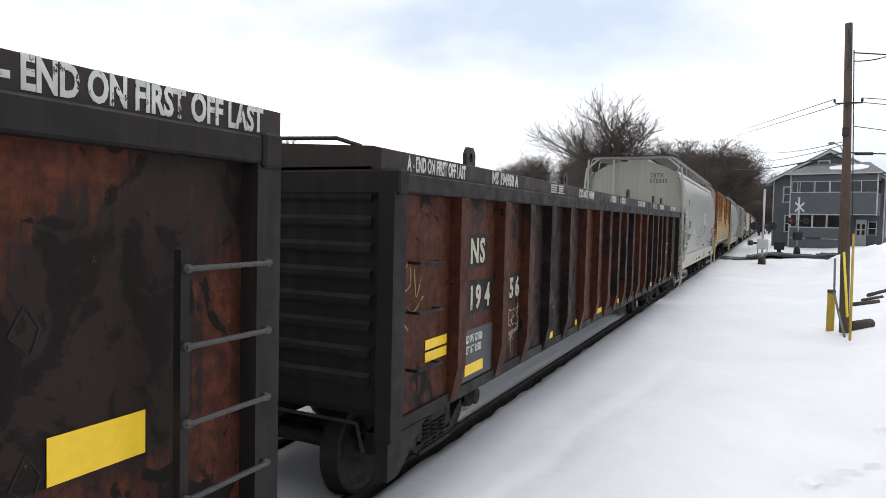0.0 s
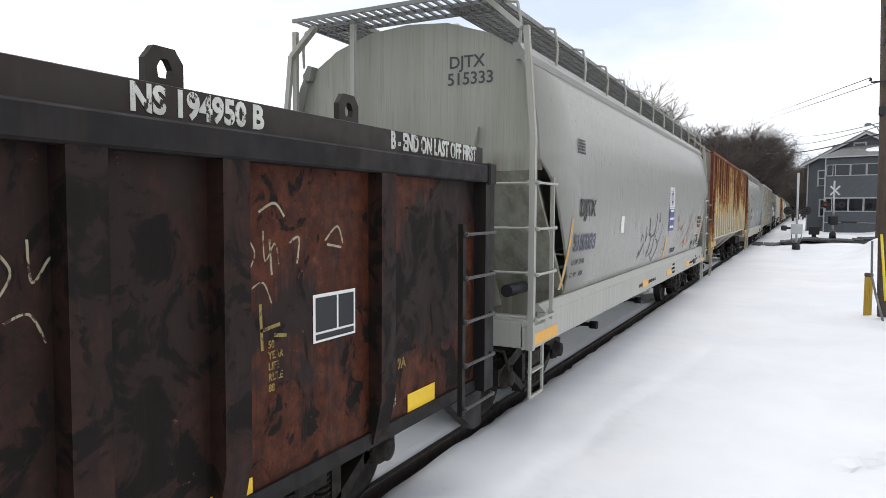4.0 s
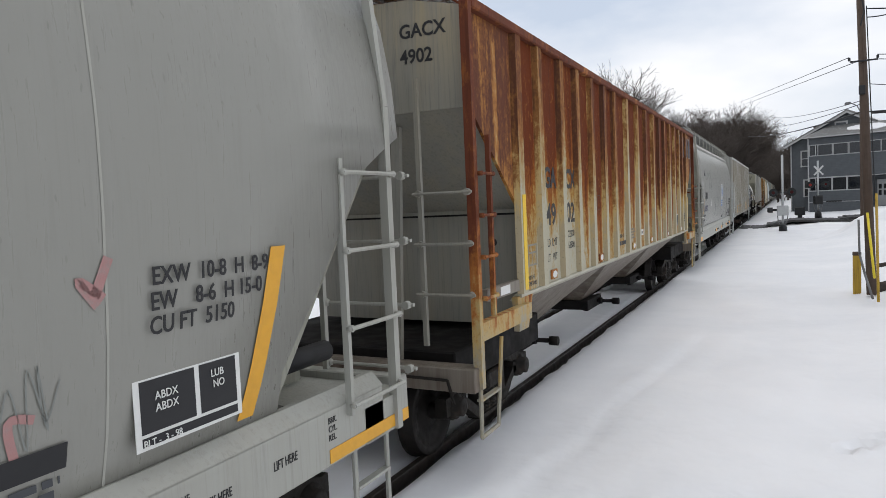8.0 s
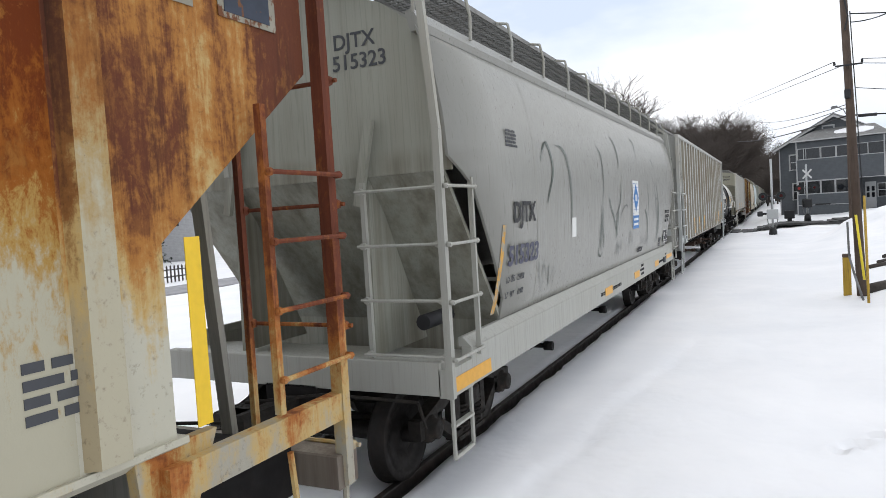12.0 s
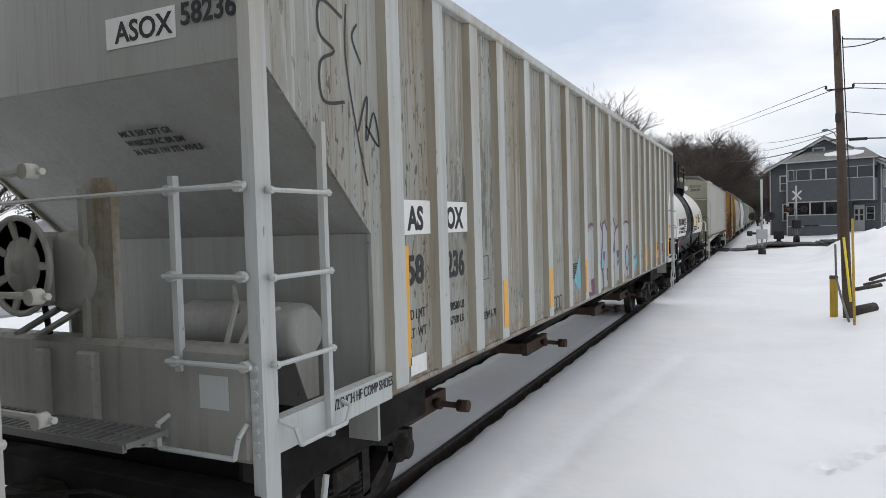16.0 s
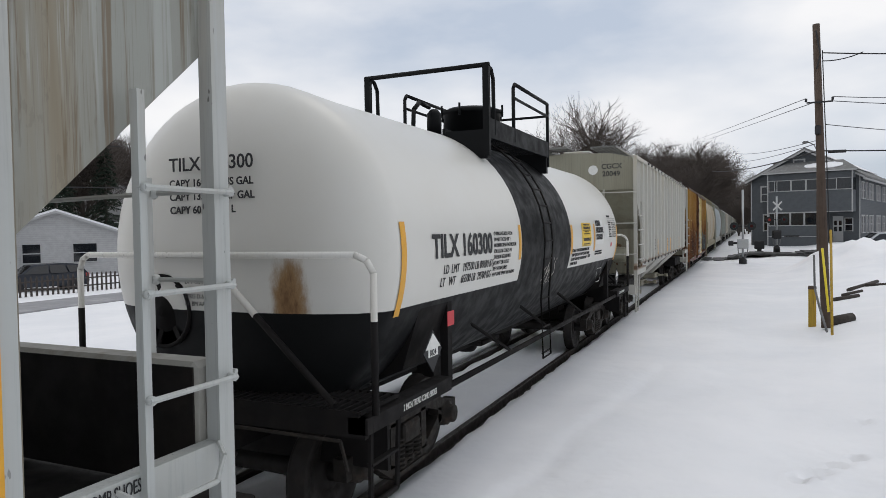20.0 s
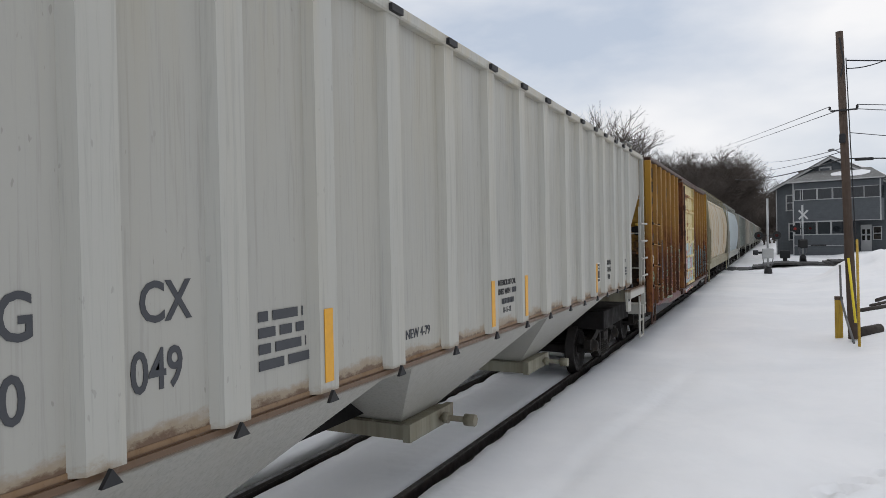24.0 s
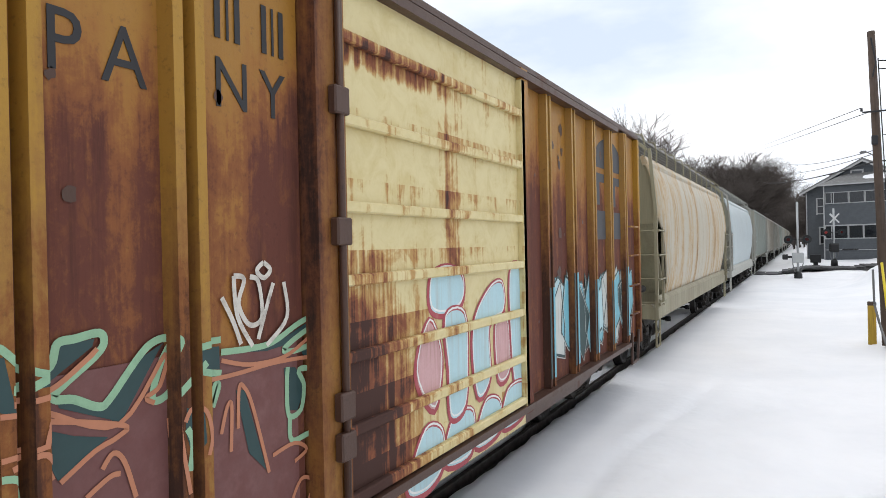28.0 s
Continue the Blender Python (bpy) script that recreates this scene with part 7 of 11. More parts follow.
def d_patch(car, mat, ya, yb, z0, z1, lean=0.0, name="reflector", off=0.007, n=6):
    """A decal that follows the rounded side."""
    bm = B()
    rows = []
    for i in range(n + 1):
        z = z0 + (z1 - z0) * i / n
        x = d_surface(z)[0] + off
        k = lean * i / n
        rows.append((bm.verts.new((x, ya + k, z)), bm.verts.new((x, yb + k, z))))
    for a, b in zip(rows[:-1], rows[1:]):
        bm.faces.new((a[0], a[1], b[1], b[0]))
    return part(name, bm, mat, car)


def d_ribbon(car, mat, pts, w, off=0.006, name="graffiti", label=""):
    bm = ribbon(B(), pts, w, 0.0)
    for v in bm.verts:
        v.co.x = d_surface(min(3.95, max(1.37, v.co.z)))[0] + off
    return part(name, bm, mat, car, label)


def d_scrawl(car, mat, ya, yb, z0, z1, n, w, seed):
    rnd = random.Random(seed)
    pts = []
    for i in range(n):
        f = i / (n - 1)
        pts.append((ya + (yb - ya) * min(1, max(0, f + rnd.uniform(-0.15, 0.15))), z0 + (z1 - z0) * (rnd.uniform(0.55, 1.0) if i % 2 else rnd.uniform(0.0, 0.45))))
    return d_ribbon(car, mat, smooth_line(pts), w)


ORANGE_WORN = chipped("reflector_orange_worn", (0.62, 0.34, 0.07), (0.30, 0.28, 0.22), 14, 0.50)
NUMERAL = plain("stencil_slate", (0.06, 0.062, 0.10), 0.55)


def hopper_marks(car, L, blue, number):
    """What both round-sided cars carry."""
    d_text(car, "DJTX", 1.56, 2.32, 0.20, BLACK, 1.02, 0.008)
    d_text(car, number, 1.38, 1.90, 0.19, NUMERAL, 1.16, 0.008)
    d_text(car, "LD  LMT   224100", 1.38, 1.73, 0.065, DARKGREY, 0.75)
    d_text(car, "LT   WT     61900", 1.36, 1.58, 0.065, DARKGREY, 0.75)
    d_patch(car, ORANGE_WORN, 1.06, 1.15, 1.47, 2.30, 0.22)
    end_text(car, "DJTX", 0.52, 0.262, 3.92, 0.13, DARKGREY, 1.0, 0.002)
    end_text(car, number, 0.50, 0.262, 3.74, 0.13, DARKGREY, 1.0, 0.002)
    fine_print(car, DARKGREY, 1.617, 1.5, 1.85, 3.06, 3.24, 5)
    # maker's plate and leaser's sign: plain shapes in their colours
    ya, band = 7.92, (2.42 if blue is NAVY else 2.22)
    d_patch(car, CREAM, ya, ya + 0.58, 1.97, 2.86, 0, "company_sign", 0.006, 10)
    yc, zc = ya + 0.29, (2.64 if blue is NAVY else 2.54)
    bm = B()
    for i in range(8):
        f0, f1 = i / 8, (i + 1) / 8
        r = 0.17 if blue is NAVY else 0.26
        z0, z1 = zc - r + 2 * r * f0, zc - r + 2 * r * f1
        h0, h1 = r * (1 - abs(2 * f0 - 1)), r * (1 - abs(2 * f1 - 1))
        x0, x1 = d_surface(z0)[0] + 0.010, d_surface(z1)[0] + 0.010
        v = [bm.verts.new(p) for p in ((x0, yc - h0 - 0.001, z0), (x0, yc + h0 + 0.001, z0), (x1, yc + h1 + 0.001, z1), (x1, yc - h1 - 0.001, z1))]
        bm.faces.new(v)
    part("sign_diamond", bm, blue, car)
    d_patch(car, blue, ya, ya + 0.58, 1.97, band, 0, "sign_band", 0.010, 4)
    for i in range(9):
        z = band + 0.03 + i * (2.84 - band) / 9
        d_patch(car, blue, ya, ya + 0.58, z, z + 0.006, 0, "sign_rule", 0.008, 1)
    for i in range(3):
        d_patch(car, CREAM, ya + 0.08, ya + 0.5, 2.03 + i * 0.11 * (band - 1.97) / 0.30, 2.075 + i * 0.11 * (band - 1.97) / 0.30, 0, "sign_line", 0.014, 1)
    for i in range(3):
        d_patch(car, CREAM, yc - 0.10 + i * 0.07, yc - 0.05 + i * 0.07, zc - 0.06, zc + 0.06, 0, "sign_bar", 0.014, 1)
    d_text(car, "CAUTION", 8.49, 1.50, 0.085, BLACK, 0.95, 0.005)
    d_text(car, "EXW  10-8  H  8-9", L - 2.20, 2.165, 0.075, BLACK, 0.84, 0.0015)
    d_text(car, "EW    8-6  H 15-0", L - 2.21, 2.06, 0.075, BLACK, 0.84, 0.0015)
    d_text(car, "CU FT  5150", L - 2.22, 1.96, 0.075, BLACK, 0.84, 0.0015)
    if blue is NAVY:
        d_patch(car, ORANGE, L - 1.67, L - 1.56, 1.42, 2.27, 0.20)
        d_patch(car, ORANGE, 7.70, 7.82, 1.44, 1.82, 0.09)
        d_patch(car, ORANGE, L - 4.08, L - 3.99, 1.44, 1.81, 0.12)
    consolidated(car, d_surface(1.65)[0] + 0.012, L - 2.29, L - 1.69, 1.48, 1.79)
    xc = d_surface(1.65)[0] + 0.022
    for body, y, z in (("ABDX", L - 2.19, 1.68), ("ABDX", L - 2.19, 1.63), ("LUB", L - 1.88, 1.70), ("NO", L - 1.87, 1.65)):
        side_text(car, body, y, z, 0.035, CREAM, xc, 0.9)
    side_text(car, "BLT -  3 - 98", L - 2.26, 1.495, 0.03, CREAM, xc, 0.9)
    d_patch(car, BLACK, L - 2.88, L - 2.57, 1.53, 1.63, 0, "maker_plate", 0.008, 2)
    fine_print(car, DARKGREY, d_surface(1.48)[0] + 0.012, L - 2.90, L - 2.52, 1.42, 1.51, 2)
    # lower sill
    xs_ = 1.602
    for y in (5.5, 7.9, L - 3.82):
        decal(car, ORANGE, xs_, y, y + 0.5, 1.05, 1.17)
    decal(car, ORANGE, xs_, 0.02, 0.85, 1.0, 1.12)
    o0 = L - 1.05 if blue is NAVY else L - 2.1
    decal(car, ORANGE, xs_, o0, o0 + 0.90, 0.99 if blue is NAVY else 1.08, 1.07 if blue is NAVY else 1.17)
    side_text(car, "CLOSE HOPPER GATES & ROOF HATCHES BEFORE MOVING CAR", L - 3.6, 1.08, 0.05, BLACK, xs_, 0.62)
    side_text(car, "CLOSE HOPPER GATES & ROOF HATCHES BEFORE MOVING CAR", 5.2, 1.08, 0.055, BLACK, xs_, 0.66)
    side_text(car, "OPEN HATCH", 8.6, 1.21, 0.045, BLACK, xs_, 0.7)
    side_text(car, "BEFORE UNLOADING", 8.5, 1.13, 0.045, BLACK, xs_, 0.7)
    side_text(car, "COMPARTMENT", 8.58, 1.05, 0.045, BLACK, xs_, 0.7)
    side_text(car, "LIFT HERE", L - 1.52, 1.12, 0.05, BLACK, xs_, 0.6)
    side_text(car, "JACK HERE", L - 2.0, 1.12, 0.045, BLACK, xs_, 0.6)
    for k, body in enumerate(("BRK.", "CYL.", "REL.")):
        side_text(car, body, L - 1.05, 1.22 - 0.05 * k, 0.036, BLACK, xs_, 0.8)
    side_text(car, "2 INCH HF", L - 2.25, 1.19, 0.04, BLACK, xs_, 0.7)
    side_text(car, "COMP SHOES", L - 2.3, 1.12, 0.04, BLACK, xs_, 0.7)
    bm = B()
    box(bm, 1.6, 1.64, L - 2.65, L - 2.4, 1.04, 1.16, 0, 0.01)
    part("bracket", bm, DARKGREY, car)
    d_patch(car, CREAM, 3.75, 3.95, 2.05, 2.3, 0, "notice", 0.006, 2)


hop = round_hopper(22.5, 14.4, D_SIDE, D_FRAME, D_END, "pale grey round-sided covered hopper car with roof walkways")
hopper_marks(hop, 14.4, NAVY, "515333")
# a large brushed tag, then a fine scribble
for k, (ctrl, w) in enumerate((([(5.20, 1.58), (5.27, 1.70), (5.31, 1.62), (5.36, 1.66), (5.46, 1.72), (5.56, 1.82)], 0.030), ([(5.38, 1.98), (5.36, 1.90), (5.33, 1.85)], 0.032), ([(5.37, 1.98), (5.47, 1.94), (5.57, 1.85), (5.66, 1.72), (5.74, 1.62)], 0.014), ([(5.97, 2.25), (6.02, 2.17), (6.01, 2.02), (5.98, 1.93)], 0.045), ([(5.98, 1.94), (6.09, 1.96), (6.16, 1.88), (6.11, 1.75), (6.03, 1.66), (5.94, 1.60)], 0.036), ([(5.94, 1.66), (5.94, 1.60), (6.05, 1.56), (6.2, 1.60)], 0.014),
                               ([(6.59, 2.33), (6.62, 2.20), (6.53, 2.03), (6.42, 1.95), (6.20, 1.91)], 0.036), ([(6.44, 1.97), (6.48, 1.86), (6.43, 1.72), (6.34, 1.63), (6.21, 1.58)], 0.034), ([(6.93, 2.35), (6.95, 2.28), (6.91, 2.17), (6.97, 2.2)], 0.04), ([(6.66, 2.02), (6.60, 1.86), (6.72, 1.85), (6.86, 1.78), (7.03, 1.84), (7.14, 1.96), (7.22, 2.12)], 0.024), ([(6.93, 1.79), (6.90, 1.70), (6.77, 1.60), (6.65, 1.50), (6.55, 1.44)], 0.038),
                               ([(5.73, 2.10), (5.72, 1.98), (5.69, 1.86)], 0.03), ([(5.80, 1.98), (5.74, 1.90), (5.70, 1.84)], 0.022), ([(6.20, 2.20), (6.26, 2.09)], 0.02), ([(6.84, 2.12), (6.78, 1.96)], 0.014), ([(6.40, 1.66), (6.36, 1.55), (6.46, 1.50)], 0.02))):
    d_ribbon(hop, G_BLACK, smooth_line(ctrl, 7) if len(ctrl) > 2 else ctrl, w, label="black brushed tag")
for k, ctrl in enumerate(([(7.36, 2.02), (7.30, 2.06), (7.28, 1.96), (7.36, 1.92), (7.33, 1.84)], [(7.40, 1.92), (7.46, 1.95), (7.42, 1.84), (7.50, 1.88)], [(7.52, 1.84), (7.47, 1.78), (7.54, 1.74), (7.48, 1.68)], [(7.56, 1.80), (7.62, 1.82), (7.60, 1.72), (7.68, 1.76)], [(7.63, 1.90), (7.64, 1.80), (7.72, 1.74), (7.66, 1.64), (7.56, 1.60)], [(7.36, 1.66), (7.40, 1.56), (7.46, 1.64), (7.48, 1.50)], [(7.52, 1.58), (7.58, 1.66), (7.62, 1.56), (7.54, 1.52)])):
    d_ribbon(hop, G_BLACK, smooth_line(ctrl, 6), 0.007)
rr = random.Random(12)
for k in range(26):
    y, z = rr.uniform(8.7, 12.0), rr.uniform(1.45, 2.15)
    d_ribbon(hop, G_RED, smooth_line([(y, z), (y + rr.uniform(-0.1, 0.12), z + rr.uniform(0.02, 0.22)), (y + rr.uniform(0, 0.2), z + rr.uniform(-0.05, 0.2))], 5), rr.uniform(0.015, 0.05))
for k in range(5):
    y = 9.0 + k * 0.6
    d_scrawl(hop, G_GREY, y, y + 0.45, 1.6, 1.95, 12, 0.006, 80 + k)

hop2 = round_hopper(54.9, 14.1, D_SIDE, D_FRAME, D_END, "pale grey round-sided covered hopper car with scribbled sides", rear=0.48, cut=0.24)
hopper_marks(hop2, 14.1, BLUE, "515323")
def dry_brush(car, ctrl, w, hairs, seed):
    """A worn brush stroke: thin broken hairs side by side along a soft line."""
    rnd = random.Random(seed)
    line = smooth_line(ctrl, 7)
    for h in range(hairs):
        d = w * (h / max(1, hairs - 1) - 0.5)
        i0, i1 = rnd.randrange(0, len(line) // 3 + 1), len(line) - rnd.randrange(0, len(line) // 3 + 1)
        pts = [(y + d + rnd.uniform(-0.004, 0.004), z + 0.3 * d) for y, z in line[i0:i1]]
        if len(pts) > 2:
            d_ribbon(car, G_GREY if h % 3 else G_SMEAR, pts, rnd.uniform(0.006, 0.016))


G_SMEAR = plain("spray_worn_dark", (0.085, 0.115, 0.095), 0.6)
for k, (ctrl, w, hairs) in enumerate((([(5.35, 3.32), (5.55, 3.22), (5.61, 3.05), (5.58, 2.75), (5.46, 2.45)], 0.04, 5), ([(5.46, 2.5), (5.47, 2.2), (5.44, 1.76)], 0.16, 10), ([(5.40, 2.3), (5.35, 2.0), (5.33, 1.78)], 0.14, 6), ([(5.5, 2.1), (5.58, 1.95), (5.6, 1.78)], 0.03, 4), ([(5.26, 1.80), (5.32, 1.70), (5.45, 1.68), (5.56, 1.73)], 0.05, 5),
                                     ([(5.95, 2.54), (6.05, 2.4), (6.24, 2.27), (6.4, 2.1), (6.51, 1.88)], 0.07, 6), ([(6.88, 2.80), (6.86, 2.6), (6.7, 2.4), (6.37, 2.23)], 0.06, 6), ([(6.62, 2.4), (6.55, 2.15), (6.50, 1.88)], 0.15, 8), ([(7.5, 2.36), (7.3, 2.42), (7.05, 2.36), (6.77, 2.22)], 0.04, 4), ([(7.78, 2.75), (7.76, 2.4), (7.72, 2.0)], 0.06, 4), ([(9.15, 2.32), (9.35, 2.22), (9.52, 2.01), (9.65, 1.65)], 0.08, 8), ([(10.24, 3.33), (10.40, 3.32), (10.54, 3.15)], 0.05, 6), ([(10.42, 3.0), (10.55, 2.5), (10.67, 2.05)], 0.03, 4), ([(10.84, 2.4), (10.88, 2.0), (10.87, 1.6)], 0.24, 16),
                                     ([(10.6, 2.95), (10.85, 2.55), (11.0, 2.2), (11.05, 1.65)], 0.08, 7), ([(8.3, 3.65), (8.6, 3.6), (8.62, 3.3)], 0.08, 5), ([(6.5, 3.55), (6.75, 3.45), (6.85, 3.2), (6.8, 3.05)], 0.06, 5), ([(9.5, 2.9), (9.6, 2.5), (9.55, 2.1)], 0.05, 4), ([(3.2, 3.2), (3.6, 3.1), (3.75, 2.6), (3.7, 2.0)], 0.08, 6), ([(2.5, 2.9), (2.8, 3.2), (3.0, 2.9), (2.7, 2.5)], 0.06, 5))):
    dry_brush(hop2, ctrl, w, hairs, 400 + k)
for k, (ya, yb, z0, z1) in enumerate(((6.45, 7.0, 1.55, 1.85), (7.55, 8.0, 1.62, 1.98), (8.8, 9.3, 1.55, 1.85), (9.3, 9.78, 1.55, 1.82), (10.5, 11.1, 1.52, 1.74), (6.55, 6.9, 1.6, 1.8), (2.4, 3.0, 1.5, 1.9))):
    d_scrawl(hop2, G_GREY, ya, yb, z0, z1, 13, 0.009, 100 + k)


# ---- straight-sided ribbed covered hopper
A_POST = rust_paint("end_post_rust", (0.27, 0.262, 0.23), 0, 5, (0.05, 0.026, 0.015), (0.13, 0.07, 0.03), -0.10, (0.20, 0.16, 0.10))
A_PLATE = paint("end_plate_grey", (0.27, 0.265, 0.24), (0.09, 0.055, 0.03), 0.7, 0.6, True, 1.2)
def ribbed_hopper(y0, L, ribs, mats, label, zb=1.5, zt=4.15, slant=1.3, z_low=2.38, z_up=3.28, bays=(), detail=True, gate=UNDER, sill_drop=0.0, end_plate=False, front_gear=True, front_deck=True, post=0.035, rib_w=0.135, reach=0.60, rungs=4, rung_span=None, rear_in=0.0, rear_deck=1.16, beam=(-0.26, -0.10)):
    """mats: side, rib, end, frame, bay."""
    side, rib_m, end_m, frame_m, bay_m = mats[:5]
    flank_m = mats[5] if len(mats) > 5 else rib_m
    car = car_thing("covered_hopper_car", label, y0)
    add_truck(car, 1.5, detail)
    add_truck(car, L - 1.5, detail)
    add_couplers(car, L)
    add_sill(car, L, UNDER)
    e = 0.16
    out = [(e, zt), (L - e, zt), (L - e, z_up), (L - slant, z_low), (L - slant, zb), (slant, zb), (slant, z_low), (e, z_up)]
    for sg in (-1, 1):
        bm = B()
        prism(bm, out, "x", *sorted((sg * 1.525, sg * 1.555)))
        part("side_sheet", bm, side, car)
        for r in ribs:
            bm = B()
            w = rib_w if detail else 0.065
            x0, x1 = sg * 1.555, sg * 1.612
            prism(bm, [(x0, r - w), (x1, r - w * 0.68), (x1, r + w * 0.68), (x0, r + w)], "z", zb + 0.01, zt - 0.03)
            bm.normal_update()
            # flank faces take the darker material, shade painted in with the grime
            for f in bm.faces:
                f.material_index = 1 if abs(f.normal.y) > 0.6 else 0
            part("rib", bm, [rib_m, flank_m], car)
        bm = B()
        box(bm, *sorted((sg * 1.52, sg * 1.63)), e - 0.05, L - e + 0.05, zt - 0.04, zt + 0.05, 0, 0.012)
        part("top_chord", bm, frame_m if detail else side, car)
        bm = B()
        prism(bm, [(sg * 1.44, zb - 0.07), (sg * 1.50, zb - 0.08), (sg * 1.575, zb - 0.03), (sg * 1.575, zb + 0.0), (sg * 1.5, zb + 0.0)], "y", slant - 0.05, L - slant + 0.05)
        part("side_sill", bm, side if detail else end_m, car)
        for y, s in ((0.06, 1), (L - 0.06 - rear_in, -1)):
            bm = B()
            box(bm, *sorted((sg * 1.55, sg * 1.63)), y - (post if s > 0 or not rear_in else 0.05), y + (post if s > 0 or not rear_in else 0.05), 0.86, zt + 0.02)
            part("corner_post", bm, frame_m, car)
            bm = B()
            box(bm, *sorted((sg * 1.54, sg * 1.62)), *sorted((y, y + s * (slant + 0.05))), zb + beam[0], zb + beam[1])
            part("end_beam", bm, frame_m, car)
            if sg > 0:
                side_ladder(car, frame_m, sg * 1.65, *sorted((y, y + s * (reach if s > 0 or rear_in else 0.60))), zb - 0.06, z_low + 0.66, rungs, rung_span or (zb + 0.12, z_low + 0.32), "ladder", (y + s * (reach if s > 0 or rear_in else 0.60),), None, 0.02)
                bm = B()
                pipe(bm, [(sg * 1.6, y, zb - 0.3), (sg * 1.58, y + s * 0.02, 0.42), (sg * 1.58, y + s * 0.40, 0.42), (sg * 1.6, y + s * 0.5, zb - 0.3)], 0.020, 6)
                bar(bm, (sg * 1.58, y, 0.75), (sg * 1.58, y + s * 0.44, 0.75), 0.05, 0.02)
                part("sill_step", bm, frame_m, car)
    bm = B()
    prism(bm, [(-1.56, zt), (-1.0, zt + 0.13), (0, zt + 0.18), (1.0, zt + 0.13), (1.56, zt)], "y", e, L - e)
    part("roof", bm, side, car)
    bm = B()
    box(bm, -0.34, 0.34, 0.9, L - 0.9, zt + 0.15, zt + 0.31, 0, 0.03)
    part("hatch_trough", bm, side, car)
    for sg in (-1, 1):
        grating(car, *sorted((sg * 0.55, sg * 1.15)), 0.05, L - 0.05, zt + 0.30, GRATE, 0.085 if detail else 0.3)
        if detail:
            for i in range(9):
                y = 0.3 + (L - 0.6) * i / 8
                part("walkway_bracket", bar(B(), (sg * 1.15, y, zt + 0.27), (sg * 1.45, y, zt + 0.05), 0.05, 0.02), frame_m, car)
    for y, s in ((0.0, 1), (L, -1)):
        wide_deck = front_deck or s < 0
        slatted(car, -1.16 if wide_deck else -0.75, (rear_deck if s < 0 else 1.16) if wide_deck else 0.0, *sorted((y - s * (0.18 if front_gear else 0.02), y + s * 0.5)), zt + 0.315, 20 if detail else 6, GRATE)
    if rear_deck > 1.2:
        for yy in (L - 0.45, L + 0.14):
            part("deck_post", rod(B(), (rear_deck - 0.02, yy, zt + 0.04), (rear_deck - 0.02, yy, zt + 0.30), 0.018, 6), frame_m, car)
    # ends
    for y, s in ((e, 1), (L - e, -1)):
        si = slant - e
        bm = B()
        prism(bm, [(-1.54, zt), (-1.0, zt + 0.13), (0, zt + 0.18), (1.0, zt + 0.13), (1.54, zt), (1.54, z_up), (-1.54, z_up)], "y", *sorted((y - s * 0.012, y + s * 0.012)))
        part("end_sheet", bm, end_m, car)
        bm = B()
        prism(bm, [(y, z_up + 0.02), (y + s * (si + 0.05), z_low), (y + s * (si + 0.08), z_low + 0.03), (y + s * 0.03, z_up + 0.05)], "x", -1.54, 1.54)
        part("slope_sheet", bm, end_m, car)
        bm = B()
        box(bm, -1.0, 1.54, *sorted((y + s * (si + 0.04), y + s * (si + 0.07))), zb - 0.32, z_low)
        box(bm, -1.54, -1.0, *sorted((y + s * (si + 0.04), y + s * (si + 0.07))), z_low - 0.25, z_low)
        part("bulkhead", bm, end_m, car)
        for q in () if end_plate else (-0.85, 0.75):
            part("slope_brace", bar(B(), (q, y - s * 0.05, 0.95), (q, y + s * 0.12, z_up - 0.1), 0.09, 0.05, (0, 1, 0)), end_m, car)
        bm = B()
        box(bm, -1.6, 1.6, *sorted((y - s * 0.22, y - s * 0.02)), 0.84, 1.05, 0, 0.01)
        part("end_sill", bm, (frame_m if front_gear else bay_m) if detail and not end_plate else UNDER, car)
        bm = B()
        box(bm, -1.30, 1.30, *sorted((y + s * 0.02, y + s * 2.3)), 0.80, 1.13, 0, 0.015)
        part("shear_plate", bm, UNDER, car)
        bm = B()
        lathe(bm, [(-0.55, 0.15), (-0.5, 0.19), (0.45, 0.19), (0.5, 0.15)], "x", 12, (0.75, y + s * 0.75, 1.75))
        pipe(bm, [(0.3, y + s * 0.75, 1.6), (0.2, y + s * 0.5, 1.2), (0.6, y + s * 0.3, 1.05)], 0.02, 6)
        if s > 0 and front_gear:
            part("air_reservoir", bm, end_m, car)
        else:
            bm.free()
        if end_plate:
            y -= rear_in if s < 0 else 0.0
            f = y - s * 0.16                 # front of the deep plate
            end_ladder(car, frame_m, f, 1.065, 1.55, 1.67, 2.73, 3, -s, (1.065,))
            bm = B()
            box(bm, -1.54, 1.54, *sorted((f, y + s * 0.02)), 1.20, 1.81, 0, 0.03)
            # inward face of the plate is black, the outward one grey
            box(bm, -1.54, 1.54, *sorted((y + s * 0.02, y + s * 0.03)), 1.20, 1.79, 1)
            part("end_plate", bm, [A_PLATE, UNDER], car, "grimy deep steel end plate")
            part("handrail", pipe(B(), [(1.6, y - s * 0.2, 2.66), (0.2, y - s * 0.24, 2.64), (-1.2, y - s * 0.22, 2.62)], 0.014, 6), frame_m, car)
            part("hand_hold", pipe(B(), [(0.97, f, 1.42), (0.94, f - s * 0.06, 1.38), (0.95, f - s * 0.06, 1.25), (1.48, f - s * 0.06, 1.25), (1.51, f - s * 0.06, 1.36), (1.52, f, 1.42)], 0.014, 6), frame_m, car)
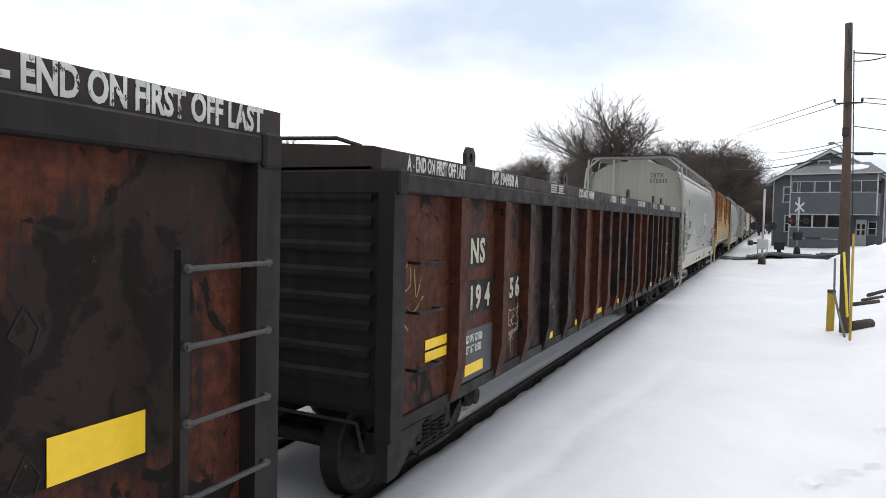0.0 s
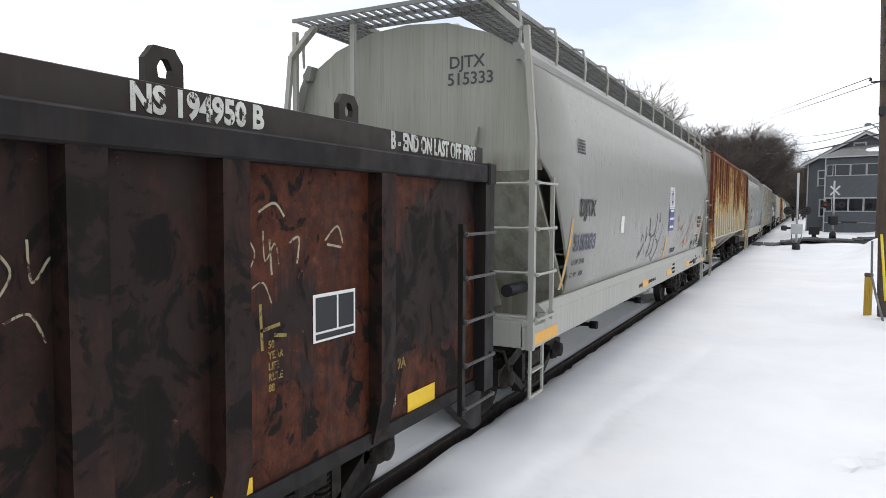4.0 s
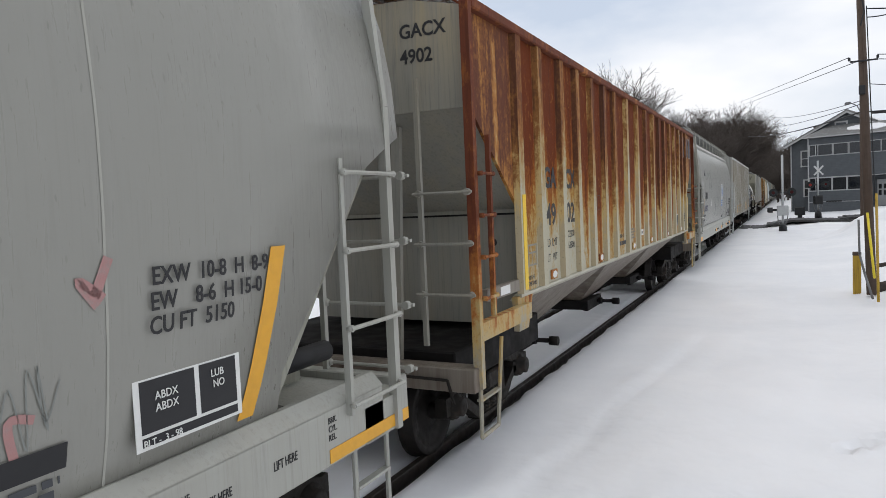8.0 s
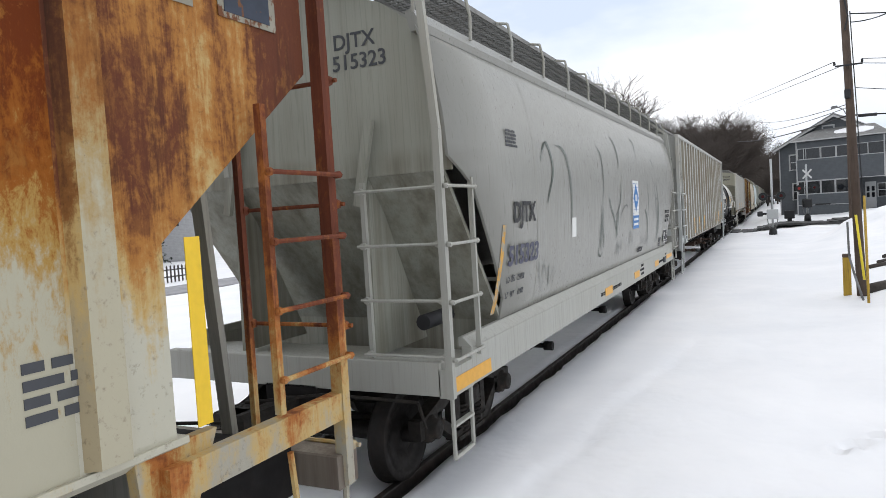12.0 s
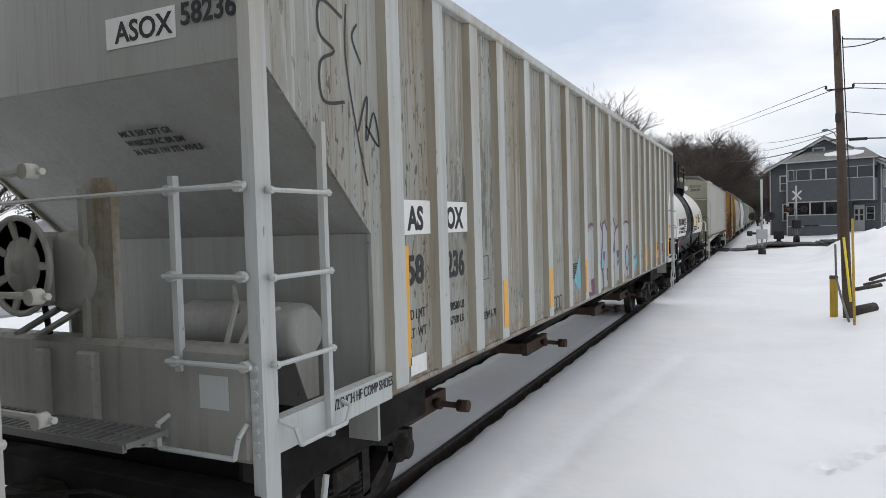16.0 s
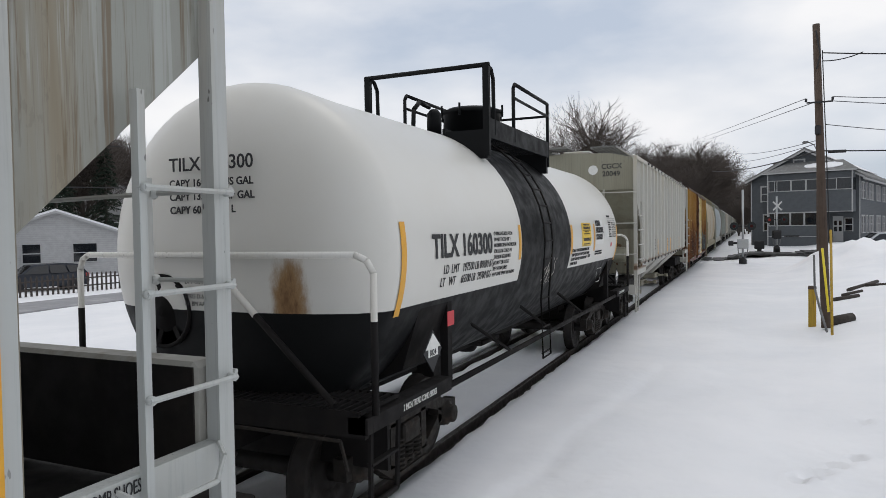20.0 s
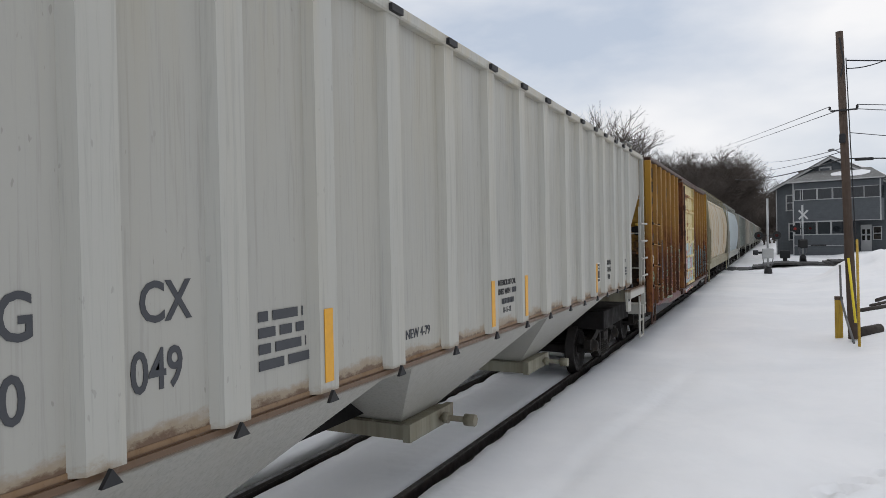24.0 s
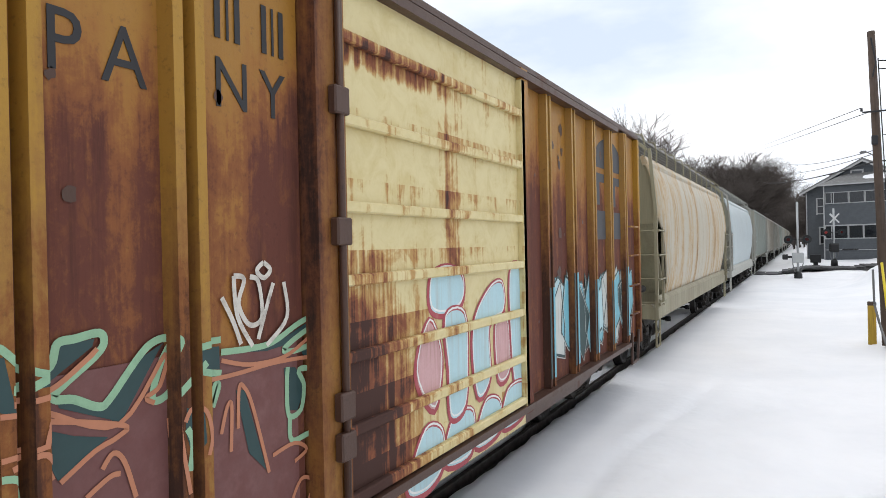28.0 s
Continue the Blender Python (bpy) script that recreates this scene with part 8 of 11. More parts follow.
            if s > 0:
                prism(bm := B(), [(0.26, 1.80), (0.51, 1.80), (0.51, 2.70), (0.47, 2.76), (0.30, 2.76), (0.26, 2.70)], "y", f + 0.05, f + 0.10)
                box(bm, 0.26, 0.30, f + 0.02, f + 0.05, 1.80, 2.70)
                part("end_post", bm, A_POST, car, "rust-streaked upright channel")
                part("brake_housing", lathe(B(), [(-0.10, 0.001), (-0.10, 0.20), (-0.06, 0.25), (0.10, 0.25), (0.12, 0.20)], "y", 20, (0.12, f + 0.10, 2.20)), A_PLATE, car)
                for x in (0.02, 0.22):
                    part("housing_bracket", bar(B(), (x, f + 0.05, 1.98), (x - 0.25, f - 0.05, 1.83), 0.10, 0.02, (0, 0, 1)), A_PLATE, car)
                for xa, xb in ((-0.12, -0.02), (0.27, 0.42)):
                    part("plate_stiffener", box(B(), xa, xb, f - 0.05, f + 0.01, 1.24, 1.74, 0, 0.012), A_POST, car)
                part("paint_patch", box(B(), 1.20, 1.40, f - 0.003, f + 0.01, 1.48, 1.66), A_RIB, car)
                slatted(car, -1.0, 1.12, f - 0.42, f - 0.16, 1.40, 34, GRATE)
                for x in (-0.3, 0.9):
                    part("step_bracket", bar(B(), (x, f, 1.25), (x, f - 0.38, 1.36), 0.05, 0.03), A_PLATE, car)
                part("reservoir_bracket", prism(B(), [(y + 0.62, 1.60), (y + 0.88, 1.60), (y + 0.88, 1.30), (y + 0.75, 1.30)], "x", 1.20, 1.22), A_PLATE, car)
                part("brake_pipe", pipe(B(), [(1.30, f + 0.1, 1.80), (1.20, f + 0.3, 2.0), (1.0, f + 0.5, 2.08), (0.85, f + 0.7, 1.9)], 0.016, 6), A_PLATE, car)
                part("brake_pipe", pipe(B(), [(1.40, f + 0.1, 1.80), (1.36, f + 0.25, 1.95), (1.30, f + 0.55, 1.95)], 0.016, 6), A_PLATE, car)
            part("side_hand_hold", pipe(B(), [(1.63, y - s * 0.04, 1.42), (1.70, y + s * 0.0, 1.38), (1.70, y + s * 0.05, 1.27), (1.70, y + s * 0.48, 1.27), (1.70, y + s * 0.53, 1.36), (1.63, y + s * 0.54, 1.38)], 0.014, 6), frame_m, car)
            for q in range(8):
                part("rivet", disc(B(), (1.585, y - s * 0.165, 1.26 + 0.065 * q), "y", 0.02, 0.02, 6), frame_m, car)
        else:
            if front_gear or s < 0:
                end_ladder(car, frame_m, y - s * 0.16, 0.86, 1.58, 1.0, 3.35, 4, -s, (0.86,))
            else:
                end_ladder(car, end_m, y - s * 0.16, 1.12, 1.58, 1.22, 3.54, 3, -s, (1.12,), (1.68, 2.55))
    brake_wheel(car, UNDER, -0.8, L + 0.02 if detail else L, 2.0)
    brake_wheel(car, A_PLATE if end_plate else end_m, -0.1 if end_plate else -0.9, -0.12 if end_plate else 0.02, 2.25 if end_plate else 2.05, 0.29)
    for yc, hy in bays:
        bay(car, bay_m, yc, hy, zb - 0.05, 1.5, gate, 0.50 - sill_drop)
    return car


C_RIBS = [1.24, 1.90, 2.70, 3.39, 4.13, 4.85, 5.53, 6.44, 7.35, 8.19, 8.99, 9.68, 10.40, 11.17, 11.93, 12.68, 13.27, 13.96]
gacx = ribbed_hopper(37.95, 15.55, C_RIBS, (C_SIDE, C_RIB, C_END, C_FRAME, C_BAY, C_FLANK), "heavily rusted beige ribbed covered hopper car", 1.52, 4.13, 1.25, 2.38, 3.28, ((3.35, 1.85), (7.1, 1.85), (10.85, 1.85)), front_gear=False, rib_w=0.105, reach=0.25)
for a_, b_ in zip(C_RIBS[:-1], C_RIBS[1:]):
    me_y = (a_ + b_) / 2
    w_ = (b_ - a_) / 2 - 0.125
    pan = part("side_panel", box(B(), 1.5555, 1.5575, -w_, w_, 1.525, 4.09), C_PANEL if 4.0 < me_y < 12.5 else C_PANEL_PALE, gacx)
    pan.matrix_basis = pose(0, me_y, 0)
X = 1.558
side_text(gacx, "GA", 2.07, 2.60, 0.225, BLACK, X + 0.004, 0.96, 0.010)
side_text(gacx, "CX", 2.90, 2.60, 0.225, BLACK, X, 0.90, 0.010)
side_text(gacx, "49", 2.12, 2.18, 0.235, BLACK, X, 1.08, 0.008)
side_text(gacx, "02", 2.92, 2.18, 0.235, BLACK, X, 1.02, 0.008)
side_text(gacx, "LD  LMT", 2.12, 1.93, 0.09, BLACK, X, 0.8)
side_text(gacx, "LT   WT", 2.12, 1.76, 0.09, BLACK, X, 0.8)
side_text(gacx, "222200", 2.90, 1.99, 0.085, BLACK, X, 0.9)
side_text(gacx, "63800", 2.95, 1.85, 0.085, BLACK, X, 0.9)
bm = B()
box(bm, -1.0, 1.552, 1.17, 1.18, 2.325, 2.345)
part("weld_seam", bm, UNDER, gacx)
# not bored: a black disc gives the hole its inner shade
part("bolt_hole", disc(B(), (1.30, 1.172, 2.05), "y", 0.04, 0.012, 12), BLACK, gacx)
end_text(gacx, "GACX", 0.90, 0.145, 3.93, 0.12, BLACK, 0.95, 0.003)
end_text(gacx, "4902", 0.90, 0.145, 3.71, 0.12, BLACK, 0.95, 0.003)
decal(gacx, YELLOW, 1.613, 1.215, 1.305, 1.56, 2.52)
for y in (4.29, 6.58, 9.24, 11.32):
    decal(gacx, YELLOW, X, y, y + 0.09, 1.54, 2.0)
decal(gacx, YELLOW, X, 14.42, 14.51, 1.53, 2.40)
for k, body in enumerate(("2 INCH HF", "COMP SHOES")):
    side_text(gacx, body, 1.43, 1.63 - 0.065 * k, 0.045, DARKGREY, X, 0.75)
side_text(gacx, "LEASED TO", 5.83, 1.80, 0.06, DARKGREY, X, 0.8)
for k in range(15):
    if k != 7:
        decal(gacx, DARKGREY, X, 5.69 + k * 0.043, 5.715 + k * 0.043, 1.68, 1.745, "name_bar")
fine_print(gacx, C_BAY, X, 6.72, 7.1, 1.72, 1.92, 4)
fine_print(gacx, DARKGREY, X, 8.2, 8.5, 1.72, 1.85, 3)
decal(gacx, CREAM, X, 7.70, 7.90, 1.74, 1.85, "notice")
decal(gacx, BLACK, X + 0.0045, 7.72, 7.79, 1.77, 1.82, "notice_mark")
for y in (2.2, 4.45, 6.83, 8.60, 10.75, 12.95):
    bm = B()
    box(bm, X, X + 0.02, y, y + 0.22, 1.55, 1.66, 0, 0.008)
    tp = part("tag_plate", bm, C_FRAME, gacx)
    ring = [(y + 0.11 + 0.085 * math.cos(a) * (1 + 0.12 * math.sin(3 * a + y)), 1.605 + 0.042 * math.sin(a)) for a in [2 * math.pi * i / 9 for i in range(9)]]
    part("paper_tag", patch(B(), ring, X + 0.022), CREAM, tp)
consolidated(gacx, X, 12.15, 12.54, 1.72, 2.0)
side_text(gacx, "EXW 10-8 H 9-1", 13.0, 1.95, 0.05, DARKGREY, X, 0.8)
side_text(gacx, "CU FT 5027", 13.0, 1.80, 0.05, DARKGREY, X, 0.8)
fine_print(gacx, DARKGREY, X, 13.65, 14.0, 1.75, 2.0, 4)
# faded company letters near the roof, as plain blocks on patches
LOGO_PALE = chipped("logo_patch_worn", (0.30, 0.28, 0.22), (0.13, 0.045, 0.014), 6, 0.47)
LOGO_SLATE = chipped("logo_slate", (0.040, 0.050, 0.072), (0.15, 0.06, 0.02), 7, 0.56)
for y in (12.86, 13.47, 14.16, 14.74):
    decal(gacx, LOGO_PALE, X + 0.002, y, y + 0.42, 3.46, 4.0, "logo_patch")
    part("logo_block", box(B(), X + 0.005, X + 0.009, y + 0.04, y + 0.37, 3.49, 3.97), LOGO_SLATE, gacx)
for y in (1.55, 9.6):
    part("placard_frame", ribbon(ribbon(ribbon(B(), [(y - 0.06, 1.78), (y + 0.19, 1.78), (y + 0.19, 1.99), (y - 0.06, 1.99)], 0.026, X + 0.003, True), [(y - 0.05, 1.91), (y + 0.18, 1.91)], 0.02, X + 0.003), [(y + 0.06, 1.79), (y + 0.06, 1.90)], 0.018, X + 0.003), C_END, gacx)
    part("placard_frame", ribbon(B(), [(y + 2.9, 2.3), (y + 3.05, 2.3), (y + 3.05, 2.5), (y + 2.9, 2.5)], 0.01, X + 0.003, True), BLACK, gacx)
part("corner_beam", box(B(), 1.53, 1.585, 0.30, 1.12, 1.57, 1.68), C_BAY, gacx)
part("beam_notice", box(B(), 1.585, 1.588, 0.62, 0.86, 1.585, 1.665), CREAM, gacx)
for s in (1.3, 14.25):
    bm = B()
    prism(bm, [(s - 0.18, 1.5), (s + 0.28, 1.5), (s + 0.12, 1.15), (s - 0.15, 1.15)], "x", 1.5, 1.56)
    # the pad's hole is a black disc, its shade given as colour
    disc(bm, (1.565, s + 0.02, 1.32), "x", 0.075, 0.02, 14, 1)
    part("jacking_pad", bm, [C_FRAME, BLACK], gacx)

GATE_RUST = paint("gate_rust", (0.055, 0.032, 0.022), (0.02, 0.014, 0.011), 0.6, 0.8, False, 3.0, 0.3)
A_RIBS = [1.50, 2.24, 2.98, 3.65, 4.49, 5.26, 6.19, 7.10, 7.92, 8.93, 9.91, 10.92, 11.80, 12.58, 13.32, 14.17, 14.97, 15.78, 16.46]
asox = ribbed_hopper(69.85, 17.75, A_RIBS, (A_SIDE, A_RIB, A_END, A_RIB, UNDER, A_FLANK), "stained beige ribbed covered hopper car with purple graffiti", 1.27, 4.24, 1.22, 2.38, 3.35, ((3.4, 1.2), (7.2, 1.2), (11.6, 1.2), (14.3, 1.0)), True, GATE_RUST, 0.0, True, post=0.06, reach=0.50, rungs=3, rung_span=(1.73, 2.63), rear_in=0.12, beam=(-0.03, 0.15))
decal(asox, CREAM, X, 1.66, 2.86, 2.36, 2.62, "number_panel")
side_text(asox, "AS", 1.74, 2.40, 0.17, BLACK, X + 0.004, 0.9, 0.010)
side_text(asox, "OX", 2.41, 2.40, 0.17, BLACK, X + 0.004, 0.9, 0.010)
side_text(asox, "58", 1.70, 1.99, 0.21, BLACK, X, 0.95, 0.010)
side_text(asox, "236", 2.41, 1.99, 0.21, BLACK, X, 0.80, 0.010)
side_text(asox, "LD LMT", 1.70, 1.72, 0.075, BLACK, X, 0.8)
side_text(asox, "LT  WT", 1.72, 1.58, 0.075, BLACK, X, 0.8)
side_text(asox, "198500 LB", 2.42, 1.70, 0.07, BLACK, X, 0.75)
side_text(asox, "67500 LB", 2.44, 1.58, 0.07, BLACK, X, 0.75)
side_text(asox, "NEW 6-78", 3.15, 1.52, 0.075, BLACK, X, 0.8)
bm = B()
box(bm, 0.42, 0.98, 0.142, 0.147, 3.52, 3.70)
part("number_panel", bm, CREAM, asox)
end_text(asox, "ASOX", 0.50, 0.14, 3.55, 0.12, BLACK, 1.0, 0.003)
end_text(asox, "58236", 1.02, 0.14, 3.58, 0.12, BLACK, 0.95, 0.003)
for y in (1.64, 3.60, 5.20, 7.03, 12.52, 14.12, 16.37):
    on_rib = min(abs(y + 0.05 - r) for r in A_RIBS) < 0.1
    decal(asox, ORANGE, 1.613 if on_rib else X, y, y + (0.115 if on_rib else 0.095), 1.38, 2.28 if y in (1.64, 16.37) else 1.86)
fine_print(asox, BLACK, X, 6.36, 6.86, 1.62, 1.84, 7)
consolidated(asox, X, 15.2, 15.66, 1.48, 1.83)
side_text(asox, "EXW 10-7 H  4-5", 14.24, 1.77, 0.07, BLACK, X, 0.9)
side_text(asox, "EW   9-0 H 14-11", 14.24, 1.67, 0.07, BLACK, X, 0.9)
side_text(asox, "CU FT 5820", 14.24, 1.57, 0.07, BLACK, X, 0.9)
decal(asox, CREAM, X, 14.74, 14.91, 1.47, 1.64, "notice")
for k, body in enumerate(("EXT. PAINT 2-99", "      5478", "TTC TX")):
    side_text(asox, body, 12.77, 1.80 - 0.055 * k, 0.045, BLACK, X, 0.62)
side_text(asox, "35480", 12.1, 1.60, 0.06, BLACK, X, 0.85)
side_text(asox, "1 1/2 INCH HF COMP SHOES", 0.56, 1.335, 0.065, BLACK, 1.625, 0.66)
side_text(asox, "1 1/2 INCH HF COMP SHOES", 16.47, 1.345, 0.060, BLACK, 1.625, 0.54)
side_text(asox, "RULE 88 6-2 INSP 2-99", 14.9, 1.38, 0.04, BLACK, X, 0.8)
part("placard_frame", ribbon(B(), [(3.16, 1.9), (3.34, 1.9), (3.34, 2.12), (3.16, 2.12)], 0.012, X + 0.003, True), BLACK, asox)
decal(asox, CREAM, X, 1.72, 1.98, 1.30, 1.44, "tag_plate")
for k, body in enumerate(("MK R 500 OFT GR", "WABCOPAC BR BM", "36 INCH 1W STL WHLS")):
    end_text(asox, body, 0.12, 0.468 + 0.058 * k, 3.06 - 0.053 * k, 0.048, BLACK, 0.85, 0.001, 47.5)
part("graffiti", ribbon(ribbon(ribbon(ribbon(B(), smooth_line([(0.95, 3.75), (0.72, 3.8), (0.70, 3.6), (0.85, 3.52), (0.70, 3.42), (0.72, 3.2), (0.95, 3.22)]), 0.022, X), smooth_line([(1.0, 3.85), (0.98, 3.5), (1.1, 3.0), (1.2, 2.7)]), 0.016, X), smooth_line([(1.12, 3.75), (1.06, 3.65), (1.16, 3.5)]), 0.018, X), smooth_line([(1.1, 3.05), (1.22, 3.3), (1.2, 3.0), (1.3, 3.2), (1.36, 2.98), (1.2, 3.1)]), 0.02, X), G_BLACK, asox, "black marker scribble")
scrawl(asox, G_GREY, X, 4.15, 4.6, 1.5, 1.85, 12, 0.010, 201)
scrawl(asox, G_GREY, X, 3.0, 3.5, 1.35, 1.65, 14, 0.008, 202)
for k, a in enumerate((5.42, 5.54, 5.66, 5.80)):
    part("graffiti", ribbon(B(), smooth_line([(a, 1.30), (a, 1.45), (a + 0.10, 1.46), (a + 0.11, 1.33), (a + 0.02, 1.30)], 5, True), 0.022, X, True), G_BLACK, asox)
# the large purple piece: grey letters, dark outlines, turquoise in the gaps
G_FILL = paint("spray_silver", (0.36, 0.37, 0.375), (0.20, 0.19, 0.17), 0.5, 0.55)
for k, outline in enumerate(([(6.95, 1.75), (7.2, 2.2), (7.8, 2.33), (8.15, 2.15), (7.98, 1.7), (7.95, 1.30), (7.3, 1.30)], [(8.0, 2.38), (8.2, 2.40), (8.44, 2.2), (8.25, 1.7), (8.42, 1.32), (7.97, 1.32)],
                [(8.46, 2.37), (8.64, 2.38), (8.86, 2.22), (9.06, 2.2), (9.25, 2.44), (9.46, 2.28), (9.42, 1.9), (9.15, 1.5), (8.75, 1.32), (8.46, 1.32)], [(9.45, 2.2), (9.74, 2.3), (10.12, 2.22), (10.05, 1.34), (9.4, 1.34)], [(10.17, 2.22), (10.47, 2.37), (10.86, 2.32), (11.13, 2.1), (11.12, 1.35), (10.12, 1.35)])):
    part("graffiti_fill", patch(B(), outline[::-1], X + 0.0004 + 0.0002 * k), G_FILL, asox)
STROKES = (([(7.9, 1.30), (7.3, 1.36), (6.98, 1.75), (7.2, 2.2), (7.55, 2.36), (7.85, 2.35), (8.02, 2.31), (8.18, 2.16), (8.04, 2.02)], 0.05), ([(7.99, 2.28), (8.0, 2.41), (8.21, 2.42), (8.33, 2.33), (8.44, 2.23)], 0.045), ([(8.44, 2.23), (8.40, 2.0), (8.30, 1.8), (8.24, 1.70), (8.1, 1.68), (7.96, 1.65), (7.97, 1.74)], 0.055),
           ([(8.22, 1.70), (8.35, 1.64), (8.43, 1.55), (8.47, 1.38), (8.44, 1.25)], 0.04), ([(8.44, 2.36), (8.64, 2.40), (8.70, 2.32), (8.86, 2.23), (9.07, 2.22), (9.25, 2.46), (9.48, 2.31), (9.41, 2.17)], 0.045), ([(9.41, 2.15), (9.55, 2.27), (9.74, 2.32), (9.95, 2.32), (10.14, 2.23), (10.27, 2.34), (10.47, 2.39), (10.86, 2.34), (11.15, 2.12), (11.18, 1.7), (11.15, 1.3)], 0.045),
           ([(9.45, 1.86), (9.16, 1.81), (8.89, 1.80)], 0.07), ([(8.75, 1.62), (8.76, 1.45), (8.95, 1.46), (9.14, 1.53), (9.3, 1.62)], 0.08), ([(9.14, 1.5), (9.12, 1.3)], 0.04), ([(9.62, 1.62), (9.72, 1.72), (9.86, 1.84), (9.88, 1.7), (9.8, 1.58)], 0.07), ([(10.0, 1.38), (10.2, 1.42), (10.31, 1.36)], 0.06), ([(10.60, 1.93), (10.43, 1.80), (10.41, 1.62), (10.57, 1.47), (10.77, 1.62), (10.75, 1.82), (10.60, 1.93)], 0.06), ([(10.57, 1.47), (10.6, 1.3)], 0.03), ([(10.13, 2.2), (10.1, 1.8), (10.08, 1.4)], 0.025))
for k, (ctrl, w) in enumerate(STROKES):
    part("graffiti_outline", ribbon(B(), smooth_line(ctrl, 7), w, X + 0.0024 + 0.00008 * k), G_PURPLE, asox, "purple sprayed outline")
for wedge in ([(8.42, 2.2), (8.46, 1.9), (8.62, 1.92), (8.5, 1.62), (8.45, 1.6), (8.25, 1.72)], [(9.41, 2.16), (9.47, 1.88), (9.2, 1.84), (9.3, 1.95)], [(7.84, 1.88), (7.92, 1.93), (7.97, 1.92), (7.96, 1.74), (7.88, 1.76)], [(9.55, 1.86), (9.86, 1.90), (9.92, 1.82), (9.85, 1.6), (9.72, 1.66)], [(7.55, 1.52), (7.95, 1.55), (7.97, 1.33), (7.6, 1.30)]):
    part("graffiti_outline", patch(B(), wedge[::-1], X + 0.0018), G_PURPLE, asox)
for spot in ([(8.43, 2.02), (8.45, 1.78), (8.5, 1.78), (8.45, 1.62), (8.30, 1.66)], [(9.34, 1.88), (9.42, 1.86), (9.26, 1.62), (9.15, 1.58), (9.18, 1.78)], [(9.72, 1.74), (9.8, 1.79), (9.83, 1.7), (9.76, 1.66)], [(10.5, 1.78), (10.62, 1.8), (10.68, 1.65), (10.57, 1.52), (10.48, 1.62)], [(11.22, 1.95), (11.32, 2.0), (11.42, 1.85), (11.5, 1.7), (11.9, 1.64), (11.92, 1.56), (11.5, 1.5), (11.24, 1.26), (11.19, 1.5)], [(6.55, 1.6), (6.7, 1.75), (6.9, 2.0), (6.92, 1.5), (6.75, 1.45)]):
    part("graffiti_fill", patch(B(), spot[::-1], X + 0.0036), G_TEAL, asox, "turquoise sprayed patch")
scrawl(asox, G_PURPLE, X + 0.005, 11.28, 11.75, 1.60, 1.72, 11, 0.02, 210)

K_RIBS = [1.38, 2.12, 2.84, 3.58, 4.36, 5.20, 6.13, 7.07, 7.97, 8.83, 9.73, 10.48, 11.26, 11.95, 12.75, 13.42, 14.10]
cgcx = ribbed_hopper(101.3, 15.6, K_RIBS, (K_SIDE, K_RIB, K_END, K_RIB, K_SIDE), "white ribbed covered hopper car with rust along its lower edge", 1.55, 4.10, 1.5, 2.40, 3.35, ((3.6, 1.7), (7.3, 1.7), (10.9, 1.7)), True, K_END, front_deck=False, rear_deck=1.38)
rk = random.Random(29)
STAIN = paint("rust_mottle", (0.10, 0.055, 0.03), (0.20, 0.13, 0.07), 0.8, 0.8, False, 6.0)
for k in range(60):
    x, z = rk.gauss(0.55, 0.30), rk.gauss(1.95, 0.30)
    rad = rk.uniform(0.012, 0.05)
    if -0.9 < x < 1.4 and 1.35 < z < 2.35:
        bm = B()
        bm.faces.new([bm.verts.new((x + rad * rk.uniform(0.5, 1.2) * math.cos(2 * math.pi * i / 7), 1.533, z + rad * rk.uniform(0.6, 1.6) * math.sin(2 * math.pi * i / 7))) for i in range(7)])
        part("rust_spot", bm, STAIN, cgcx)
side_text(cgcx, "CG", 2.3, 2.12, 0.18, DARKGREY, X, 0.8, 0.004)
side_text(cgcx, "CX", 3.05, 2.12, 0.18, DARKGREY, X, 0.8, 0.004)
side_text(cgcx, "20", 2.35, 1.82, 0.18, DARKGREY, X, 0.8, 0.004)
side_text(cgcx, "049", 3.0, 1.82, 0.18, DARKGREY, X, 0.75, 0.004)
fine_print(cgcx, DARKGREY, X, 3.8, 4.3, 1.75, 2.1, 4)
end_text(cgcx, "CGCX", 0.78, 0.145, 3.86, 0.12, BLACK, 1.0, 0.003)
end_text(cgcx, "20049", 0.80, 0.145, 3.68, 0.12, BLACK, 1.0, 0.003)
bm = B()
disc(bm, (0.58, 0.145, 3.84), "y", 0.115, 0.008, 24)
part("reflector_disc", bm, CREAM, cgcx)
for y, at in ((1.55, X), (4.31, 1.614), (6.985, 1.614), (7.207, X), (7.96, 1.614), (11.26, 1.614), (14.24, X)):
    decal(cgcx, ORANGE, at, y, y + 0.085, 1.62, 2.47 if y in (1.55, 14.24) else 2.06)
side_text(cgcx, "INTERIOR OF CAR", 7.305, 1.99, 0.055, BLACK, X, 0.78, 0.002)
side_text(cgcx, "LINED WITH", 7.305, 1.90, 0.055, BLACK, X, 0.78, 0.002)
for k in range(3):
    decal(cgcx, DARKGREY, X, 7.70 + 0.045 * k, 7.732 + 0.045 * k, 1.90, 1.955, "name_bar")
for k in range(8):
    decal(cgcx, DARKGREY, X, 7.40 + 0.045 * k, 7.43 + 0.045 * k, 1.80, 1.855, "name_bar")
side_text(cgcx, "8-15-12", 7.44, 1.71, 0.055, DARKGREY, X, 0.9, 0.001)
side_text(cgcx, "NEW 4-79", 5.4, 1.72, 0.07, DARKGREY, X, 0.9, 0.001)
consolidated(cgcx, X, 11.36, 11.73, 1.75, 2.06)
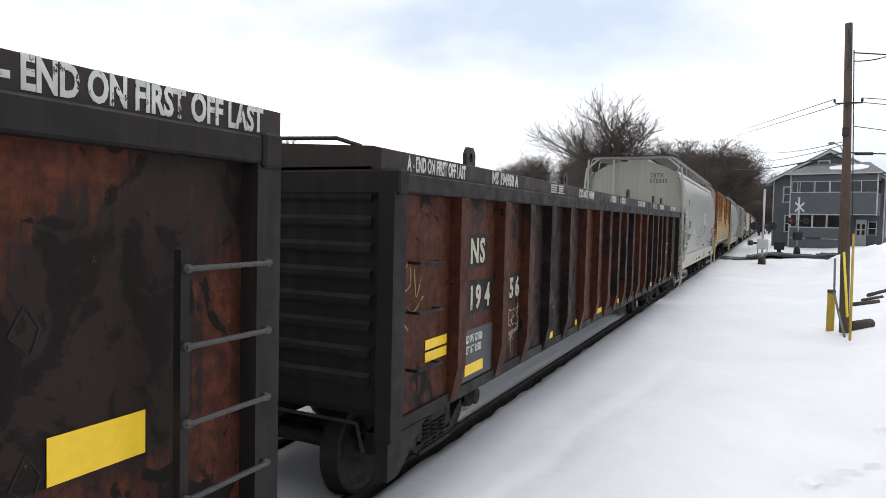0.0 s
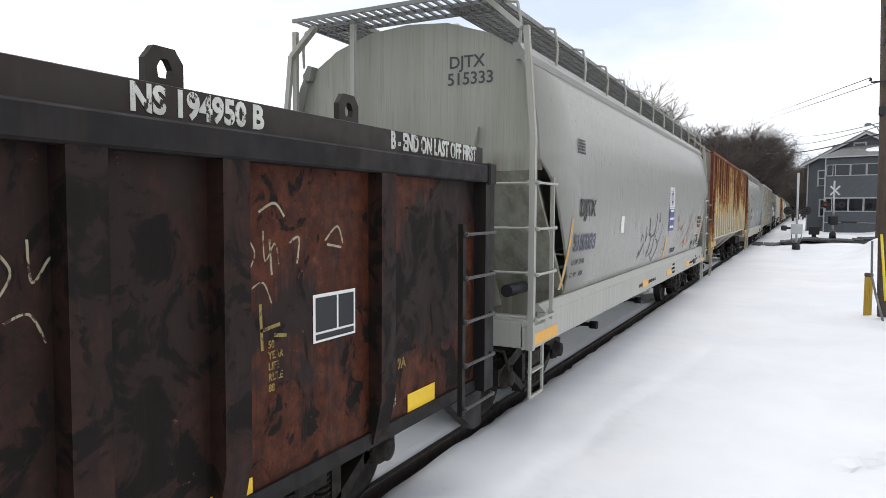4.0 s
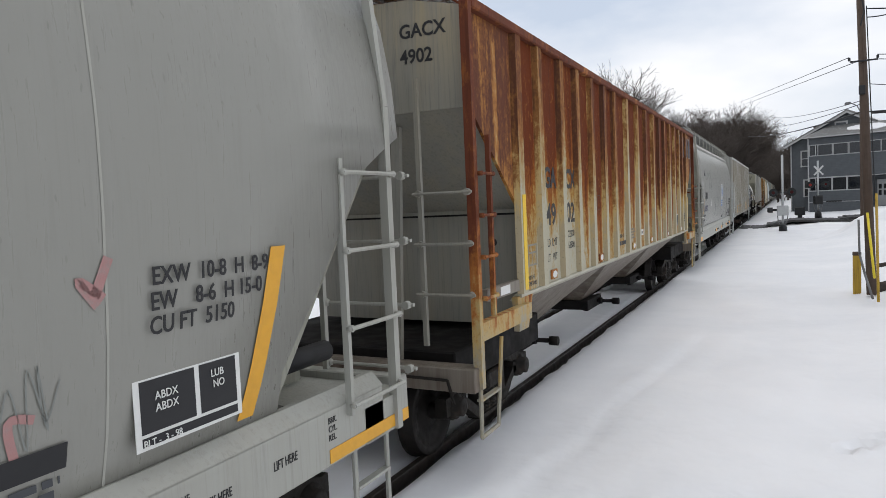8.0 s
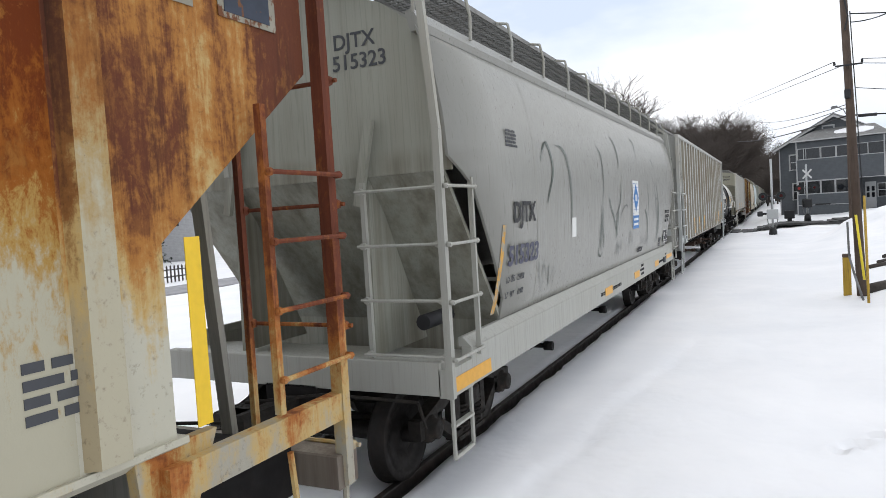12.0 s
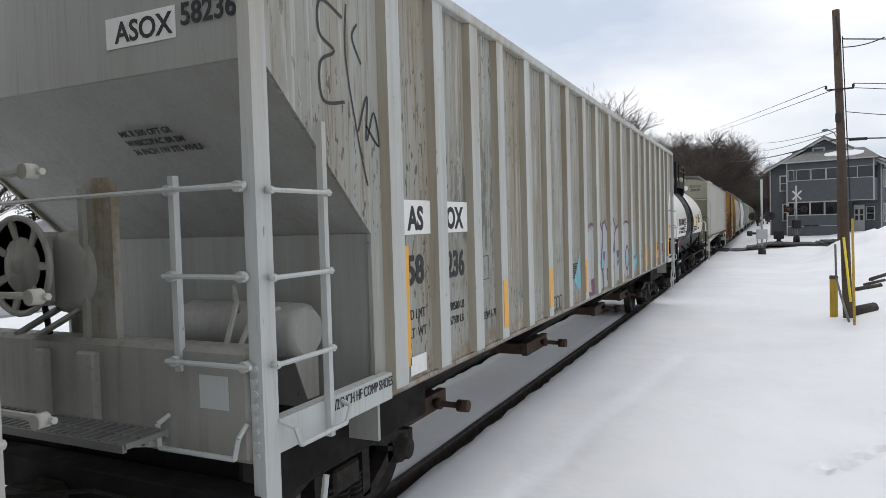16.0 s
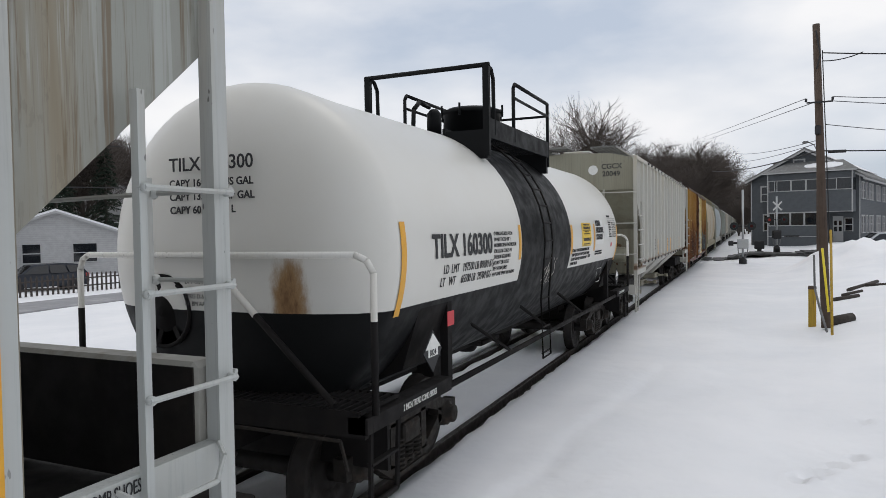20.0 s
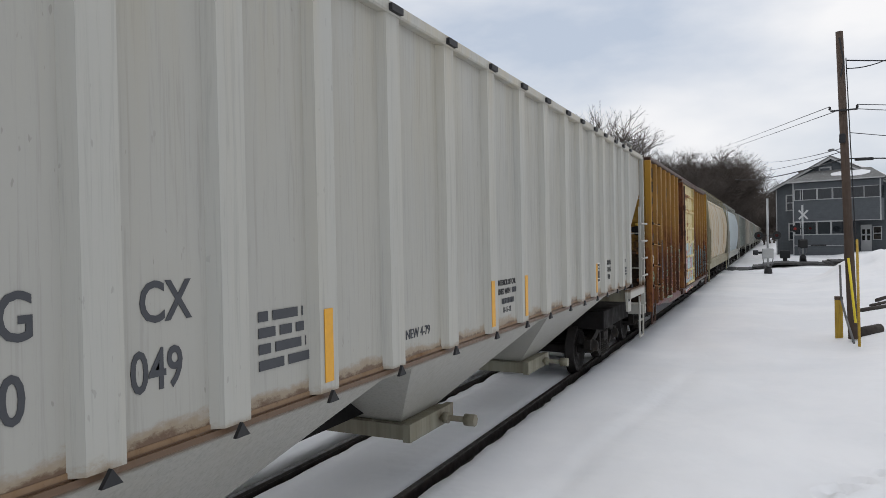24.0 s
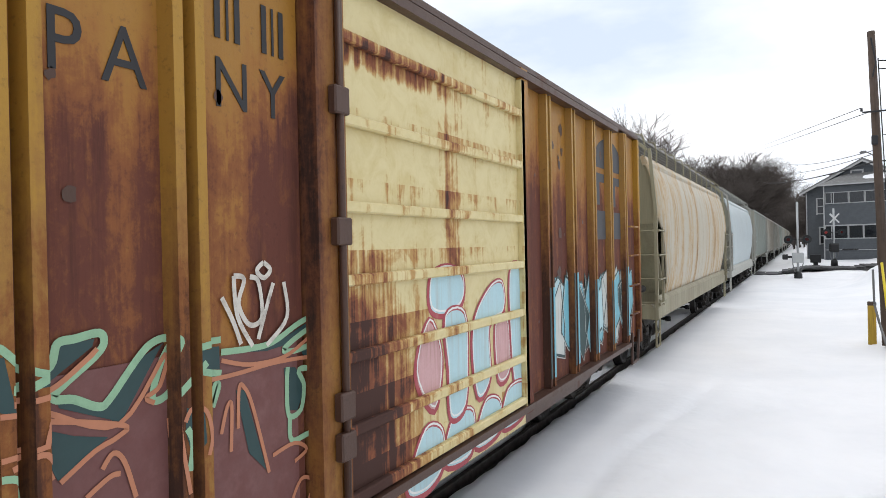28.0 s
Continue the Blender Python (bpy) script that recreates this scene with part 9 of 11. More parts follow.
for body, y, z in (("ABD", 11.385, 1.965), ("ABDW", 11.385, 1.92), ("LUB", 11.61, 1.98), ("NO", 11.615, 1.93), ("4-79 REBLT", 11.40, 1.772)):
    side_text(cgcx, body, y, z, 0.03, CREAM, X + 0.009, 0.75)
for k, body in enumerate(("2 INCH HF", "COMP. SHOES")):
    side_text(cgcx, body, 13.65, 1.88 - 0.05 * k, 0.03, DARKGREY, X, 0.75)
bm = B()
prism(bm, [(13.95, 1.48), (14.36, 1.46), (14.34, 1.02), (14.05, 1.04)], "x", 1.52, 1.56)
plate = part("jacking_plate", bm, K_RIB, cgcx)
for k, body in enumerate(("PULL", "HERE")):
    side_text(plate, body, 14.06, 1.32 - 0.09 * k, 0.06, DARKGREY, 1.565, 0.75)
side_text(cgcx, "EXW 10-8 H 8-5", 12.10, 2.00, 0.08, BLACK, X, 0.60, 0.002)
side_text(cgcx, "EW   9-7 H 14-3", 12.10, 1.88, 0.08, BLACK, X, 0.60, 0.002)
side_text(cgcx, "CU FT 4750", 12.10, 1.76, 0.08, BLACK, X, 0.66, 0.002)
side_text(cgcx, "BLT 4-79", 13.64, 1.99, 0.055, DARKGREY, X, 0.8)
fine_print(cgcx, DARKGREY, X, 13.72, 14.0, 1.74, 1.9, 3)
C_RUST = rust_paint("rust_streak", (0.22, 0.14, 0.08), 9, 10, (0.06, 0.025, 0.014), (0.14, 0.06, 0.025), 0.15, (0.20, 0.12, 0.06))
for y in K_RIBS:
    bm = B()
    prism(bm, [(y - 0.05, 1.50), (y + 0.05, 1.50), (y, 1.57)], "x", 1.62, 1.642)
    part("rib_foot", bm, BLACK, cgcx)
bm = B()
box(bm, 1.556, 1.5585, 1.5, 14.1, 1.56, 1.585)
part("rust_line", bm, C_RUST, cgcx)
for y in K_RIBS[1::1]:
    bm = B()
    box(bm, 1.60, 1.66, y - 0.08, y + 0.08, 4.07, 4.12)
    part("hatch_bracket", bm, BLACK, cgcx)


# ---- tank car
TR, TZ = 1.465, 2.25


def tank_frame(z, off=0.006):
    """Place and lean on the tank's near side at height z."""
    s = max(-0.999, min(0.999, (z - TZ) / TR))
    a = math.asin(s)
    return (TR + off) * math.cos(a), TZ + (TR + off) * s, math.degrees(a)


def tank_text(car, body, y, z, cap, mat, wide=1.0, thick=0.0):
    x, zz, a = tank_frame(z + cap / 2, 0.008)
    m = Matrix.Translation((x, y, zz)) @ pose(0, 0, 0, 0, -a, 0) @ pose(0, 0, 0, 0, 0, 90) @ pose(0, 0, -cap / 2)
    return letters(body, cap / 0.70, mat, car, m, "LEFT", wide, thick)


def tank_patch(car, mat, ya, yb, z0, z1, name="reflector", off=0.004, n=6, lean=0.0):
    bm = B()
    rows = []
    for i in range(n + 1):
        x, z, _ = tank_frame(z0 + (z1 - z0) * i / n, off)
        k = lean * i / n
        rows.append((bm.verts.new((x, ya + k, z)), bm.verts.new((x, yb + k, z))))
    for a, b in zip(rows[:-1], rows[1:]):
        bm.faces.new((a[0], a[1], b[1], b[0]))
    return part(name, bm, mat, car)


def tank_car(y0, L):
    car = car_thing("tank_car", "white chemical tank car with black belly and middle band", y0)
    add_truck(car, 1.5)
    add_truck(car, L - 1.42)
    add_couplers(car, L)
    add_sill(car, L, UNDER, 0.72, 1.0)
    angs = [2 * math.pi * i / 64 for i in range(64)]
    n = len(angs)
    y_a, y_b = 0.13, L - 0.62
    prof = []
    for i in range(9):
        t = math.pi / 2 * i / 8
        prof.append((y_a + 0.50 * (1 - math.sin(t)), max(0.02, TR * math.cos(t) ** 0.62 if i else TR)))
    prof = prof[::-1]
    body = [(y, r * 1.015) for y, r in prof] + [(y_a + 1.05, TR * 1.003), (3.86, TR), (6.42, TR), (L - 2.2, TR)]
    back = [(y_b - (p[0] - y_a), p[1]) for p in prof[::-1]]
    body += back
    bm = B()
    rings = [[bm.verts.new((r * math.cos(a), y, TZ + r * math.sin(a))) for a in angs] for y, r in body]
    fs = []
    for (ra, (yp, _)), (rb, (yq, _)) in zip(zip(rings[:-1], body[:-1]), zip(rings[1:], body[1:])):
        for i in range(n):
            j = (i + 1) % n
            f = bm.faces.new((ra[i], ra[j], rb[j], rb[i]))
            f.smooth = True
            fs.append(f)
    fs += [bm.faces.new(rings[0][::-1]), bm.faces.new(rings[-1])]
    bmesh.ops.recalc_face_normals(bm, faces=fs)
    bmesh.ops.bisect_plane(bm, geom=bm.verts[:] + bm.edges[:] + bm.faces[:], plane_co=(0, 0, 1.80), plane_no=(0, 0, 1))
    for f in bm.faces:
        c = f.calc_center_median()
        f.material_index = 1 if (c.z < 1.80 or 3.86 < c.y < 6.42) else 0
    part("tank", bm, [T_HEAD, T_BLACK], car, "white insulated tank shell with black belly and band")
    for y in (y_a + 1.35, 5.2, L - 2.2, y_b - 0.53):
        bm = B()
        k = 44
        for i in range(k):
            a, b = 2 * math.pi * i / k, 2 * math.pi * (i + 1) / k
            q = [bm.verts.new(((TR + 0.003) * math.cos(t), y + d, TZ + (TR + 0.003) * math.sin(t))) for t in (a, b) for d in (-0.008, 0.008)]
            f = bm.faces.new((q[0], q[1], q[3], q[2]))
            f.material_index = 1 if (TZ + TR * math.sin(a) < 1.8 or 4 < y < 6.4) else 0
        part("shell_seam", bm, [T_WHITE, T_BLACK], car)
    # saddles, running rails, platforms
    for y in (1.5, L - 1.5):
        bm = B()
        prism(bm, [(-1.38, 1.75), (1.38, 1.75), (1.2, 1.2), (0.5, 0.9), (-0.5, 0.9), (-1.2, 1.2)], "y", y - 0.35, y + 0.35)
        part("saddle", bm, UNDER, car)
        for sg in (-1, 1):
            bm = box(B(), *sorted((sg * 1.30, sg * 1.38)), y + (0.25 if y < 3 else -0.35), y + (0.35 if y < 3 else -0.25), 0.98, 1.75)
            part("bolster_plate", bm, UNDER, car)
    for sg in (-1, 1):
        bm = B()
        rod(bm, (sg * 1.47, 1.0, 1.0), (sg * 1.47, L - 0.5, 1.0), 0.032, 8)
        part("running_rail", bm, UNDER, car)
        for y in (3.4, 5.2, 7.2):
            part("rail_bracket", bar(B(), (sg * 1.15, y - 0.6, 1.42), (sg * 1.47, y, 1.0), 0.07, 0.02), UNDER, car)
        for y, s in ((0.0, 1), (L, -1)):
            bm = B()
            box(bm, *sorted((sg * 1.36, sg * 1.52)), *sorted((y, y + s * 1.5)), 0.98, 1.10)
            part("side_sill", bm, UNDER, car)
            bm = B()
            pipe(bm, [(sg * 1.5, y + s * 0.08, 1.05), (sg * 1.5, y + s * 0.06, 0.45), (sg * 1.5, y + s * 0.46, 0.45), (sg * 1.5, y + s * 0.5, 1.0)], 0.022, 6)
            bar(bm, (sg * 1.5, y + s * 0.06, 0.75), (sg * 1.5, y + s * 0.46, 0.75), 0.05, 0.02)
            part("sill_step", bm, UNDER, car)
    for y, s in ((0.0, 1), (L, -1)):
        bm = B()
        box(bm, -1.5, 1.5, *sorted((y, y + s * 0.06)), 0.95, 1.10)
        part("end_sill", bm, UNDER, car)
        slatted(car, -1.45, 1.45, *sorted((y + s * 0.01, y + s * 0.60)), 1.145, 40, UNDER)
        bm = B()
        pts = [(1.52, y + s * 0.12, 1.12), (1.52, y + s * 0.12, 2.13), (1.47, y + s * 0.11, 2.22), (1.38, y + s * 0.10, 2.26)]
        pipe(bm, pts + [(-p[0], p[1], p[2]) for p in pts[::-1]], 0.026, 8)
        part("safety_railing", bm, T_WHITE, car, "white painted end handrail")
        bm = B()
        bm.free()
        for x in (-1.52, 1.52):
            part("railing_foot", rod(B(), (x, y + s * 0.12, 1.1), (x, y + s * 0.12, 1.78), 0.028, 8), UNDER, car)
        part("railing_brace", rod(B(), (0.53, y + s * 0.02, 1.80), (1.23, y + s * 0.02, 1.17), 0.026, 8), UNDER, car)
        part("brace_top", rod(B(), (0.24, y + s * 0.02, 2.07), (0.53, y + s * 0.02, 1.80), 0.028, 8), T_WHITE, car)
        part("brace_top", rod(B(), (0.24, y + s * 0.02, 2.07), (0.20, y + s * 0.06, 2.26), 0.028, 8), T_WHITE, car)
        part("end_skirt", box(B(), -1.40, 1.40, *sorted((y + s * 0.50, y + s * 0.54)), 0.55, 1.10), UNDER, car)
    brake_wheel(car, UNDER, -0.55, 0.14, 1.78, 0.3)
    # manway, platform and its railings
    bm = B()
    lathe(bm, [(TZ + TR - 0.1, 0.47), (4.20, 0.44), (4.20, 0.48), (4.26, 0.48), (4.26, 0.44), (4.30, 0.38), (4.32, 0.1)], "z", 24, (0.08, 5.75, 0))
    man = part("manway", bm, T_BLACK, car)
    for i in range(8):
        a = 2 * math.pi * i / 8
        xx, yy = 0.08 + 0.50 * math.cos(a), 5.75 + 0.50 * math.sin(a)
        part("eye_bolt", rod(B(), (xx, yy, 4.15), (xx, yy, 4.33), 0.018, 6), T_BLACK, man)
    part("vent_nozzle", lathe(B(), [(TZ + TR - 0.05, 0.10), (TZ + TR + 0.30, 0.10), (TZ + TR + 0.36, 0.05)], "z", 12, (0.1, 4.3, 0)), T_BLACK, car)
    part("hose_loop", pipe(B(), [(0.05, 3.75, 3.70), (0.05, 3.78, 4.0), (0.05, 3.95, 4.12), (0.05, 4.25, 4.10)], 0.03, 8), T_BLACK, car)
    deck = 3.60
    for xi, xo in ((-0.2, -0.52), (0.55, 1.12)):
        bm = B()
        box(bm, xi - 0.02, xi + 0.02, 3.6, 6.35, deck - 0.05, deck + 0.09)
        box(bm, xo - 0.02, xo + 0.02, 3.6, 6.35, deck - 0.05, deck + 0.19)
        for y in (3.65, 6.3):
            box(bm, *sorted((xi, xo)), y - 0.04, y + 0.04, deck - 0.3, deck + 0.05)
        plat = part("platform", bm, T_BLACK, car)
        for i in range(24):
            y = 3.62 + i * 0.116
            part("slat", box(B(), *sorted((xi, xo)), y, y + 0.03, deck, deck + 0.02), T_BLACK, plat)
        bm = B()
        top = 4.42
        box(bm, xo - 0.04, xo + 0.04, 3.57, 3.63, deck - 0.28, top)
        pipe(bm, [(xo, 3.6, top), (xo, 3.76, top - 0.02), (xo, 3.84, top - 0.12), (xo, 3.86, deck)], 0.026, 8)
        pipe(bm, [(xo, 4.64, deck), (xo, 4.64, top - 0.1), (xo, 4.70, top - 0.03), (xo, 6.35, top - 0.03), (xo, 6.35, deck - 0.2)], 0.026, 8)
        rod(bm, (xo, 4.64, deck + 0.6), (xo, 6.35, deck + 0.6), 0.02, 6)
        part("railing", bm, T_BLACK, car)
    bm = B()
    rod(bm, (-0.56, 3.6, top), (1.16, 3.6, top), 0.03, 8)
    part("cross_rail", bm, T_BLACK, car)
    bm = B()
    rod(bm, (-0.52, 6.35, deck + 0.6), (1.12, 6.35, deck + 0.6), 0.02, 8)
    part("cross_rail", bm, T_BLACK, car)
    # side ladder following the shell
    for sg in (-1, 1):
        yl = 4.74
        rail_pts = [((TR + 0.10) * math.cos(a) * sg, TZ + (TR + 0.10) * math.sin(a)) for a in [radians(62 - 70 * i / 8) for i in range(9)]] + [(sg * 1.50, 1.5), (sg * 1.52, 0.72)]
        lad = part("ladder", tube_along(B(), [Vector((x, yl - 0.19, z)) for x, z in rail_pts], 0.014), UNDER, car)
        part("ladder_rail", tube_along(B(), [Vector((x, yl + 0.19, z)) for x, z in rail_pts], 0.014), UNDER, lad)
        for x, z in rail_pts[1:]:
            part("rung", rod(B(), (x, yl - 0.2, z), (x, yl + 0.2, z), 0.012, 6), UNDER, lad)
        for z in (1.12, 0.78):
            part("rung", rod(B(), (sg * 1.51, yl - 0.2, z), (sg * 1.51, yl + 0.2, z), 0.012, 6), UNDER, lad)
    # bottom outlet and heater pipes
    bm = B()
    lathe(bm, [(0.55, 0.12), (0.60, 0.16), (0.95, 0.16)], "z", 12, (0.0, 5.6, 0))
    pipe(bm, [(0.0, 4.6, 0.85), (0.5, 4.9, 0.8), (0.5, 5.6, 0.8)], 0.04, 8)
    pipe(bm, [(-0.3, 2.6, 0.9), (0.4, 3.4, 0.86), (0.4, 4.4, 0.86)], 0.035, 8)
    box(bm, 0.2, 0.5, 3.3, 3.7, 0.55, 0.9)
    part("outlet_valve", bm, UNDER, car)
    return car


tank = tank_car(88.95, 11.75)
tank_text(tank, "TILX 160300", 1.24, 2.185, 0.21, BLACK, 0.96, 0.007)
tank_text(tank, "LD  LMT   197500 LB 89600 KG", 1.50, 2.03, 0.084, BLACK, 0.84)
tank_text(tank, "LT   WT     65500 LB  29700 KG", 1.46, 1.915, 0.084, BLACK, 0.82)
for k, row in enumerate(("4\" FIBERGLASS INSULATION", "DO NOT EXCEED 450° F", "MAXIMUM OPERATING PRESSURE", "FOR HEATER COILS 25 PSI", "EXTERIOR HEATER PIPES", "NO INLET OR OUTLET", "PIPE CAPS REQUIRED", "VENT TANK WHEN UNLOADING")):
    tank_text(tank, row, 2.83, 2.365 - k * 0.064, 0.042, BLACK, 0.86)
tank_patch(tank, ORANGE, 0.62, 0.71, 1.75, 2.5, off=0.028)
tank_patch(tank, ORANGE, 3.74, 3.83, 2.06, 2.48)
tank_patch(tank, ORANGE, 6.43, 6.55, 2.02, 2.48)
tank_patch(tank, YELLOW, 7.22, 7.96, 2.12, 2.52, "emergency_notice")
for k in range(3):
    tank_patch(tank, BLACK, 7.26, 7.92, 2.13 + k * 0.128, 2.135 + k * 0.128, "notice_line", 0.008, 1)
for k, (a, b, z, h) in enumerate(((7.36, 7.84, 2.475, 0.025), (7.34, 7.86, 2.41, 0.045), (7.44, 7.74, 2.365, 0.02), (7.34, 7.84, 2.325, 0.02), (7.33, 7.86, 2.21, 0.05), (7.36, 7.82, 2.15, 0.022))):
    yy = a
    while yy < b:
        tank_patch(tank, BLACK, yy, min(b, yy + 0.03), z, z + h, "notice_bar", 0.008, 1)
        yy += 0.042
tank_patch(tank, CREAM, 8.34, 9.08, 2.13, 2.58, "product_panel")
for k, row in enumerate(("SODIUM", "HYDROXIDE", "SOLUTION")):
    tank_text(tank, row, 8.38, 2.47 - k * 0.125, 0.098, BLACK, 0.84, 0.006)
tank_patch(tank, ORANGE, 8.18, 8.29, 2.02, 2.5)
tank_patch(tank, ORANGE, 10.50, 10.60, 1.75, 2.48)
for k, row in enumerate(("CONSULT OWNER BEFORE REPAIRING TANK", "SHARP OBJECTS MUST NOT CONTACT LINING", "DO NOT STEAM OR CLEAN TANK WITH", "BOILING WATER")):
    tank_text(tank, row, 6.52, 2.05 - k * 0.07, 0.047, BLACK, 0.92, 0.001)
tank_text(tank, "ZZLTO", 7.75, 1.92, 0.05, BLACK, 0.8, 0.001)
tank_text(tank, "OWNERSHIP SUBJECT TO A SECURITY AGREEMENT", 8.34, 1.985, 0.03, BLACK, 0.62)
tank_text(tank, "FILED WITH THE SURFACE TRANSPORTATION BOARD", 8.34, 1.94, 0.03, BLACK, 0.62)
tank_text(tank, "DOT 111S100W1", 9.64, 2.64, 0.04, BLACK, 0.8, 0.001)
for k in range(9):
    tank_patch(tank, BLACK, 9.66, 10.46, 2.245 + k * 0.047, 2.249 + k * 0.047, "table_line", 0.006, 1)
for k, y in enumerate((9.66, 10.04, 10.19, 10.33, 10.46)):
    tank_patch(tank, BLACK, y - 0.003, y + 0.003, 2.245, 2.625, "table_line", 0.006, 4)
for k, row in enumerate(("TANK QUALIFICATION", "THICKNESS TEST", "SERVICE EQUIPMENT", "PRD: VALVE 165 PSI", "LINING:", "88.B.2 INSPECTION", "STUB SILL INSPECTION")):
    tank_text(tank, row, 9.67, 2.53 - k * 0.047, 0.022, BLACK, 0.78)
    for q, y in enumerate((10.06, 10.21, 10.35)):
        tank_text(tank, ("TXXV", "2016", "2026")[q], y, 2.53 - k * 0.047, 0.020, BLACK, 0.8)
tank_patch(tank, RED, 9.85, 9.98, 2.05, 2.13, "red_notice")
tank_patch(tank, CREAM, 9.2, 9.6, 2.2, 2.50, "blank_panel")
part("stencil_frame", ribbon(B(), [(8.55, 1.42), (8.95, 1.42), (9.15, 1.66), (8.8, 1.66)], 0.012, 1.40, True), CREAM, tank)
for k, row in enumerate(("TILX 160300", "CAPY 16020    US GAL", "CAPY 13340   IMP GAL", "CAPY 60 642      L")):
    end_text(tank, row, -0.42, 0.122, (2.95, 2.82, 2.71, 2.60)[k], (0.11, 0.06, 0.06, 0.06)[k], BLACK, 1.05, 0.002, 0)
for k, row in enumerate(("DFT GR NRS E-325-G", "36\" 1W CLASS C WHLS", "SPRG D-5", "BR BM AAR 18")):
    end_text(tank, row, -0.28, 0.122, 2.02 - 0.06 * k, 0.036, BLACK, 0.95, 0.0, 0)
scrawl(tank, G_RED, 1.33, 1.25, 1.75, 1.94, 2.06, 12, 0.008, 301)
for k, ctrl in enumerate(([(5.0, 1.70), (5.06, 1.78), (5.02, 1.84), (5.10, 1.90)], [(5.10, 1.66), (5.22, 1.95), (5.14, 1.80), (5.28, 1.84), (5.22, 1.62)], [(5.34, 1.92), (5.28, 1.76), (5.36, 1.66), (5.44, 1.82), (5.36, 1.92)], [(5.62, 2.0), (5.52, 1.92), (5.58, 1.82), (5.50, 1.74), (5.62, 1.80)], [(5.46, 2.02), (5.50, 1.64)])):
    bm = ribbon(B(), smooth_line(ctrl, 6) if len(ctrl) > 2 else ctrl, 0.014, 0.0)
    for v in bm.verts:
        v.co.x = tank_frame(v.co.z, 0.005)[0]
    part("graffiti", bm, G_WHITE, tank, "thin white sprayed tag")
bm = B()
patch(bm, [(1.72, 1.52), (1.88, 1.52), (1.88, 1.66), (1.72, 1.66)], 1.392)
part("red_notice", bm, RED, tank)
for yy in (1.3, 10.72):
    bm = B()
    s_ = 0.19
    prism(bm, [(yy, 1.36 - s_), (yy + s_, 1.36), (yy, 1.36 + s_), (yy - s_, 1.36)], "x", 1.42, 1.432)
    pl = part("hazard_placard", bm, BLACK, tank, "black and white diamond hazard placard")
    bm = B()
    prism(bm, [(yy - 0.155, 1.385), (yy + 0.155, 1.385), (yy, 1.52)], "x", 1.432, 1.436)
    prism(bm, [(yy - 0.10, 1.315), (yy + 0.10, 1.315), (yy + 0.10, 1.385), (yy - 0.10, 1.385)], "x", 1.432, 1.436)
    part("placard_white", bm, CREAM, pl)
    side_text(pl, "1824", yy - 0.085, 1.325, 0.055, BLACK, 1.438, 0.9)
for yy in (0.55, 10.5):
    side_text(tank, "2 INCH TREAD COND SHOES", yy, 1.02, 0.05, CREAM, 1.523, 0.66)


# ---- boxcar
S_POST = rust_paint("boxcar_door_post", (0.26, 0.125, 0.025), 9, 10, (0.026, 0.012, 0.009), (0.12, 0.04, 0.016), 0.30, (0.20, 0.08, 0.02))


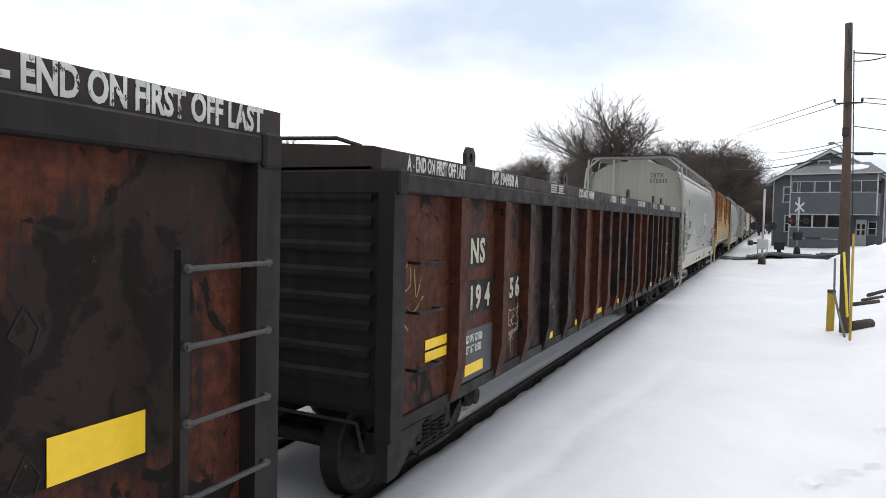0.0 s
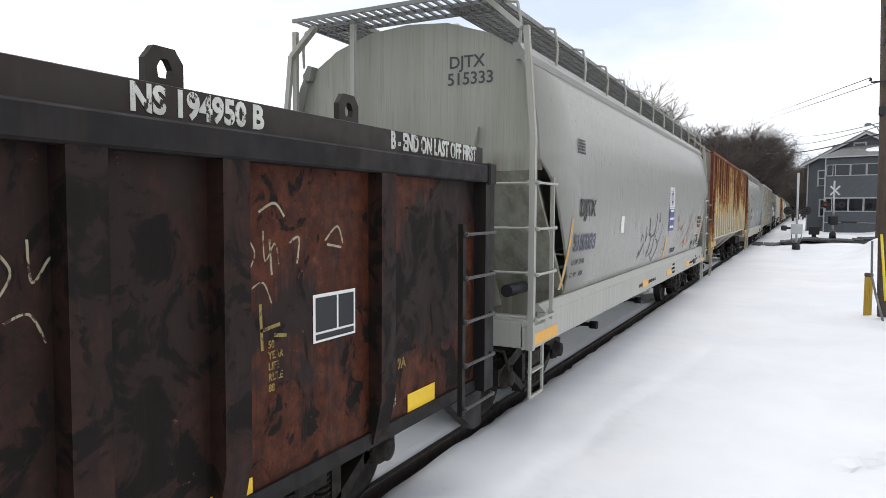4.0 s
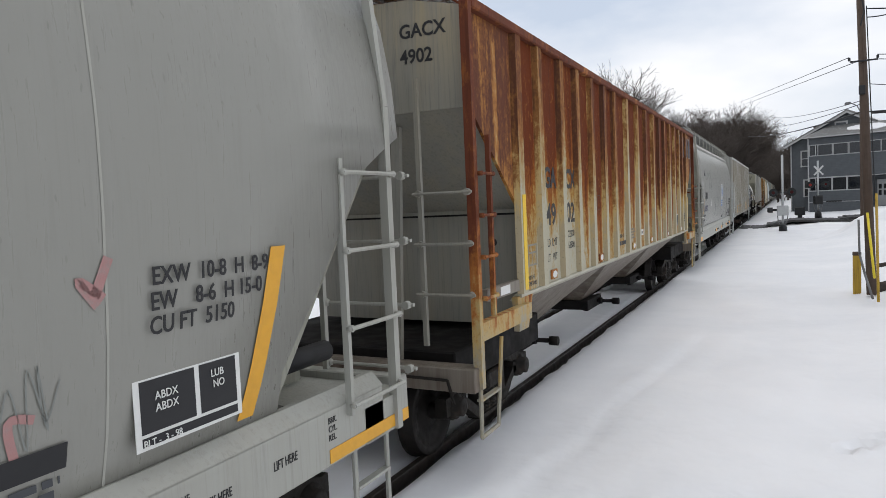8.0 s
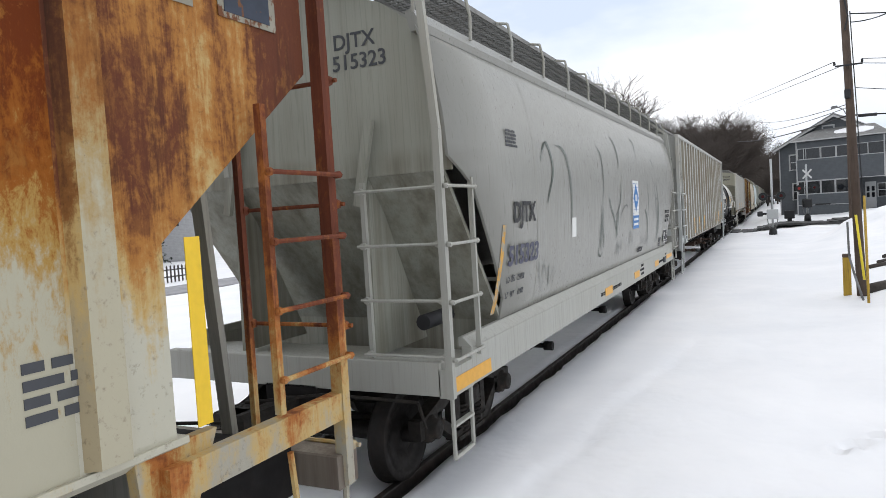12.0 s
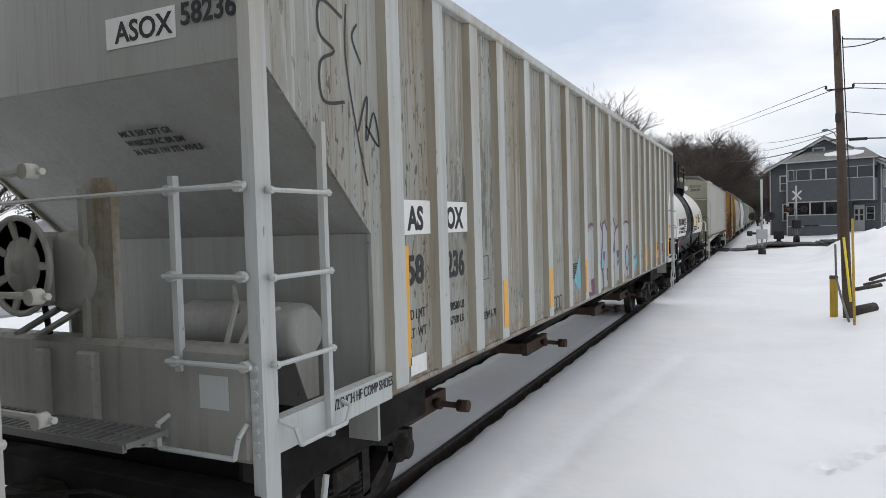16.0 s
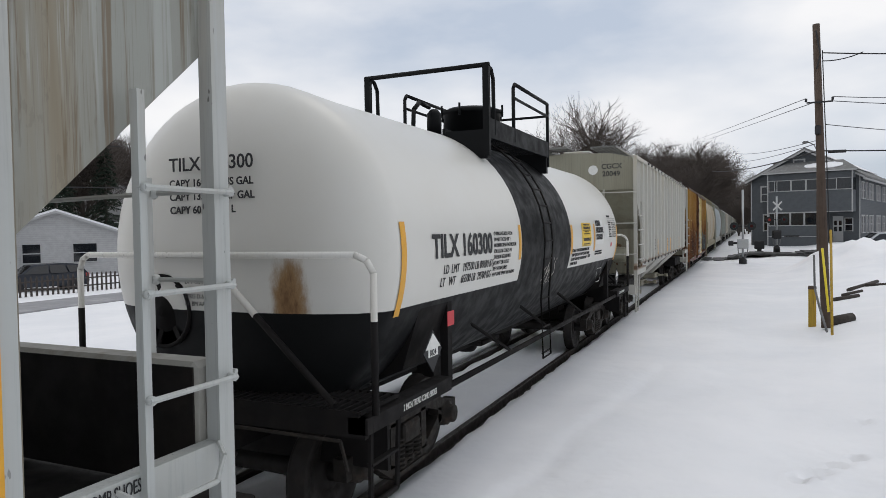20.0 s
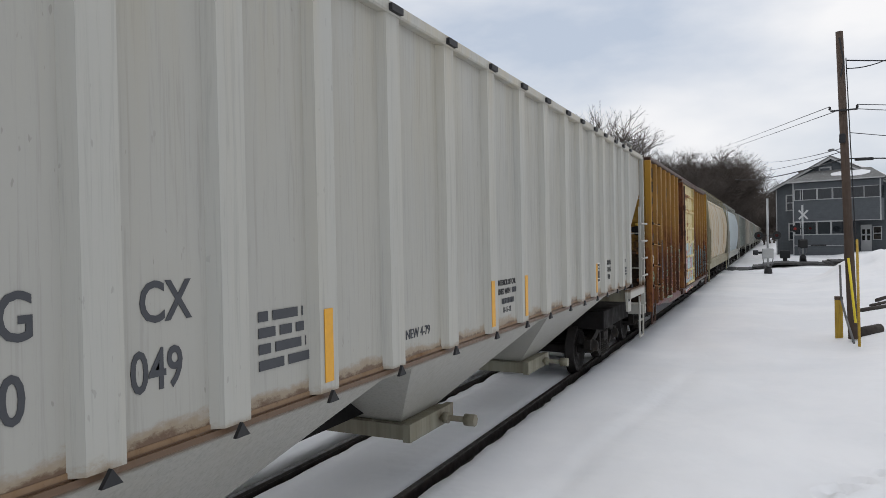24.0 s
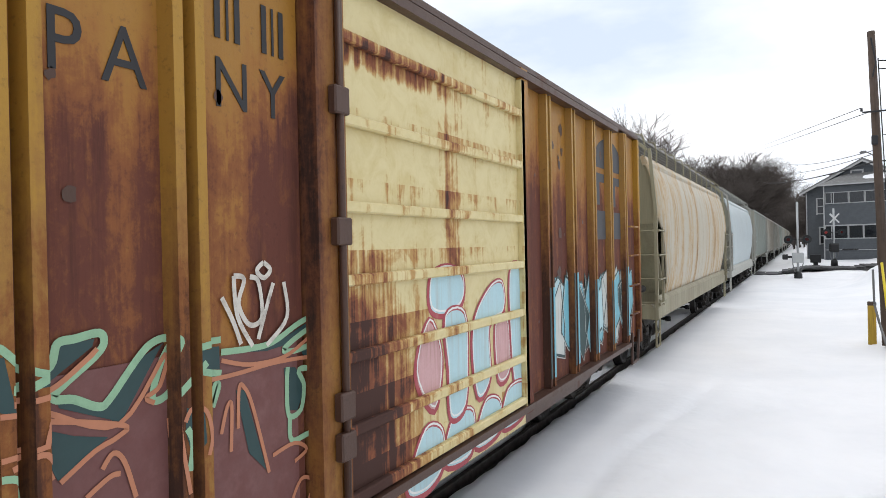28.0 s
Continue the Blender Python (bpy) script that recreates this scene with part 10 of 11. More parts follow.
def boxcar(y0, L):
    car = car_thing("boxcar", "rusty ochre boxcar with cream sliding door and graffiti", y0)
    add_truck(car, 1.75)
    add_truck(car, L - 1.75)
    add_couplers(car, L)
    add_sill(car, L, UNDER)
    ribs = [0.87, 1.61, 2.40, 3.22, 4.13, 4.88]
    ribs2 = [9.75, 10.65, 11.55, 12.45, 13.35]
    d0, d1 = 6.12, 8.95
    zb, zt = 0.88, 4.16
    edges = [0.0] + ribs + [5.70]
    edges2 = [9.02] + ribs2 + [L]
    for sg in (-1, 1):
        for es in (edges, edges2):
            for a, b in zip(es[:-1], es[1:]):
                bm = B()
                box(bm, *sorted((sg * 1.50, sg * 1.545)), a, b, zb, zt)
                part("side_panel", bm, S_SIDE, car)
        for r in ribs + ribs2:
            bm = B()
            x0, x1 = sg * 1.545, sg * 1.625
            for q in (-0.075, 0.045):
                prism(bm, [(x0, r + q - 0.03), (x1, r + q - 0.012), (x1, r + q + 0.042), (x0, r + q + 0.06)], "z", zb + 0.02, zt - 0.02)
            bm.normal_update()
            # sides of the rib get the material with shade in its colour
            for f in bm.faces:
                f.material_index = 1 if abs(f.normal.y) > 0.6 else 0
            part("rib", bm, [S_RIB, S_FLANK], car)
        bm = B()
        box(bm, *sorted((sg * 1.48, sg * 1.63)), 0, L, zt, zt + 0.08, 0, 0.015)
        part("top_chord", bm, S_SILL, car)
        bm = B()
        prism(bm, [(0.55, zb), (1.2, 0.85), (3.4, 0.66), (L - 3.4, 0.66), (L - 1.2, 0.85), (L - 0.2, zb), (L - 0.2, zb + 0.03), (0.3, zb + 0.03)], "x", *sorted((sg * 1.50, sg * 1.55)))
        part("side_sill", bm, S_SILL, car)
        # door posts, door, tracks
        for y in (5.86, 9.0):
            bm = B()
            box(bm, *sorted((sg * 1.50, sg * 1.66)), y - 0.14, y + 0.03, zb - 0.06, zt)
            part("door_post", bm, S_POST if y < 6 else S_SIDE, car)
        bm = B()
        box(bm, *sorted((sg * 1.555, sg * 1.60)), d0 - 0.2, d1, 0.70, zt - 0.1)
        door = part("door", bm, S_DOOR, car, "cream sliding door, rusted along its edges")
        for z in (0.95, 1.36, 1.80, 2.26, 2.70, 3.22, 3.72):
            bm = B()
            box(bm, *sorted((sg * 1.60, sg * 1.655)), d0 - 0.18, d1 - 0.02, z - 0.035, z + 0.035, 0, 0.01)
            part("door_bar", bm, S_DOOR, door)
        for y in (d0 - 0.17, d1 - 0.06):
            bm = B()
            box(bm, *sorted((sg * 1.60, sg * 1.66)), y - 0.04, y + 0.04, zb + 0.02, zt - 0.12)
            part("door_stile", bm, S_POST if y < 7 else S_DOOR, door)
        bm = B()
        for k, z in enumerate((1.32, 1.55, 2.55, 3.3)):
            box(bm, *sorted((sg * 1.66, sg * 1.72)), d0 - 0.3, d0 - 0.16, z - 0.08, z + 0.08, 0, 0.01)
        rod(bm, (sg * 1.69, d0 - 0.22, zb), (sg * 1.69, d0 - 0.22, zt - 0.2), 0.022, 8)
        part("lock_rod", bm, S_SILL, door)
        bm = B()
        box(bm, *sorted((sg * 1.56, sg * 1.68)), 5.4, L - 1.0, zb - 0.04, zb + 0.02)
        box(bm, *sorted((sg * 1.56, sg * 1.68)), 5.4, L - 1.6, zt - 0.10, zt - 0.03)
        part("door_track", bm, S_SILL, car)
        for y, s in ((0.02, 1), (L - 0.02, -1)):
            bm = B()
            box(bm, *sorted((sg * 1.50, sg * 1.63)), y - 0.055, y + 0.055, zb - 0.1, zt, 0, 0.012)
            part("corner_post", bm, S_RIB, car)
    for i in range(38):
        part("rivet", disc(B(), (1.55, 0.30, zb + 0.02 + i * 0.082), "x", 0.022, 0.03, 6), S_SILL, car)
    # near corner ladder bars
    for z in (1.30, 1.76, 2.24, 2.70):
        grab(car, S_RIB, (1.56, 0.17, z + 0.05), (1.63, 0.80, z), (0.07, 0, 0), 0.012)
        part("grab_bolt", disc(B(), (1.62, 0.17, z + 0.05), "x", 0.032, 0.05, 10), UNDER, car)
        part("grab_bolt", disc(B(), (1.66, 0.86, z + 0.02), "x", 0.032, 0.05, 10), UNDER, car)
        grab(car, S_RIB, (1.56, L - 0.8, z), (1.56, L - 0.2, z), (0.08, 0, 0), 0.016)
    bm = B()
    pipe(bm, [(1.6, 0.1, 1.0), (1.58, 0.12, 0.5), (1.58, 0.55, 0.5), (1.6, 0.6, 1.0)], 0.024, 6)
    part("sill_step", bm, S_SILL, car)
    bm = B()
    pipe(bm, [(1.6, L - 0.1, 1.0), (1.58, L - 0.12, 0.5), (1.58, L - 0.55, 0.5), (1.6, L - 0.6, 1.0)], 0.024, 6)
    part("sill_step", bm, S_SILL, car)
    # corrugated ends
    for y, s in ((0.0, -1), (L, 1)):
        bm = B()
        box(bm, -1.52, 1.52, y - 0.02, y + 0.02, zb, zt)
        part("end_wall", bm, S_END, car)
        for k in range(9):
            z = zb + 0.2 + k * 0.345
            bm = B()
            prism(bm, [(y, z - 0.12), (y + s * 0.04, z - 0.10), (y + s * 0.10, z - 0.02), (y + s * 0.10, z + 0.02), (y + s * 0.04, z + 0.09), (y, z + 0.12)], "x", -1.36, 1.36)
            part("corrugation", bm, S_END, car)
        bm = B()
        pipe(bm, [(-1.4, y + s * 0.14, 2.62), (1.1, y + s * 0.14, 2.64), (1.3, y + s * 0.03, 2.64)], 0.015, 6)
        part("grab_iron", bm, S_RIB, car)
        bm = B()
        box(bm, -1.5, 1.5, *sorted((y, y + s * 0.3)), zb - 0.06, zb - 0.03)
        part("crossover_step", bm, UNDER, car)
        end_ladder(car, S_SILL, y + s * 0.14, -1.35, -0.95, zb, zt, 7, s)
    # handbrake gear on the near corner of the front end
    bm = lathe(B(), [(-0.12, 0.05), (-0.10, 0.085), (0.05, 0.085), (0.08, 0.05)], "z", 10, (1.36, -0.17, 2.62))
    box(bm, 1.22, 1.48, -0.20, -0.10, 2.56, 2.68, 0, 0.02)
    part("brake_gearbox", bm, UNDER, car)
    part("gear_stud", rod(B(), (1.34, -0.19, 2.68), (1.34, -0.19, 2.76), 0.03, 8), OLD_YELLOW, car)
    part("brake_shaft", rod(B(), (1.40, -0.17, 1.02), (1.40, -0.17, 2.54), 0.035, 8), S_POST, car)
    for z in (1.50, 2.10):
        part("shaft_bracket", box(B(), 1.32, 1.50, -0.21, -0.02, z - 0.03, z + 0.03, 0, 0.01), S_POST, car)
    bm = rod(B(), (1.10, -0.18, 2.10), (1.38, -0.18, 2.10), 0.018, 6)
    box(bm, 1.05, 1.17, -0.22, -0.04, 2.02, 2.12, 0, 0.015)
    part("release_lever", bm, S_SILL, car)
    part("lever_handle", rod(B(), (1.08, -0.18, 2.10), (1.08, -0.18, 2.22), 0.022, 8), OLD_YELLOW, car)
    part("chain_rod", rod(B(), (1.08, -0.15, 0.95), (1.08, -0.15, 2.02), 0.022, 6), UNDER, car)
    # solid black block stands in for the shade inside the framed opening
    part("valve_recess", box(B(), 0.30, 0.98, -0.115, -0.02, 1.58, 1.98), UNDER, car)
    for a, b, c, d in ((0.98, 1.03, 1.54, 2.02), (0.25, 0.30, 1.54, 2.02), (0.25, 1.03, 2.0, 2.05)):
        part("recess_frame", box(B(), a, b, -0.15, -0.02, c, d, 0, 0.008), S_POST, car)
    bm = B()
    prism(bm, [(-1.6, zt + 0.06), (-0.8, zt + 0.22), (0, zt + 0.28), (0.8, zt + 0.22), (1.6, zt + 0.06)], "y", -0.03, L + 0.03)
    part("roof", bm, S_SILL, car)
    for k in range(14):
        bm = B()
        y = 0.5 + k * (L - 1.0) / 13
        prism(bm, [(-1.58, zt + 0.07), (0, zt + 0.33), (1.58, zt + 0.07)], "y", y - 0.05, y + 0.05)
        part("roof_seam", bm, S_SILL, car)
    return car


box_car = boxcar(117.85, 14.3)
XB = 1.549
# the painted company name as plain strokes, and the plain words below it
for row, (z, slots) in enumerate(((3.80, (0.38, 0.60, 1.04, 1.30, 1.76, 2.06, 2.52, 2.82)), (3.48, (0.38, 0.60, 1.0, 1.34, 1.75, 2.06, 2.52, 2.95, 3.38, 3.72, 4.26, 4.50, 5.1, 5.42)))):
    for k, y in enumerate(slots):
        for q, w in ((0.0, 0.036), (0.075, 0.016), (0.13, 0.036)):
            if q < 0.05 or (k + int(q * 100)) % 3:
                part("name_stroke", box(B(), XB, XB + 0.003, y + q, y + q + w, z, z + 0.25), BLACK, box_car)
for ch, y in zip("RAILROADCOMPANY", (0.37, 0.59, 0.98, 1.10, 1.36, 1.74, 2.14, 2.56, 2.97, 3.36, 3.64, 4.26, 4.50, 5.08, 5.40)):
    side_text(box_car, ch, y, 3.15, 0.245, BLACK, XB, 0.92, 0.0)
for k, row in enumerate(("TITLE TO THIS CAR", "SUBJECT TO", "DOCUMENTS", "RECORDED WITH", "THE INTERSTATE", "COMMERCE COMMISSION")):
    side_text(box_car, row, 0.60, 3.00 - 0.055 * k, 0.030, BLACK, XB, 0.80, align="CENTER")
decal(box_car, OXIDE, XB, 1.06, 1.54, 1.5, 2.3, "number_panel")
decal(box_car, OXIDE, XB, 1.72, 2.32, 1.4, 2.28, "number_panel")
side_text(box_car, "S G", 1.12, 1.98, 0.19, CREAM, XB + 0.004, 0.85, 0.008)
side_text(box_car, "7 2", 1.11, 1.66, 0.21, CREAM, XB + 0.004, 0.95, 0.008)
side_text(box_car, "LR", 1.94, 1.98, 0.19, CREAM, XB + 0.004, 0.85, 0.008)
side_text(box_car, "41", 1.96, 1.66, 0.20, CREAM, XB + 0.004, 0.85, 0.008)
bm = B()
box(bm, 0.55, 1.3, -0.112, -0.104, 3.74, 3.92)
part("number_panel", bm, OXIDE, box_car)
end_text(box_car, "SGLR 7241", 0.60, -0.115, 3.78, 0.10, CREAM, 0.9, 0.003)
decal(box_car, YELLOW, XB, 0.36, 0.50, 1.15, 2.2)
B_RIBS = (0.87, 1.61, 2.40, 3.22, 4.13, 4.88)


def sprayed(lines, w, mat, lift, fill=False, label=""):
    """Sprayed strokes on the boxcar's side; where they cross a rib they lie on its two outer edges as well."""
    for k, line in enumerate(lines):
        pts = smooth_line(line, 5) if len(line) > 2 else line
        lo, hi = min(p[0] for p in pts), max(p[0] for p in pts)
        spans = [None] + [(r + q, r + q + 0.054) for r in B_RIBS for q in (-0.087, 0.033) if lo < r + q + 0.05 and hi > r + q]
        for span in spans:
            x = (1.5556 if span is None else 1.6262) + 0.00012 * k
            bm = patch(B(), line[::-1], x + lift) if fill else ribbon(B(), pts, w, x + lift)
            if span is not None:
                for y, n in ((span[0], -1), (span[1], 1)):
                    bmesh.ops.bisect_plane(bm, geom=bm.verts[:] + bm.edges[:] + bm.faces[:], plane_co=(0, y, 0), plane_no=(0, n, 0), clear_outer=True)
                if not bm.faces:
                    bm.free()
                    continue
            part("graffiti_fill" if fill else "graffiti", bm, mat, box_car, label)


G_MINT = paint("spray_mint", (0.24, 0.40, 0.25), (0.12, 0.20, 0.14), 0.5, 0.6, False, 6.0)
sprayed(([(0.39, 2.48), (0.48, 2.5), (0.51, 2.45), (0.41, 2.42), (0.4, 2.35), (0.49, 2.33)], [(0.53, 2.49), (0.6, 2.33)], [(0.52, 2.35), (0.56, 2.42), (0.68, 2.47)], [(0.74, 2.53), (0.68, 2.42), (0.71, 2.36), (0.77, 2.46), (0.74, 2.53)], [(0.63, 2.33), (0.63, 2.2), (0.69, 2.17)],), 0.024, G_BLACK, 0.002, label="black sprayed tag")
sprayed(([(0.49, 2.02), (0.62, 2), (0.65, 1.88), (0.53, 1.82)], [(0.71, 2.03), (0.63, 1.91), (0.68, 1.86), (0.72, 1.97), (0.71, 2.03)], [(0.51, 1.75), (0.55, 1.81), (0.69, 1.8)], [(0.65, 1.79), (0.57, 1.74)],), 0.034, G_WHITE, 0.002, label="white sprayed tag")
sprayed(([(0.49, 1.65), (0.64, 1.63), (0.59, 1.53), (0.63, 1.41)], [(0.52, 1.52), (0.84, 1.46)], [(0.7, 1.61), (0.67, 1.39), (0.76, 1.25)], [(0.55, 1.35), (0.78, 1.28)], [(0.79, 1.63), (0.75, 1.51), (0.81, 1.38)],), 0.030, G_GREEN, 0.002)
sprayed(([(1.23, 3.13), (1.34, 3.17), (1.51, 3.2), (1.47, 3.07), (1.38, 3.02), (1.33, 3), (1.25, 3.06)], [(1.35, 3.64), (1.44, 3.71), (1.48, 3.63), (1.39, 3.57)], [(1.56, 3.15), (1.68, 3.15), (1.69, 2.97), (1.63, 3.02)], [(2.02, 3.67), (2.08, 3.64), (2.04, 3.56)],), 0, G_BLACK, 0.001, True, "black paint blot")


def wild_piece(car, ya, yb, z0, z1, x, n, seed, fills, edge, edge2):
    """Interlocking sprayed letters: filled slabs with double outlines."""
    rnd = random.Random(seed)
    for k in range(n):
        yc = ya + (yb - ya) * (k + 0.5) / n
        w = (yb - ya) / n * 1.15
        for lay in range(3):
            m = rnd.choice((5, 6, 7))
            pts = []
            for i in range(m):
                a = 2 * math.pi * i / m + rnd.uniform(-0.3, 0.3)
                r = rnd.uniform(0.45, 1.05)
                pts.append((yc + rnd.uniform(-0.25, 0.25) * w + w * 0.75 * r * math.cos(a), (z0 + z1) / 2 + (z1 - z0) * 0.52 * r * math.sin(a)))
            line = pts
            bm = B()
            d = x + 0.0006 * (k % 3) + 0.0022 * lay
            vs = [bm.verts.new((d, *p)) for p in line]
            bm.faces.new(vs)
            bmesh.ops.triangulate(bm, faces=bm.faces[:])
            part("graffiti_fill", bm, fills[(k + lay) % len(fills)], car)
            bm = B()
            ribbon(bm, line, 0.035, d + 0.0008, True)
            part("graffiti_outline", bm, edge, car)
            bm = B()
            ribbon(bm, [(p[0] + 0.02, p[1] - 0.03) for p in line], 0.014, d + 0.0014, True)
            part("graffiti_outline", bm, edge2, car)


G_HAZE = paint("spray_pale", (0.50, 0.53, 0.50), (0.36, 0.26, 0.17), 0.8, 0.6, True, 2.5)
G_ORANGE = plain("spray_salmon", (0.42, 0.17, 0.09), 0.55)
G_MAROON = paint("spray_maroon", (0.13, 0.05, 0.045), (0.20, 0.10, 0.09), 0.6, 0.6, False, 2.0)
for ya, yb, z0, z1 in ((2.42, 3.2, 0.92, 2.15), (3.34, 4.02, 0.92, 2.2), (4.16, 4.78, 0.92, 2.0), (4.94, 5.64, 0.92, 1.95), (1.0, 1.54, 0.90, 1.3), (1.7, 2.38, 0.90, 1.32)):
    decal(box_car, G_MAROON, XB, ya, yb, z0, z1, "graffiti_fill")
sprayed(([(4.14, 1.98), (4.26, 2.03), (4.29, 2.11), (4.44, 2.12), (4.43, 2.09), (4.25, 1.98)], [(4.28, 1.93), (4.43, 1.84), (4.52, 1.87), (4.58, 1.81), (4.54, 1.77), (4.29, 1.88)], [(4.46, 1.85), (4.62, 2), (4.76, 2.06), (4.73, 2.02), (4.56, 1.78), (4.51, 1.78)], [(4.9, 2.01), (5.08, 2), (5.08, 1.89), (4.91, 1.92)], [(5.11, 1.96), (5.44, 1.95), (5.82, 2.07), (5.86, 2.02), (5.53, 1.94), (5.4, 1.93)],), 0, G_TEALDARK, 0.0006, True)
sprayed(([(5.53, 1.82), (5.62, 1.81), (5.71, 1.7), (5.63, 1.57), (5.55, 1.59)], [(4.22, 1.82), (4.35, 1.76), (4.49, 1.72), (4.28, 1.61), (4.23, 1.73)], [(4.82, 1.77), (4.92, 1.73), (4.93, 1.59), (4.85, 1.53), (4.81, 1.67)], [(5.18, 1.77), (5.24, 1.76), (5.33, 1.48), (5.38, 1.32), (5.26, 1.44)], [(5.67, 1.9), (5.97, 1.85), (6.03, 1.8), (5.69, 1.86)],), 0, G_TEALDARK, 0.0006, True)
sprayed(([(2.49, 2.16), (2.63, 2.15), (2.61, 1.97), (2.52, 2.01), (2.49, 2.09)], [(2.8, 2.07), (2.84, 2.12), (3.19, 2.15), (3.42, 2.16), (3.39, 2.13), (3.06, 2.14), (2.9, 2.06)], [(2.83, 1.82), (2.91, 1.95), (2.95, 1.93), (2.88, 1.73), (2.84, 1.55), (2.78, 1.54)], [(3.13, 1.91), (3.2, 1.9), (3.12, 1.62), (3.03, 1.47), (2.99, 1.53), (3.06, 1.72)], [(3.91, 2.1), (4.06, 2.11), (4.1, 1.9), (3.96, 1.96)], [(3.65, 1.69), (3.75, 1.67), (3.7, 1.55), (3.62, 1.57)], [(2.57, 1.8), (2.63, 1.83), (2.6, 1.61), (2.47, 1.45), (2.45, 1.48)], [(3.43, 1.45), (3.56, 1.45), (3.48, 1.34), (3.28, 1.37)],), 0, G_TEALDARK, 0.0006, True)
sprayed(([(4.09, 1.99), (4.16, 1.99), (4.26, 2.04), (4.29, 2.12), (4.36, 2.13), (4.46, 2.14), (4.48, 2.1), (4.44, 2.05), (4.27, 1.93), (4.35, 1.9), (4.45, 1.85), (4.5, 1.87), (4.62, 2), (4.69, 2.06), (4.76, 2.08), (4.8, 2.06), (4.75, 1.98), (4.7, 1.84), (4.75, 1.82), (4.86, 1.89), (4.94, 1.95)],), 0.034, G_MINT, 0.0014, label="mint green sprayed outline")
sprayed(([(4.89, 2.02), (4.99, 2.03), (5.09, 2.03)], [(4.89, 1.92), (4.99, 1.89), (5.09, 1.87)], [(5.09, 1.97), (5.28, 1.96), (5.45, 1.97), (5.67, 2.05), (5.87, 2.09), (5.9, 2.03), (5.72, 2), (5.53, 1.92), (5.62, 1.9), (5.77, 1.91), (5.97, 1.87), (6.06, 1.79), (5.81, 1.78), (5.65, 1.79), (5.69, 1.7), (5.66, 1.57), (5.56, 1.56), (5.55, 1.73), (5.56, 1.82)], [(4.82, 1.68), (4.85, 1.61), (4.83, 1.49)], [(5.57, 1.56), (5.58, 1.42), (5.75, 1.42), (5.96, 1.35)], [(5.03, 1.72), (5.07, 1.81), (5.05, 1.82), (5.02, 1.74)],), 0.032, G_MINT, 0.0014)
sprayed(([(2.48, 2.16), (2.56, 2.17), (2.64, 2.17)], [(2.47, 1.98), (2.56, 1.94), (2.64, 1.96), (2.58, 2), (2.48, 2.08)], [(2.7, 2.07), (2.77, 2.08), (2.82, 2.14), (2.98, 2.15), (3.19, 2.19), (3.42, 2.18), (3.49, 2.11), (3.52, 2.06), (3.67, 2.01), (3.74, 2.08), (3.85, 2.11), (3.87, 2.02), (3.94, 2.12), (4.03, 2.15), (4.13, 2.06), (4.23, 2.02)], [(2.93, 2.08), (3.14, 2.07), (3.14, 2.03), (2.93, 2.06), (2.93, 2.08)],), 0.028, G_MINT, 0.0014)
sprayed(([(3.05, 1.92), (3.11, 1.94), (3.13, 1.85), (3.08, 1.74), (2.97, 1.62), (2.96, 1.67), (3.01, 1.79), (3.05, 1.92)], [(3.52, 1.78), (3.61, 1.9), (3.78, 1.93), (4.02, 1.89), (3.83, 1.87), (3.66, 1.82), (3.57, 1.74)], [(3.99, 1.7), (4.1, 1.68), (4.13, 1.57), (4.09, 1.46), (3.99, 1.47), (3.99, 1.7)], [(3.28, 1.4), (3.34, 1.5), (3.44, 1.64), (3.49, 1.69)], [(2.8, 1.48), (2.85, 1.5), (2.83, 1.44), (2.76, 1.46)], [(2.3, 1.48), (2.44, 1.47), (2.54, 1.75), (2.58, 1.87)],), 0.026, G_MINT, 0.0014)
sprayed(([(1.08, 1.31), (1.31, 1.3), (1.6, 1.32), (1.73, 1.32)], [(1.27, 1.05), (1.41, 1.12), (1.72, 1.18), (1.92, 1.16)], [(1.19, 1.1), (1.36, 1.18), (1.66, 1.23)], [(1.93, 1.24), (2.3, 1.16), (2.46, 1.1), (2.83, 1.11), (3.47, 1.01)], [(1.58, 0.97), (2.13, 0.95), (2.81, 0.87), (3.46, 0.84), (3.97, 0.84)], [(1.98, 1.55), (2.16, 1.49), (2.25, 1.57), (2.5, 1.59)], [(2.43, 1.23), (2.74, 1.2), (3.03, 1.09), (3.36, 1.03)], [(1.98, 1.03), (2.13, 1.04), (2.29, 1.02), (2.17, 0.97), (1.98, 1)],), 0.026, G_MINT, 0.0014)
sprayed(([(4.09, 1.94), (4.25, 1.95), (4.4, 2.04), (4.45, 2.08)], [(4.2, 1.76), (4.22, 1.83), (4.25, 1.84), (4.56, 1.75), (4.53, 1.71), (4.43, 1.68), (4.29, 1.6)], [(4.25, 1.87), (4.54, 1.76), (4.77, 2.01), (4.74, 1.88), (4.67, 1.84), (4.71, 1.81)], [(4.78, 1.73), (4.79, 1.63), (4.83, 1.39)], [(4.81, 1.71), (4.85, 1.76), (4.93, 1.73), (4.96, 1.61), (4.94, 1.53)], [(5.09, 1.93), (5.28, 1.88), (5.53, 1.88), (5.72, 1.95), (5.85, 2.02)],), 0.022, G_ORANGE, 0.0022, label="salmon sprayed outline")
